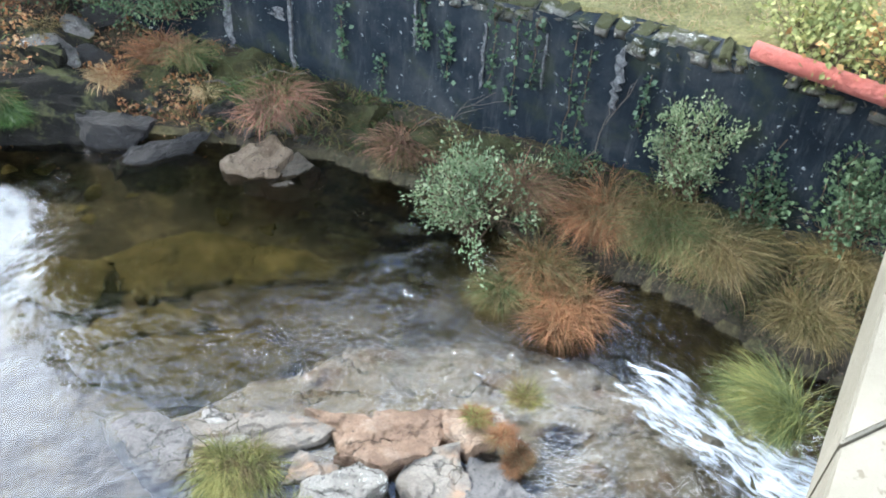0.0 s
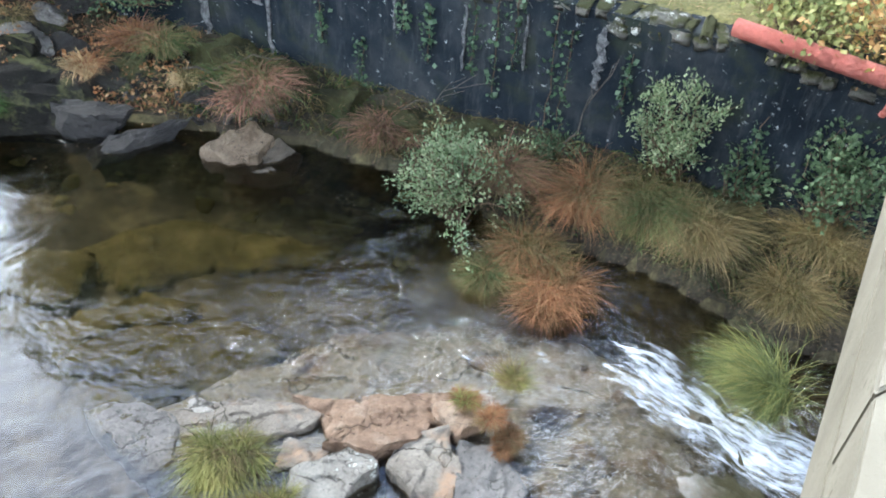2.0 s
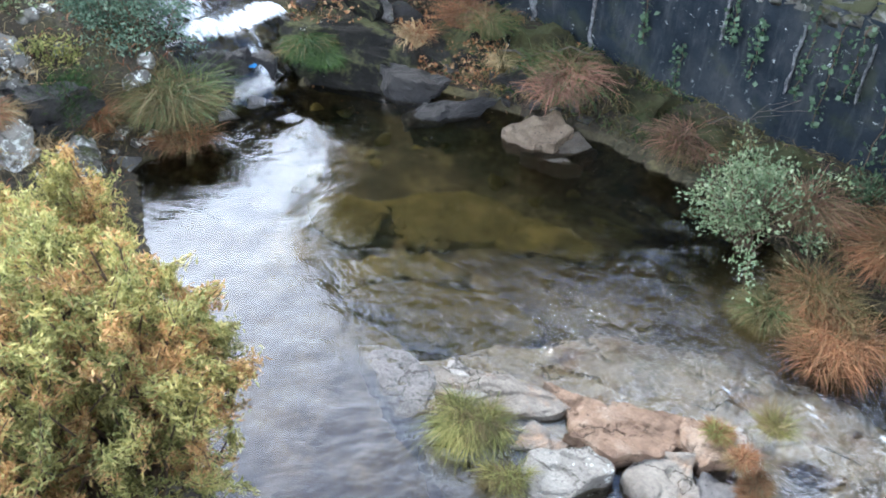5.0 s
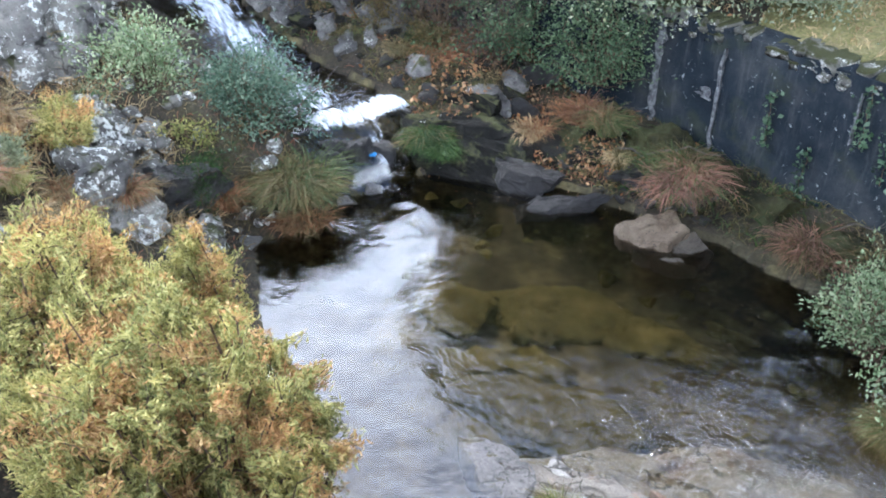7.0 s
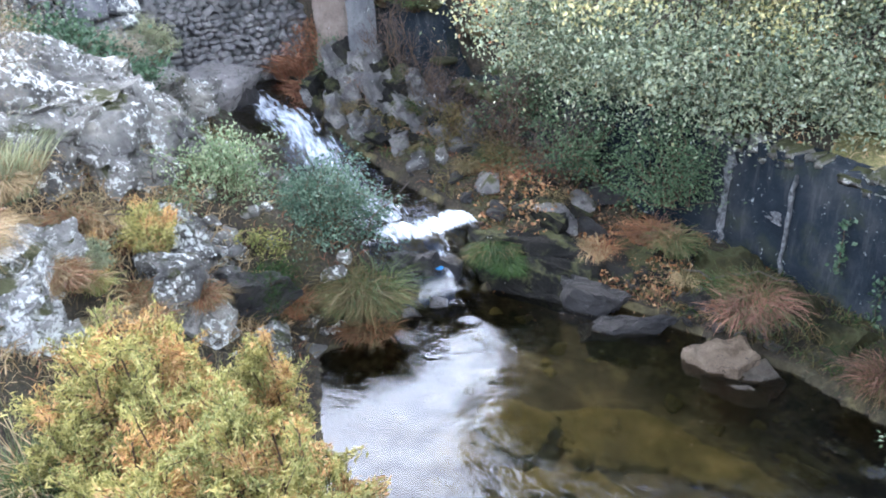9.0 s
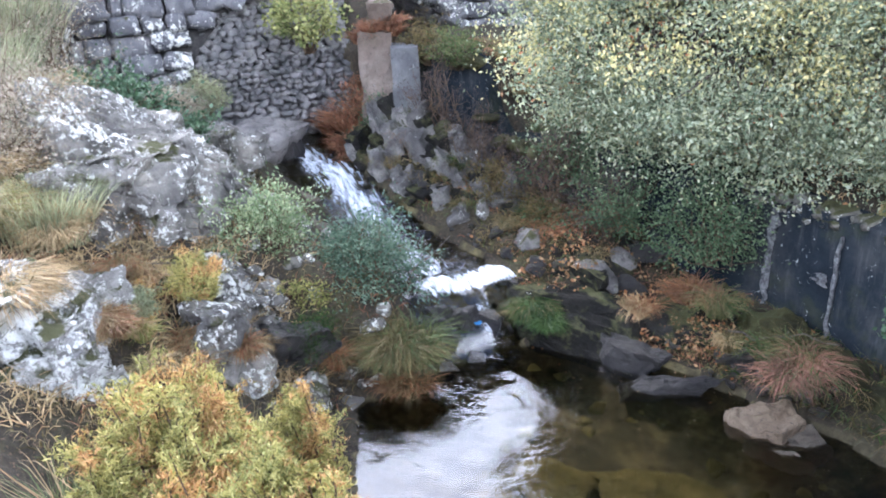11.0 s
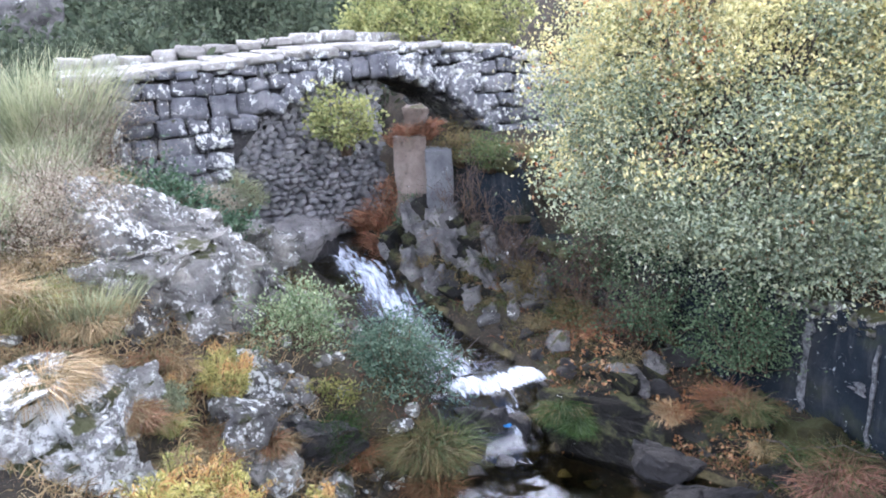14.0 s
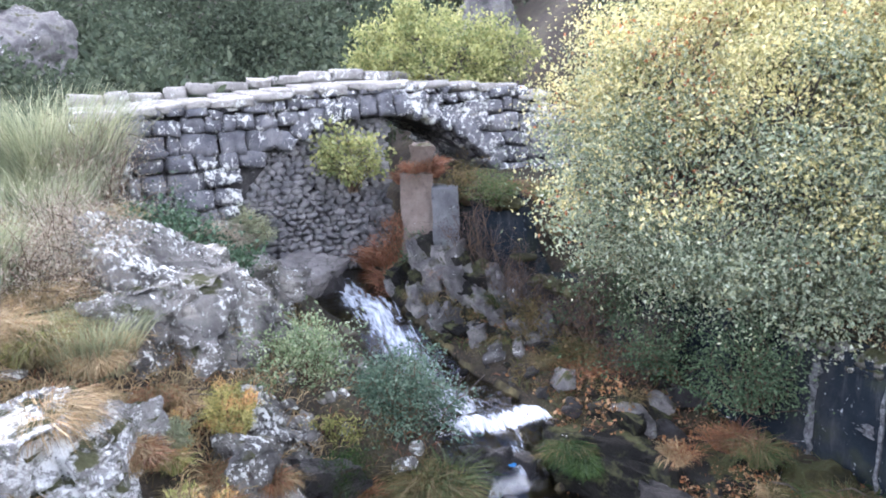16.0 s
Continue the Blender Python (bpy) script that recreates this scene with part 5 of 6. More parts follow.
TUSSOCKS = [
    (1.08, 5.72, 0.0, 0.55, 0.56, RUST_BLADE, OLIVE_BLADE, "rust-orange sedge tussock arching over the water", 1, 1100, 0.12, 1.0, (0, -0.2)),
    (0.5, 5.98, 0.03, 0.38, 0.45, OLIVE_BLADE, GREEN_BLADE, "olive green sedge tussock behind a rust one", 2, 500, 0.4, 1.0, (-0.3, -0.2)),
    (0.95, 6.25, 0.1, 0.5, 0.6, OLIVE_BLADE, RUST_BLADE, "brown green sedge tussock", 3, 450, 0.3, 1.0, (0, 0)),
    (-2.15, 8.35, 0.42, 0.5, 0.72, RED_BLADE, GREEN_BLADE, "reddish sedge tussock hanging over a boulder", 4, 600, 0.2, 1.1, (0.1, -0.6)),
    (-2.35, 8.75, 0.45, 0.5, 0.62, GREEN_BLADE, OLIVE_BLADE, "green sedge tussock under the wall", 5, 450, 0.4, 1.0, (0, -0.3)),
    (-0.65, 8.1, 0.12, 0.5, 0.62, RED_BLADE, OLIVE_BLADE, "reddish sedge tussock at the waterline", 6, 500, 0.25, 1.0, (-0.2, -0.5)),
    (0.68, 7.35, 0.2, 0.45, 0.75, TAN_BLADE, RED_BLADE, "tan sedge tussock behind a shrub", 7, 450, 0.35, 1.0, (0.2, -0.4)),
    (1.52, 7.0, 0.2, 0.5, 0.82, RUST_BLADE, TAN_BLADE, "tall reddish brown sedge tussock", 8, 520, 0.3, 0.9, (-0.2, -0.5)),
    (2.15, 6.85, 0.2, 0.6, 0.8, OLIVE_BLADE, GREEN_BLADE, "dark olive sedge tussock", 9, 520, 0.4, 1.0, (0.1, -0.5)),
    (2.6, 6.6, 0.15, 0.6, 0.95, TAN_BLADE, OLIVE_BLADE, "tan drooping sedge tussock", 10, 620, 0.3, 1.0, (0.1, -0.7)),
    (3.35, 5.85, 0.0, 0.6, 0.6, OLIVE_BLADE, TAN_BLADE, "olive brown sedge tussock beside dark water", 11, 620, 0.35, 1.0, (-0.1, -0.4)),
    (2.98, 4.72, -0.1, 0.45, 0.85, GREEN_BLADE, YELLOW_BLADE, "yellow green sedge tussock combed by the current", 12, 560, 0.5, 0.7, (-1.7, 0.1)),
    (3.9, 6.5, 0.2, 0.6, 0.8, OLIVE_BLADE, TAN_BLADE, "olive sedge tussock on the dark bank", 13, 450, 0.3, 1.0, (0, -0.3)),
    (-6.25, 6.35, 0.3, 0.75, 0.85, OLIVE_BLADE, GREEN_BLADE, "brown olive sedge tussock at the pool's head", 14, 1500, 0.35, 1.0, (0.15, -0.15)),
    (-5.95, 6.05, 0.08, 0.35, 0.45, RUST_BLADE, OLIVE_BLADE, "small rust sedge tuft on the waterline", 15, 350, 0.3, 1.0, (0.2, -0.3)),
    (-6.75, 5.75, 0.4, 0.4, 0.5, OLIVE_BLADE, RUST_BLADE, "brown sedge tuft on the bank", 16, 350, 0.3, 1.0, (0, 0)),
    (-5.55, 8.15, 0.34, 0.62, 0.48, DARK_BLADE, OLIVE_BLADE, "deep green mossy tuft beside the cascade", 17, 1700, 0.15, 1.3, (0.1, -0.4)),
    (-4.35, 8.85, 0.4, 0.35, 0.42, STRAW, RUST_BLADE, "straw orange tuft on the rock shelf", 18, 350, 0.4, 1.1, (-0.2, -0.2)),
    (-3.85, 9.45, 0.5, 0.4, 0.62, RUST_BLADE, RED_BLADE, "rust tuft under the wall", 19, 350, 0.3, 0.9, (-0.1, -0.1)),
    (-3.5, 9.3, 0.5, 0.4, 0.62, GREEN_BLADE, TAN_BLADE, "light green tuft under the wall", 20, 350, 0.4, 0.9, (0.2, -0.2)),
    (-3.1, 8.75, 0.4, 0.3, 0.3, OLIVE_BLADE, STRAW, "short brown tuft on the dark rocks", 21, 260, 0.4, 1.0, (0, 0)),
    (-1.5, 3.72, 0.02, 0.42, 0.42, YELLOW_BLADE, OLIVE_BLADE, "yellow green grass tuft on the slab's edge", 22, 620, 0.35, 1.3, (0.0, -1.1)),
    (-1.1, 3.35, 0.04, 0.3, 0.24, OLIVE_BLADE, YELLOW_BLADE, "rusty moss tuft between rocks", 23, 300, 0.5, 0.9, (0, -0.2)),
    (0.30, 4.32, 0.18, 0.16, 0.2, RUST_BLADE, YELLOW_BLADE, "small brown tuft on the orange rock", 24, 200, 0.4, 0.8, (0, 0)),
    (0.68, 4.5, 0.2, 0.16, 0.28, TAN_BLADE, YELLOW_BLADE, "small upright straw tuft on the rock", 25, 200, 0.4, 0.5, (0, 0)),
    (0.66, 4.05, 0.06, 0.2, 0.15, RUST_BLADE, TAN_BLADE, "round rust tuft on the rock's side", 26, 500, 0.25, 1.1, (0.1, -0.3)),
    (0.48, 4.12, 0.2, 0.18, 0.18, RUST_BLADE, TAN_BLADE, "flat brown tuft on the rock", 27, 200, 0.3, 1.2, (0, 0)),
    (-8.65, 2.75, 2.1, 0.5, 0.7, TAN_BLADE, STRAW, "long straw grass hanging over white rock", 28, 420, 0.2, 1.2, (0.6, -0.2)),
    (-7.8, 2.6, 2.1, 0.3, 0.9, STRAW, TAN_BLADE, "long golden grass hanging down white rock", 128, 450, 0.2, 1.3, (0.7, 0.6)),
    (-7.95, 2.85, 2.1, 0.25, 0.8, STRAW, RUST_BLADE, "long golden grass over the rock's edge", 129, 350, 0.2, 1.3, (0.7, 0.6)),
    (-7.7, 3.15, 1.7, 0.3, 0.6, STRAW, RUST_BLADE, "straw tuft between white rock and its spine", 130, 400, 0.3, 1.2, (0.5, 0.2)),
    (-8.95, 3.05, 2.5, 0.5, 0.8, TAN_BLADE, YELLOW_BLADE, "dry grass tuft on the bank", 29, 450, 0.3, 1.0, (0.3, 0)),
    (-8.05, 4.1, 1.75, 0.4, 0.45, STRAW, RUST_BLADE, "pinkish straw tuft between rocks", 30, 400, 0.3, 0.9, (0.2, 0)),
    (-7.55, 3.7, 1.45, 0.35, 0.4, STRAW, YELLOW_BLADE, "straw tuft beside an upright rock", 31, 300, 0.3, 1.0, (0.3, 0)),
    (-7.3, 4.1, 1.2, 0.4, 0.35, TAN_BLADE, RUST_BLADE, "tan grass at a boulder's foot", 32, 300, 0.3, 1.0, (0.2, 0)),
    (-5.3, 1.75, 1.2, 0.5, 1.0, GREEN_BLADE, STRAW, "tall pale green grass beside the gorse", 33, 400, 0.3, 0.5, (0, 0)),
    (-6.8, 9.7, 0.95, 0.4, 0.5, RUST_BLADE, OLIVE_BLADE, "rust tuft in the gully", 34, 300, 0.4, 1.0, (0, -0.3)),
    (-6.2, 9.9, 0.95, 0.4, 0.5, RED_BLADE, OLIVE_BLADE, "reddish tuft in the gully", 35, 300, 0.4, 1.0, (0, -0.3)),
    (-7.6, 9.5, 1.1, 0.4, 0.45, OLIVE_BLADE, GREEN_BLADE, "olive tuft in the gully", 36, 300, 0.4, 1.0, (0, -0.3)),
]
for x, y, z, s, h, a, b, lb, sd, n, mix, bend, comb in TUSSOCKS:
    tussock(x, y, z, s, h, a, b, lb, sd, n, mix, bend, comb)


def shrub(name, x, y, z, size, height, leaf, label, seed, stems=14, per=130, leaf_size=0.045, slim=0.5, category="shrub", spread_=0.75, droop=0.0, stem_mat=None, clump=0.16):
    """Woody stems that fork from one foot, with leaves in loose clumps along their outer halves."""
    rng = np.random.default_rng(seed)
    ob = base(name, x, y, z)
    lines, pts = [], []
    for i in range(stems):
        a = rng.uniform(0, 2 * math.pi)
        r = size * 0.5 * math.sqrt(rng.uniform(0.02, 1)) * (1.25 if rng.uniform() < 0.25 else 0.9)
        tip = np.array([math.cos(a) * r, math.sin(a) * r, max(0.12, height * (1 - spread_ * (r / (size * 0.55)) ** 2 * rng.uniform(0.4, 1)) * rng.uniform(0.7, 1.15))])
        foot = np.array([rng.normal() * 0.05, rng.normal() * 0.05, -0.08])
        main = wander(rng, foot, tip, 0.014, 0.004, 5)
        lines.append(main)
        for k in range(4):
            q = np.array(main[rng.integers(2, 6)][:3])
            end = q + (tip - foot) * 0.12 + rng.normal(size=3) * size * 0.13
            lines.append(wander(rng, q, end, 0.006, 0.002, 3))
            m = per // 5
            along = rng.uniform(0.2, 1.1, (m, 1))
            pts.append(q + (end - q) * along + rng.normal(size=(m, 3)) * clump * 0.5 * size)
        m = per // 5
        pts.append(tip + rng.normal(size=(m, 3)) * clump * 0.6 * size)
    pts = np.concatenate(pts)
    pts = pts[pts[:, 2] > 0.03]
    v, f = tubes(lines)
    mesh_ob("wood", v, f, stem_mat or STEM, ob)
    v, f = leaves(pts, rng, leaf_size, slim, unit(pts - np.array([0, 0, height * 0.3])), droop)
    mesh_ob("foliage", v, f, leaf, ob)
    return tagged(ob, label, category)


shrub("willow_shrub", 0.15, 6.9, 0.1, 1.15, 0.85, WILLOW_LEAF, "grey-green small-leaved willow shrub at the water's edge", 41, 22, 150, 0.05, clump=0.1)
shrub("willow_shrub", 2.45, 7.35, 0.35, 0.95, 1.1, WILLOW_LEAF, "grey-green willow shrub against the dark wall", 42, 20, 150, 0.05, clump=0.1)
shrub("bramble", 3.9, 6.75, 0.3, 1.0, 1.1, BRAMBLE_LEAF, "green bramble climbing from the bank", 43, 18, 110, 0.06, 0.7)
shrub("bramble", 3.1, 7.1, 0.25, 0.6, 0.7, BRAMBLE_LEAF, "green bramble shoots against the wall", 44, 9, 70, 0.055, 0.7)
shrub("fern_clump", 1.25, 7.75, 0.3, 0.5, 0.3, BRAMBLE_LEAF, "small bright green fern at the wall's foot", 45, 10, 60, 0.05, 0.4)
shrub("willow_shrub", -7.4, 6.95, 0.5, 1.35, 1.2, BLUE_LEAF, "blue-green willow shrub leaning over the cascade", 46, 36, 220, 0.055, clump=0.13)
shrub("willow_shrub", -8.0, 5.75, 1.05, 1.25, 1.1, WILLOW_LEAF, "pale green shrub with yellowing leaves on the bank", 47, 32, 170, 0.055, clump=0.13)
shrub("willow_shrub", -7.35, 5.75, 0.8, 0.6, 0.5, YELLOW_BLADE, "small yellowing shrub on the bank", 48, 12, 90, 0.05)
shrub("heather", -6.9, 5.35, 0.55, 0.7, 0.5, DARK_BLADE, "dark green heath bush behind the gorse", 49, 16, 150, 0.06, 0.2)


def gorse(x, y, z, size, height, label, seed, stems=60, leaf=GORSE_LEAF, name="gorse_bush", length=0.05, tufts=9, flat=1.0):
    """A dense bush: forking stems that end in many short spiny shoots."""
    rng = np.random.default_rng(seed)
    ob = base(name, x, y, z)
    lines, pts, outs = [], [], []
    for i in range(stems):
        a, k = rng.uniform(0, 2 * math.pi), math.sqrt(rng.uniform(0, 1))
        tip = np.array([math.cos(a) * k * size[0] / 2, math.sin(a) * k * size[1] / 2, height * math.sqrt(max(0.05, 1 - 0.85 * k * k)) * rng.uniform(0.82, 1.08)])
        foot = np.array([tip[0] * 0.25, tip[1] * 0.25, -0.3])
        main = wander(rng, foot, tip, 0.022, 0.005, 6, 0.06)
        lines.append(main)
        for j in range(tufts):
            q = np.array(main[rng.integers(3, 7)][:3])
            end = q + unit((tip - foot)[None] + rng.normal(size=(1, 3)) * 0.8 * np.linalg.norm(tip - foot))[0] * rng.uniform(0.08, 0.26)
            lines.append(wander(rng, q, end, 0.006, 0.003, 2))
            m = 78
            s = rng.uniform(0, 1.05, (m, 1))
            pts.append(q + (end - q) * s + rng.normal(size=(m, 3)) * 0.024)
            outs.append(np.repeat(unit((end - q)[None]), m, 0))
    pts, outs = np.concatenate(pts), np.concatenate(outs)
    v, f = tubes(lines, 4)
    mesh_ob("wood", v, f, STEM, ob)
    rusty = np.array([noise.noise(Vector(p * 3.6) + Vector((seed, 0, 0))) for p in pts]) + rng.normal(size=len(pts)) * 0.12 > 0.14
    for nm, pick, mt in (("foliage", ~rusty, leaf), ("rusty_foliage", rusty, GORSE_RUST)):
        v, f = leaves(pts[pick], rng, length, 0.24, outs[pick])
        mesh_ob(nm, v, f, mt, ob)
    return tagged(ob, label, "gorse bush")


gorse(-3.65, 2.05, 0.6, (2.5, 1.9), 1.75, "yellow-green and rust gorse bush overhanging the pool", 61, 190, tufts=10)
gorse(-5.0, 2.45, 1.0, (1.7, 1.4), 1.35, "rusty yellow gorse bush on the bank", 62, 100, tufts=9)
gorse(-4.75, 3.45, 0.5, (0.6, 0.6), 1.3, "small rust and yellow gorse beside the water", 63, 34)
gorse(-7.75, 3.9, 1.5, (0.4, 0.4), 0.32, "small green gorse between rocks", 64, 12, leaf=BROOM_LEAF)
gorse(-7.6, 4.5, 1.6, (0.4, 0.4), 0.3, "low green cushion of gorse on a boulder", 65, 16)


def spray(name, x, y, z, n, foot, length, leaf, label, seed, comb=(0, 0), category="broom bush", width=0.007, lean=(0.05, 0.5), bend=0.25):
    """Upright wiry shoots of broom or heath."""
    rng = np.random.default_rng(seed)
    ob = base(name, x, y, z)
    v, f = blades(rng, n, foot, length, lean, width, bend, comb)
    mesh_ob("foliage", v, f, leaf, ob)
    lines = [wander(rng, (rng.normal() * foot * 0.3, rng.normal() * foot * 0.3, -0.1), (rng.normal() * foot * 0.7, rng.normal() * foot * 0.7, length * 0.5), 0.012, 0.004, 4) for _ in range(14)]
    v, f = tubes(lines, 4)
    mesh_ob("wood", v, f, STEM, ob)
    return tagged(ob, label, category)


spray("broom_bush", -9.0, 3.65, 2.2, 1500, 0.55, 0.75, BROOM_LEAF, "olive green broom bush on the rocky bank", 71)
shrub("heather", -10.2, 3.7, 2.75, 2.07, 0.7, HEATH_LEAF, "grey brown wiry heath bush", 72, 46, 260, 0.06, 0.13, "heath bush", clump=0.15)
shrub("heather", -10.9, 4.4, 2.9, 1.84, 0.75, HEATH_LEAF, "dry tangled heath beside the bridge", 73, 46, 260, 0.06, 0.13, "heath bush", clump=0.15)
spray("broom_bush", -13.2, 5.35, 3.3, 2600, 0.8, 1.9, BROOM_LEAF, "tall green broom bush at the bridge's end", 74)
spray("broom_bush", -12.2, 4.6, 3.2, 1300, 0.7, 1.0, BROOM_LEAF, "pale green broom bush on the slope", 75)
shrub("heather", -12.5, 5.7, 3.1, 1.84, 1.4, HEATH_LEAF, "brown grey heath against the bridge wall", 76, 46, 260, 0.06, 0.13, "heath bush", clump=0.15)
shrub("heather", -11.5, 7.0, 2.4, 0.80, 0.45, HEATH_LEAF, "small brown heath at the bridge's foot", 77, 46, 260, 0.06, 0.13, "heath bush", clump=0.15)
shrub("heather", -12.0, 8.0, 2.3, 0.69, 0.5, BROOM_LEAF, "small green heath at the dry wall's foot", 78, 46, 260, 0.06, 0.13, "heath bush", clump=0.15)
spray("broom_bush", -10.6, 3.0, 3.0, 1200, 0.6, 0.9, BROOM_LEAF, "pale upright broom on the slope", 79)
for i, (x, y, z, s) in enumerate([(-11.2, 10.2, 1.55, 0.45), (-10.7, 10.2, 1.65, 0.4), (-10.3, 9.7, 1.4, 0.35), (-9.9, 10.15, 1.7, 0.3), (-9.95, 10.05, 3.45, 0.28), (-9.75, 10.3, 3.4, 0.26), (-10.1, 9.95, 3.3, 0.26), (-9.85, 10.4, 3.5, 0.3), (-10.4, 9.3, 1.2, 0.3), (-10.5, 9.85, 1.8, 0.5), (-10.15, 9.6, 1.5, 0.42), (-9.95, 9.3, 1.15, 0.35), (-8.2, 9.35, 1.0, 0.3), (-6.1, 9.4, 0.85, 0.4), (-5.75, 9.8, 0.95, 0.4)]):
    spray("bracken", x, y, z, 300, s * 0.5, s * 1.35, FERN, "rust-red dead bracken below the bridge", 85 + 31 * i, category="bracken", lean=(0.1, 0.9), bend=0.8, width=0.009)


# ---- trees ----
def tree(name, x, y, z, trunk_h, crown, radii, leaf, label, seed, limbs=18, clumps=170, per=190, leaf_size=0.07, girth=0.16, low=None, droop=0.3, red=0):
    """Trunk and limbs that reach out to clumps of leaves in an uneven crown."""
    rng = np.random.default_rng(seed)
    ob = base(name, x, y, z)
    centre = np.array(crown, float)
    rad = np.array(radii, float)
    lines = [wander(rng, (0, 0, -0.2), (centre[0] * 0.3, centre[1] * 0.3, trunk_h), girth, girth * 0.7, 6, 0.04)]
    top = np.array(lines[0][-1][:3])
    heads = []
    for i in range(clumps):
        d = unit(rng.normal(size=(1, 3)))[0]
        r = rng.uniform(0.35, 1) ** 0.5
        lump = 1 + 0.28 * noise.noise(Vector(d * 1.7) + Vector((seed, 0, 0)))
        heads.append(centre + d * rad * r * lump)
    heads = np.array(heads)
    nodes = [centre + unit(rng.normal(size=(1, 3)))[0] * rad * 0.45 for _ in range(limbs)]
    for q in nodes:
        lines.append(wander(rng, top + rng.normal(size=3) * 0.05, q, girth * 0.55, girth * 0.22, 5, 0.07))
    for h in heads:
        q = min(nodes, key=lambda n: np.linalg.norm(n - h))
        lines.append(wander(rng, q, h, girth * 0.16, 0.006, 4, 0.08))
    v, f = tubes(lines, 5)
    mesh_ob("trunk", v, f, BARK, ob, label="grey branching trunk")
    up, down, reds = [], [], []
    for h in heads:
        s = rng.uniform(0.16, 0.30) * (rad.mean() / 2.0)
        p = h + rng.normal(size=(per, 3)) * s * np.array([1, 1, 0.8])
        if red and rng.uniform() < red:
            reds.append(p[: per // 3])
        # low heads get the leaf colour that has the crown's shade in it
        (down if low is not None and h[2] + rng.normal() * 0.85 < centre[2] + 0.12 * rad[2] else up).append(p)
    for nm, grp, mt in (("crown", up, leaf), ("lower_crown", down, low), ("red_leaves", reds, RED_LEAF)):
        if grp:
            p = np.concatenate(grp)
            v, f = leaves(p, rng, leaf_size, 0.55, None, droop)
            made = mesh_ob(nm, v, f, mt, ob if nm != "red_leaves" else crown_ob)
            if nm == "crown":
                crown_ob = made
    return tagged(ob, label, "tree")


# gully growth between the wall and the stream
rng_g = np.random.default_rng(401)
for i in range(16):
    gx, gy = rng_g.uniform(-9.2, -5.0), rng_g.uniform(9.05, 10.2)
    kind = [(OLIVE_BLADE, RUST_BLADE, "olive and rust sedge tuft in the gully"), (DARK_BLADE, OLIVE_BLADE, "dark green tuft in the gully"), (RUST_BLADE, FERN, "rust brown tuft in the gully"), (TAN_BLADE, OLIVE_BLADE, "tan grass tuft in the gully")][i % 4]
    tussock(gx, gy, ground_z(gx, gy), 0.35, rng_g.uniform(0.35, 0.55), kind[0], kind[1], kind[2], 420 + i, 200, 0.35, 1.0, (0, -0.3))
for i in range(12):
    gx, gy = rng_g.uniform(-9.0, -4.6), rng_g.uniform(8.95, 10.1)
    sz = rng_g.uniform(0.16, 0.36)
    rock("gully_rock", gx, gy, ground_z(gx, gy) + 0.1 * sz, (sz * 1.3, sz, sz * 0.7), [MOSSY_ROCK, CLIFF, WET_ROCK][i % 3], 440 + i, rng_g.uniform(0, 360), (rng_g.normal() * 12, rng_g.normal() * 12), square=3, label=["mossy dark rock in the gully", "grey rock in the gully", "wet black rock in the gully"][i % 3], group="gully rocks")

shrub("ivy_mat", -11.2, 6.05, 2.75, 1.6, 0.35, IVY_LEAF, "low mat of ivy on the rock before the bridge", 481, 30, 120, 0.06, 0.85, "ivy")
shrub("ivy_mat", -10.4, 6.35, 2.35, 1.0, 0.35, IVY_LEAF, "low ivy over the bank's edge", 482, 20, 100, 0.06, 0.85, "ivy")
spray("bracken", -11.9, 5.9, 2.95, 250, 0.25, 0.3, RED_LEAF, "small red dead plant among ivy", 483, category="bracken", lean=(0.3, 1.3), bend=1.0, width=0.012)
for x, y, z, s, h, a, b, lb, sd in [(-7.6, 3.3, 1.6, 0.4, 0.5, STRAW, TAN_BLADE, "straw tuft among white rocks", 484), (-8.3, 3.2, 2.0, 0.5, 0.55, TAN_BLADE, STRAW, "tan dry grass on the bank", 485), (-9.6, 4.3, 2.5, 0.5, 0.5, STRAW, TAN_BLADE, "pale dry grass over the outcrop", 486), (-9.4, 3.2, 2.5, 0.6, 0.8, STRAW, YELLOW_BLADE, "long pale grass on the slope", 487), (-8.0, 2.3, 1.9, 0.5, 0.6, STRAW, OLIVE_BLADE, "straw tuft on white rock", 488), (-10.6, 5.0, 2.9, 0.5, 0.4, TAN_BLADE, STRAW, "dry grass behind the flat slab", 489), (-7.0, 3.9, 1.1, 0.4, 0.4, TAN_BLADE, RUST_BLADE, "tan tuft above the gorse", 490), (-8.3, 4.7, 1.7, 0.35, 0.35, STRAW, OLIVE_BLADE, "short straw tuft in a crack", 491)]:
    tussock(x, y, z, s, h, a, b, lb, sd, 300, 0.35, 1.0, (0.3, -0.1))

# pale dry grass on the near end of the rocky bank
for i, (x, y, s, h) in enumerate([(-8.2, 2.9, 0.5, 0.6), (-8.6, 3.5, 0.5, 0.65), (-9.3, 2.7, 0.6, 0.8), (-8.0, 3.9, 0.4, 0.45), (-8.9, 2.2, 0.6, 0.7), (-9.8, 3.5, 0.6, 0.7), (-7.5, 3.35, 0.35, 0.4), (-7.1, 3.5, 0.35, 0.35), (-8.75, 4.0, 0.4, 0.5), (-7.0, 4.6, 0.35, 0.4)]):
    tussock(x, y, ground_z(x, y) + (0.25 if i % 3 == 0 else 0.05), s, h, STRAW if i % 3 else RUST_BLADE, TAN_BLADE if i % 2 else STRAW, ["rust and straw grass tuft on the rocky bank", "pale straw grass tuft on the rocky bank", "straw and tan grass tuft on the rocky bank"][i % 3], 900 + i, 420, 0.35, 1.1, (0.4, -0.1))

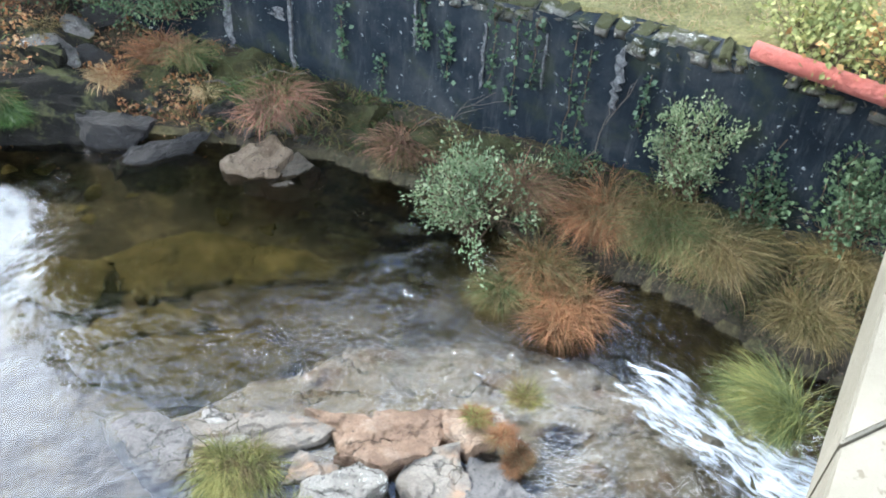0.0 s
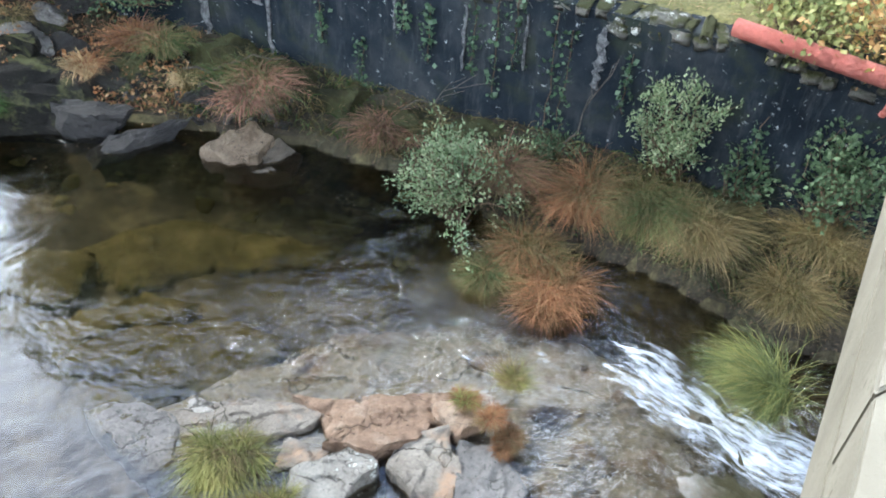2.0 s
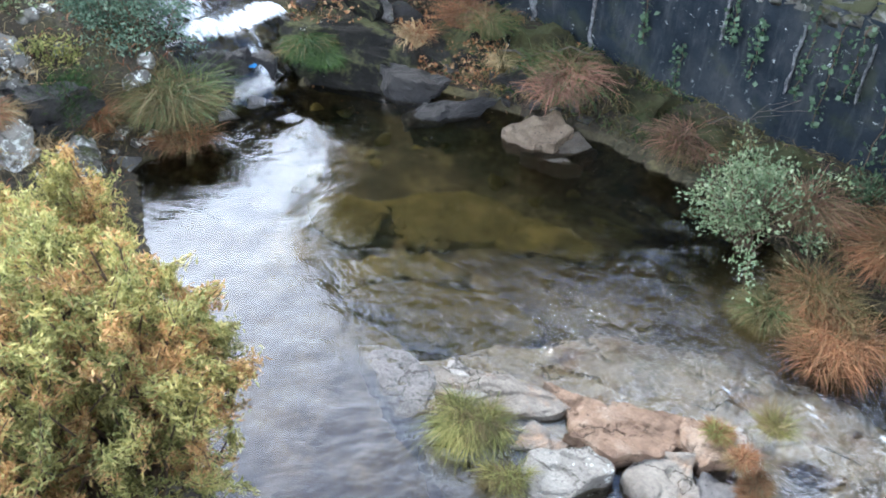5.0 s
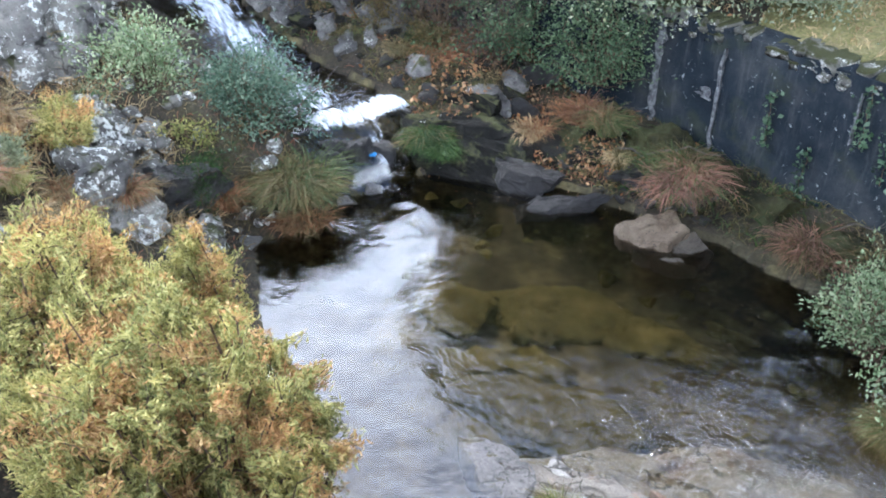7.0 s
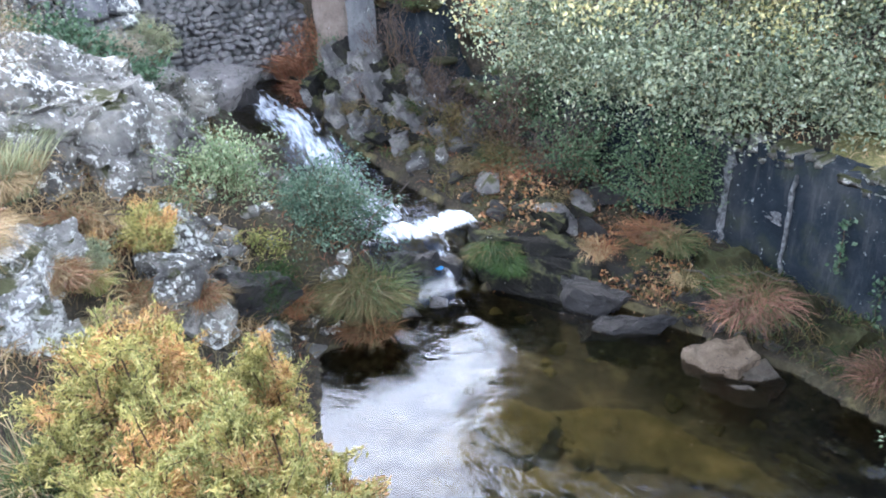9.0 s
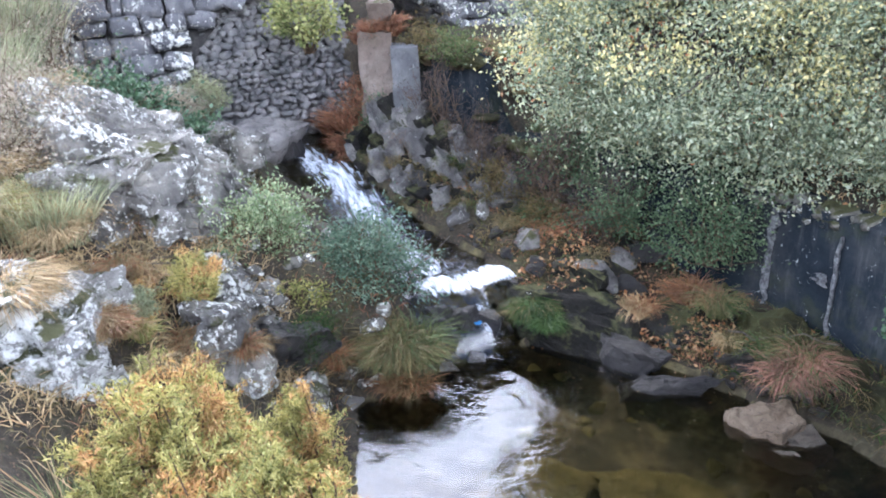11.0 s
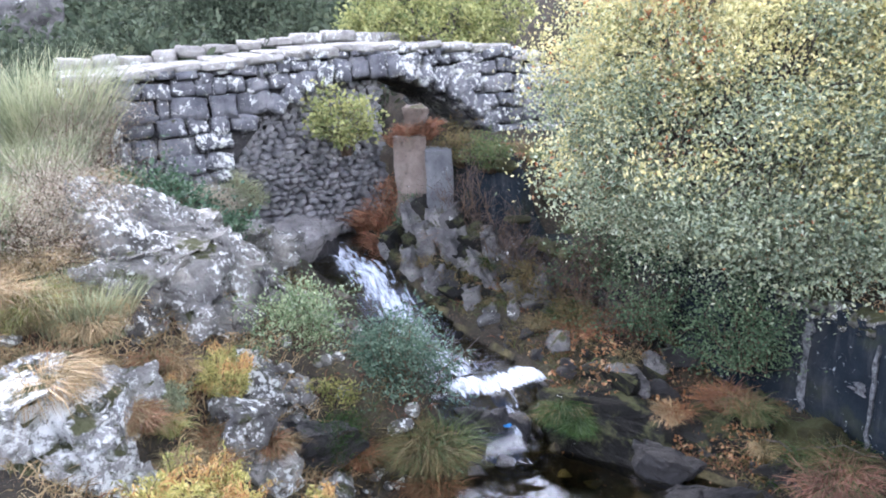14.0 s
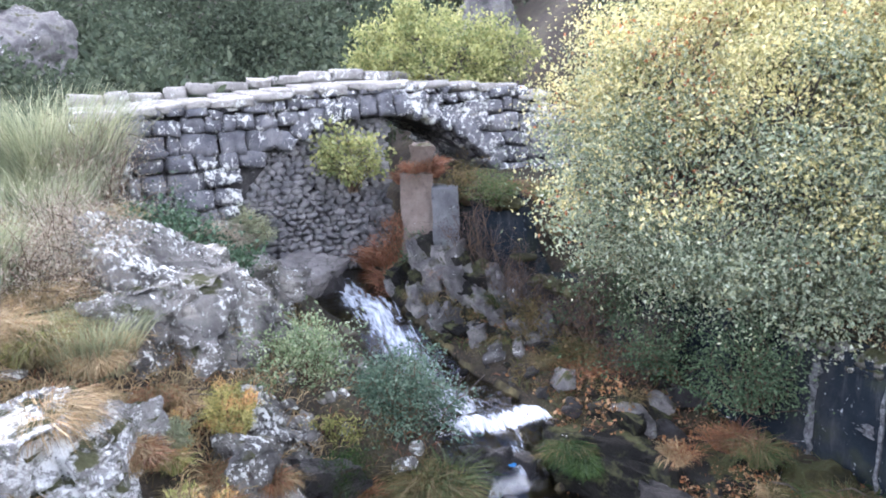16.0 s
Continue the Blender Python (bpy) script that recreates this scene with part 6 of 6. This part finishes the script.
# moss cushions and low growth on the wall's upper end
rng_m = np.random.default_rng(951)
for i in range(11):
    mx = -9.3 + 0.3 * i
    my = 10.62 - 0.06 * i + rng_m.normal() * 0.04
    rock("moss_cushion", mx, my, wall_top(mx) + 0.0, (rng_m.uniform(0.16, 0.28), rng_m.uniform(0.16, 0.24), rng_m.uniform(0.07, 0.13)), MOSS, 960 + i, rng_m.uniform(0, 90), label="ochre green moss cushion on the wall's top", category="moss", group="wall moss", cuts=3, rough=0.4)
for i in range(12):
    gx, gy = -9.4 + 0.32 * i, 11.0 + rng_m.uniform(0, 0.9)
    tussock(gx, gy, ground_z(gx, gy), 0.5, rng_m.uniform(0.3, 0.5), [OLIVE_BLADE, GREEN_BLADE, TAN_BLADE][i % 3], [RUST_BLADE, OLIVE_BLADE][i % 2], ["olive grass on the terrace under the arch", "green grass on the terrace under the arch", "tan grass on the terrace under the arch"][i % 3], 980 + i, 300, 0.35, 1.0)


tree("autumn_tree", -4.2, 11.3, 1.9, 1.7, (-0.3, -0.75, 2.3), (2.75, 1.8, 2.4), TREE_LEAF, "broad tree with yellowing leaves overhanging the wall", 101, 28, 520, 320, 0.058, 0.15, TREE_SHADED_LEAF, 0.4, 0.06)
tree("autumn_tree", -1.9, 11.6, 1.9, 1.6, (0.0, -0.6, 2.2), (1.9, 1.5, 2.2), TREE_LEAF, "leafy green and yellow tree above the wall", 102, 20, 280, 280, 0.058, 0.12, TREE_SHADED_LEAF, 0.4, 0.08)
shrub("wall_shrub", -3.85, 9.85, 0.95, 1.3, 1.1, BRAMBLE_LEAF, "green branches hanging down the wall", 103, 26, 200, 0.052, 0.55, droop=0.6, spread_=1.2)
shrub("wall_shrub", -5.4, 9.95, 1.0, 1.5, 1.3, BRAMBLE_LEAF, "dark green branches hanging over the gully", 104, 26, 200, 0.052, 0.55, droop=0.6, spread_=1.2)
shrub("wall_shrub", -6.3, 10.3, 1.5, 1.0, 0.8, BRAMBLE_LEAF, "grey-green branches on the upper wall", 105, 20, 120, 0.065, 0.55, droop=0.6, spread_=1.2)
tree("oak_tree", -13.2, 14.2, 2.6, 1.6, (0, 0, 2.6), (2.2, 1.6, 1.3), OAK_LEAF, "bright yellow-green oak behind the bridge", 106, 14, 110, 170, 0.10, 0.12)
shrub("oak_sapling", -10.75, 9.35, 3.25, 1.25, 0.95, OAK_LEAF, "yellow-green oak sapling before the arch", 107, 18, 110, 0.085, 0.6, droop=0.5, spread_=0.95, clump=0.11)


TWIG = leafy("bare dark twigs", [(0.03, 0.025, 0.024), (0.065, 0.052, 0.05), (0.11, 0.085, 0.08)], 0.1)
for x, y, z, w, h, lf, sd, lb in [(-8.1, 10.2, 1.5, 1.0, 0.9, TWIG, 161, "dark twiggy bush against the upper wall"), (-7.4, 10.1, 1.2, 0.9, 0.7, TWIG, 162, "bare brown twigs against the wall"), (-7.2, 9.7, 1.1, 0.8, 0.6, OLIVE_BLADE, 163, "olive scrub in the gully"), (-6.3, 9.6, 0.9, 0.7, 0.45, OLIVE_BLADE, 164, "olive brown scrub in the gully"), (-6.8, 10.0, 1.1, 0.9, 0.8, TWIG, 165, "dark bare bush under the tree"), (-8.6, 10.1, 1.6, 1.0, 1.6, TWIG, 168, "tall bare twigs against the upper wall"), (-7.7, 10.0, 1.3, 1.1, 1.0, TWIG, 169, "tangle of bare twigs before the wall"), (-6.3, 9.9, 1.1, 1.0, 1.3, TWIG, 170, "dark bare bush beside the wall"), (-5.4, 9.7, 0.9, 0.9, 1.0, TWIG, 171, "dark twigs under the tree"), (-9.8, 9.85, 1.5, 0.7, 0.9, BRAMBLE_LEAF, 172, "dark green growth at the piers' foot"), (-9.3, 9.8, 1.3, 0.6, 0.6, OLIVE_BLADE, 173, "olive scrub before the concrete pier"), (-10.3, 9.95, 1.9, 0.7, 0.8, FERN, 174, "rust scrub against the brown pier"), (-9.2, 10.55, 3.0, 0.9, 0.5, OLIVE_BLADE, 175, "mossy growth on the wall's end"), (-8.5, 10.5, 3.0, 0.9, 0.45, GREEN_BLADE, 176, "green growth on the wall's top"), (-9.9, 9.5, 1.3, 0.7, 0.5, FERN, 166, "rust brown scrub below the pier"), (-8.2, 9.45, 1.0, 0.8, 0.4, OLIVE_BLADE, 167, "olive brown scrub on the cliff's foot")]:
    shrub("scrub_bush", x, y, z, w, h, lf, lb, sd, 20, 120, 0.055, 0.16 if lf is TWIG else 0.4, "bush")


# ---- far slope ----
def scrub(seed, n, box, size, leaf, name, label):
    """Far bushes of one kind, as one mass of leaf clumps."""
    rng = np.random.default_rng(seed)
    vs, fs = [], []
    for i in range(n):
        x, y = rng.uniform(box[0], box[1]), rng.uniform(box[2], box[3])
        s = size * rng.uniform(0.6, 1.4)
        z = ground_z(x, y)
        m = 900
        d = unit(rng.normal(size=(m, 3)))
        p = np.array([x, y, z + s * 0.45]) + d * s * np.array([0.8, 0.8, 0.7]) * rng.uniform(0.5, 1.0, (m, 1)) + rng.normal(size=(m, 3)) * 0.12 * s
        v, f = leaves(p, rng, 0.10 * s, 0.6)
        k = len(vs)
        vs += v
        fs += [[a + k for a in q] for q in f]
    ob = mesh_ob(name, vs, fs, leaf)
    return tagged(ob, label, "scrub", kind="stuff")


scrub(111, 90, (-34, -15, 9, 26), 1.9, FAR_LEAF, "far_scrub", "dark grey-green scrub on the slope behind the bridge")
scrub(115, 70, (-60, -32, 4, 50), 3.4, FAR_LEAF, "far_scrub", "dark woods high on the far slope")
scrub(112, 40, (-11, -6, 17, 26), 1.6, FAR_LEAF, "far_scrub", "grey-green scrub above the tree")
scrub(113, 50, (-26, -15, 2, 9), 1.3, FAR_LEAF, "bank_scrub", "pale green broom scrub on the upper bank")
scrub(114, 45, (-5, 14, 13, 24), 1.8, TREE_SHADED_LEAF, "terrace_scrub", "green scrub behind the terrace")
for x, y, z, s, sd in [(-13.0, 17.8, 4.6, (1.3, 1.0, 1.5), 121), (-14.6, 18.6, 5.4, (1.6, 1.2, 1.8), 122), (-22.5, 9.2, 5.6, (2.4, 1.6, 1.6), 123), (-11.8, 18.5, 4.2, (1.2, 1.0, 1.2), 124)]:
    rock("crag", x, y, z, s, CLIFF, sd, sd * 7, label="grey granite crag on the far slope", group="crags", sub=5, square=3)


def turf():
    """Short grass over the terrace and the upper bank."""
    rng = np.random.default_rng(131)
    n = 5200
    x = np.r_[rng.uniform(-3.4, 5.5, n), rng.uniform(-14, -7.5, n)]
    y = np.r_[rng.uniform(7.5, 13, n), rng.uniform(2.0, 6.8, n)]
    dw, sw = away(x, y, WALL_LINE)
    dl, sl = away(x, y, LEFT_SHORE)
    ok = np.where(np.arange(2 * n) < n, (sw < 0) & (dw > 0.5), (sl > 0) & (dl > 0.9))
    x, y = x[ok], y[ok]
    z = land(x, y)
    v, f = blades(rng, len(x), 0.01, 0.2, (0.2, 1.2), 0.006, 0.9)
    v = np.array(v).reshape(-1, 7, 3) + np.stack([x, y, z - 0.02], 1)[:, None, :]
    ob = mesh_ob("grass", v.reshape(-1, 3), f, STRAW)
    tagged(ob, "dry pale grass on the terrace and bank", "grass", kind="stuff")


turf()


def undergrowth(seed, n, xs, ys, length, leaf, name, label):
    """Low plants over the rough ground outside the stream."""
    rng = np.random.default_rng(seed)
    x, y = rng.uniform(*xs, n), rng.uniform(*ys, n)
    keep = np.array([noise.noise(Vector((a * 1.6, b * 1.6, seed))) > -0.05 for a, b in zip(x, y)])
    dl, sl = away(x, y, LEFT_SHORE)
    dr, sr = away(x, y, RIGHT_SHORE)
    dw, sw = away(x, y, WALL_LINE)
    keep &= ((sl > 0) & (dl > 0.15)) | ((sr < 0) & (dr > 0.08) & (sw >= 0))
    x, y = x[keep], y[keep]
    v, f = blades(rng, len(x), 0.02, length, (0.2, 1.5), 0.006, 1.0)
    v = np.array(v).reshape(-1, 7, 3) + np.stack([x, y, land(x, y)], 1)[:, None, :]
    tagged(mesh_ob(name, v.reshape(-1, 3), f, leaf), label, "undergrowth", kind="stuff")


undergrowth(171, 9000, (-9.6, -2.5), (8.3, 10.5), 0.22, OLIVE_BLADE, "undergrowth", "olive brown low growth in the gully")
undergrowth(172, 5000, (-9.6, -2.5), (8.3, 10.5), 0.2, FERN, "undergrowth", "rust brown low growth in the gully")
undergrowth(177, 9000, (-3.2, 4.8), (6.0, 9.6), 0.3, OLIVE_BLADE, "undergrowth", "olive brown growth under the wall")
undergrowth(178, 5000, (-3.2, 4.8), (6.0, 9.6), 0.3, DARK_BLADE, "undergrowth", "dark green growth under the wall")
undergrowth(173, 9000, (-9.6, 4.5), (6.0, 10.5), 0.2, GREEN_BLADE, "undergrowth", "green low growth under the wall")
undergrowth(179, 9000, (-12, -6.6), (2.0, 5.6), 0.34, STRAW, "undergrowth", "pale straw between the bank's rocks")
undergrowth(174, 9000, (-12, -5.5), (2.0, 7.4), 0.24, TAN_BLADE, "undergrowth", "tan low growth between the bank's rocks")
undergrowth(175, 6000, (-12, -5.5), (2.0, 7.4), 0.22, OLIVE_BLADE, "undergrowth", "olive low growth between the bank's rocks")
undergrowth(176, 3000, (-12, -5.5), (2.0, 7.4), 0.22, FERN, "undergrowth", "rust low growth between the bank's rocks")


def litter():
    """Dead leaves on the shelf and banks, and afloat on the pool."""
    rng = np.random.default_rng(132)
    n = 1500
    x, y = rng.normal(-4.6, 0.9, n), rng.normal(9.1, 0.45, n)
    z = land(x, y) + 0.05
    hill = np.exp(-((x + 4.95) / 0.7) ** 2 - ((y - 8.85) / 0.5) ** 2) * 0.18
    p = np.stack([x, y, z + hill + 0.03], 1)
    v, f = leaves(p, rng, 0.06, 0.7)
    tagged(mesh_ob("leaf_litter", v, f, DEAD_LEAF), "brown fallen leaves on the rock shelf", "leaf litter", kind="stuff")
    n = 110
    x, y = rng.uniform(-5, 0, n), rng.uniform(5.8, 8.3, n)
    a = rng.uniform(0, 6.28, n)
    s = rng.uniform(0.004, 0.011, n)
    c, d = np.stack([np.cos(a) * s, np.sin(a) * s, 0 * s], 1), np.stack([-np.sin(a) * s, np.cos(a) * s, 0 * s], 1) * 0.7
    p = np.stack([x, y, 0 * x + 0.018], 1)
    v, f = quads(p - c, p + d, p + c, p - d)
    tagged(mesh_ob("floating_leaves", v, f, STRAW), "small pale leaves afloat on the pool", "floating leaves", kind="stuff")


litter()


def ivy(x, z0, z1, seed, n=60):
    px, py, face, along = on_wall(x)
    rng = np.random.default_rng(seed)
    k = rng.uniform(0, 1, (n, 1))
    p = np.array((px, py, 0)) + np.array(face) * rng.uniform(0.05, 0.12, (n, 1)) + np.array(along) * rng.normal(size=(n, 1)) * 0.05 + np.array((0, 0, 1)) * (z0 + (z1 - z0) * k)
    ob = base("ivy", px + face.x * 0.05, py + face.y * 0.05, z0)
    ob.matrix_basis = Matrix.Identity(4)
    v, f = leaves(p, rng, 0.06, 0.85)
    mesh_ob("foliage", v, f, IVY_LEAF, ob)
    v, f = tubes([[(px + face.x * 0.05 + rng.normal() * 0.015, py + face.y * 0.05, z0 + (z1 - z0) * i / 8, 0.006) for i in range(9)]])
    mesh_ob("vine", v, f, STEM, ob)
    tagged(ob, "thin trail of green ivy on the dark wall", "ivy", "ivy trails")


for x, a, b, s in [(0.55, 0.7, 1.9, 141), (1.15, 0.4, 1.85, 142), (-0.2, 0.9, 1.6, 143), (3.2, 0.3, 1.3, 144), (-1.0, 0.3, 1.0, 145), (0.3, 0.9, 1.9, 146), (0.75, 1.1, 1.9, 147), (1.3, 0.6, 1.7, 148), (-0.5, 1.2, 1.9, 149), (1.9, 0.9, 1.6, 150), (-1.5, 0.8, 1.5, 151)]:
    ivy(x, a, b, s)


shrub("vine", 3.3, 7.55, 1.95, 1.5, 0.45, OAK_LEAF, "yellowing vine leaves round the pipe", 181, 20, 90, 0.07, 0.8)
shrub("vine", 4.2, 7.1, 1.95, 1.4, 0.5, GORSE_RUST, "orange vine leaves behind the pipe", 182, 12, 60, 0.07, 0.8)

def dead_branch(a, b, r, label, seed):
    rng = np.random.default_rng(seed)
    main = wander(rng, a, b, r, r * 0.4, 7, 0.03)
    lines = [main]
    for k in (3, 4, 5):
        q = np.array(main[k][:3])
        lines.append(wander(rng, q, q + (np.array(b) - np.array(a)) * 0.2 + rng.normal(size=3) * 0.12, r * 0.5, r * 0.2, 3))
    ob = base("dead_branch", *a)
    ob.matrix_basis = Matrix.Identity(4)
    v, f = tubes(lines)
    mesh_ob("wood", v, f, BARK, ob)
    tagged(ob, label, "branch")


dead_branch((1.3, 7.75, 0.35), (1.75, 7.72, 1.55), 0.012, "thin bare stick leaning on the wall", 491)
dead_branch((-0.6, 8.5, 0.3), (0.35, 8.35, 0.95), 0.01, "thin dead branch against the wall", 492)
dead_branch((-3.2, 8.9, 0.5), (-1.9, 8.85, 0.75), 0.014, "bare branch lying under the wall", 493)
dead_branch((-7.3, 7.2, 0.6), (-6.7, 7.9, 1.3), 0.012, "bare twig over the cascade", 494)
dead_branch((-8.4, 3.7, 2.0), (-7.6, 4.6, 1.9), 0.012, "bare branch across the rocks", 495)

SCRAP = leafy("faded blue plastic", [(0.03, 0.14, 0.35), (0.05, 0.2, 0.42)], 0.1)
bm = bmesh.new()
bmesh.ops.create_grid(bm, x_segments=6, y_segments=6, size=0.035)
for v in bm.verts:
    v.co += noise.noise_vector(v.co * 30) * 0.03
scrap = base("plastic_scrap", -5.98, 7.55, 0.34)
sheet = part("sheet", bm, SCRAP, scrap)
tagged(scrap, "crumpled scrap of blue plastic on the cascade rocks", "litter")

# ---- wall pillars by the bridge ----
CONCRETE = stone("rough grey concrete", (0.10, 0.105, 0.11), (0.17, 0.173, 0.178), (0.25, 0.25, 0.25), lichen=0.2, grain=50, big=3)
BROWN_PIER = stone("brown stained masonry", (0.10, 0.08, 0.065), (0.18, 0.145, 0.12), (0.27, 0.23, 0.2), lichen=0.25, moss=0.5, big=2)


def pier(x, y, z0, z1, w, d, turn, material, label, seed, rag=0.22):
    bm = bmesh.new()
    bmesh.ops.create_cube(bm, size=1.0)
    bmesh.ops.subdivide_edges(bm, edges=bm.edges[:], cuts=9, use_grid_fill=True)
    for v in bm.verts:
        q = Vector((v.co.x * 2, v.co.y * 2, v.co.z * 5 + seed))
        v.co.x *= w * (1 + rag * noise.noise(q))
        v.co.y *= d * (1 + rag * noise.noise(q + Vector((5, 0, 0))))
        v.co.z = z0 + (v.co.z + 0.5) * (z1 - z0)
        v.co += noise.noise_vector(v.co * 4) * 0.16 * rag
    ob = base("pier", x, y, 0, turn)
    part("shaft", bm, material, ob)
    return tagged(ob, label, "pier")


pier(-9.42, 10.25, 1.0, 3.28, 0.46, 0.5, 42, CONCRETE, "upright grey concrete pier at the wall's end", 3, 0.09)
pier(-9.98, 10.15, 1.0, 3.5, 0.56, 0.6, 42, BROWN_PIER, "brown stained masonry pier beside the concrete one", 4, 0.2)
block_rock("masonry_block", -9.95, 10.25, 3.75, (0.2, 0.2, 0.22), BROWN_PIER, 5, 42, label="broken brown masonry on the brown pier", category="masonry")

# ---- the modern crossing that the view is from ----


def coping_material():
    m, nodes, links, b = shader("cream cast concrete", 0.9)
    vec, _ = place(nodes, links)
    col = ramp(nodes, links, fuzz(nodes, links, vec, 3, 8, 0.6), [(0.3, (0.095, 0.083, 0.058)), (0.5, (0.128, 0.113, 0.082)), (0.7, (0.16, 0.143, 0.107))])
    pits = band(nodes, links, fuzz(nodes, links, vec, 48, 3, 0.6), 0.63, 0.68)
    col = blend(nodes, links, times_(nodes, links, pits, 0.85), col, (0.08, 0.066, 0.042))
    links.new(col, b.inputs["Base Color"])
    bump(nodes, links, b, fuzz(nodes, links, vec, 60, 6, 0.7), 0.5, 0.01)
    return m


CREAM = coping_material()
CO, CU, CR = Vector((0.293, 0.345, 0)), Vector((0.480, 0.877, 0)), Vector((0.877, -0.480, 0))


def prism(name, s0, s1, r0, r1, z0, z1, material, parent, skew=0.0, bevel=0.012):
    bm = bmesh.new()
    v = []
    for z in (z0, z1):
        for s, r in ((s0, r0), (s1, r0), (s1, r1), (s0, r1)):
            p = CO + CU * (s + skew * (r - r0)) + CR * r
            v.append(bm.verts.new((p.x, p.y, z)))
    for f in ((3, 2, 1, 0), (4, 5, 6, 7), (0, 1, 5, 4), (1, 2, 6, 5), (2, 3, 7, 6), (3, 0, 4, 7)):
        bm.faces.new([v[i] for i in f])
    bmesh.ops.recalc_face_normals(bm, faces=bm.faces[:])
    bmesh.ops.bevel(bm, geom=bm.edges[:], offset=bevel, segments=2, affect="EDGES")
    return part(name, bm, material, parent)


crossing = base("footbridge", 0, 0, 0)
prism("deck", -3.2, 9.5, 0.15, 3.2, 3.55, 3.85, CREAM, crossing)
prism("parapet_wall", -3.2, 9.5, 0.17, 0.42, 3.85, 4.73, CREAM, crossing)
for a, b in [(-3.2, -1.36), (-1.354, 0.197), (0.203, 2.4), (2.406, 5.5), (5.506, 9.5)]:
    prism("coping", a, b, 0.0, 0.6, 4.73, 4.85, CREAM, crossing, 1.6, 0.003)
tagged(crossing, "cream concrete footbridge with a pitted parapet coping", "footbridge")
near_abutment = base("abutment", 0, 0, 0)
prism("block", -3.2, -0.9, 0.5, 3.1, 0.2, 3.545, CONCRETE, near_abutment)
tagged(near_abutment, "grey concrete abutment under the footbridge's near end", "abutment")
abutment = base("abutment", 0, 0, 0)
prism("block", 7.7, 9.7, 0.3, 3.2, -0.4, 3.545, CONCRETE, abutment)
tagged(abutment, "grey concrete abutment beside the wall", "abutment")

PIPE_RED = stone("faded red pipe paint", (0.33, 0.085, 0.065), (0.42, 0.12, 0.09), (0.50, 0.18, 0.14), lichen=0.0, rough=0.5, grain=30, big=2)
pipe = base("pipe", 2.62, 7.42, 2.2)
pipe.matrix_basis = Matrix.Identity(4)
v, f = tubes([[(2.7 + 0.79 * k, 7.38 - 0.62 * k, 2.12, 0.09) for k in np.linspace(0, 7, 15)]], 20)
mesh_ob("pipe_run", v, f, PIPE_RED, pipe, True)
for k in (1.5, 3.6, 5.6):
    cx, cy = 2.7 + 0.79 * k, 7.38 - 0.62 * k
    v, f = tubes([[(cx + 0.79 * d, cy - 0.62 * d, 2.12, 0.105) for d in (-0.025, 0.025)]], 20)
    mesh_ob("collar", v, f, PIPE_RED, pipe)
    v, f = tubes([[(cx - 0.08, cy - 0.10, 1.86, 0.018), (cx - 0.02, cy + 0.0, 2.12, 0.02), (cx + 0.09, cy + 0.12, 2.36, 0.018)]], 6)
    clamp = mesh_ob("clamp", v, f, PIPE_RED, pipe)
    for bx, by, bz in ((cx - 0.08, cy - 0.10, 1.86), (cx + 0.09, cy + 0.12, 2.36)):
        v, f = tubes([[(bx, by, bz - 0.02, 0.03), (bx, by, bz + 0.02, 0.03)]], 6)
        mesh_ob("bolt", v, f, PIPE_RED, clamp)
tagged(pipe, "faded red water pipe with clamps above the wall", "pipe")

# ---- laid stones ----
wall_top_stones()
bridge_face()
barrel_stones()
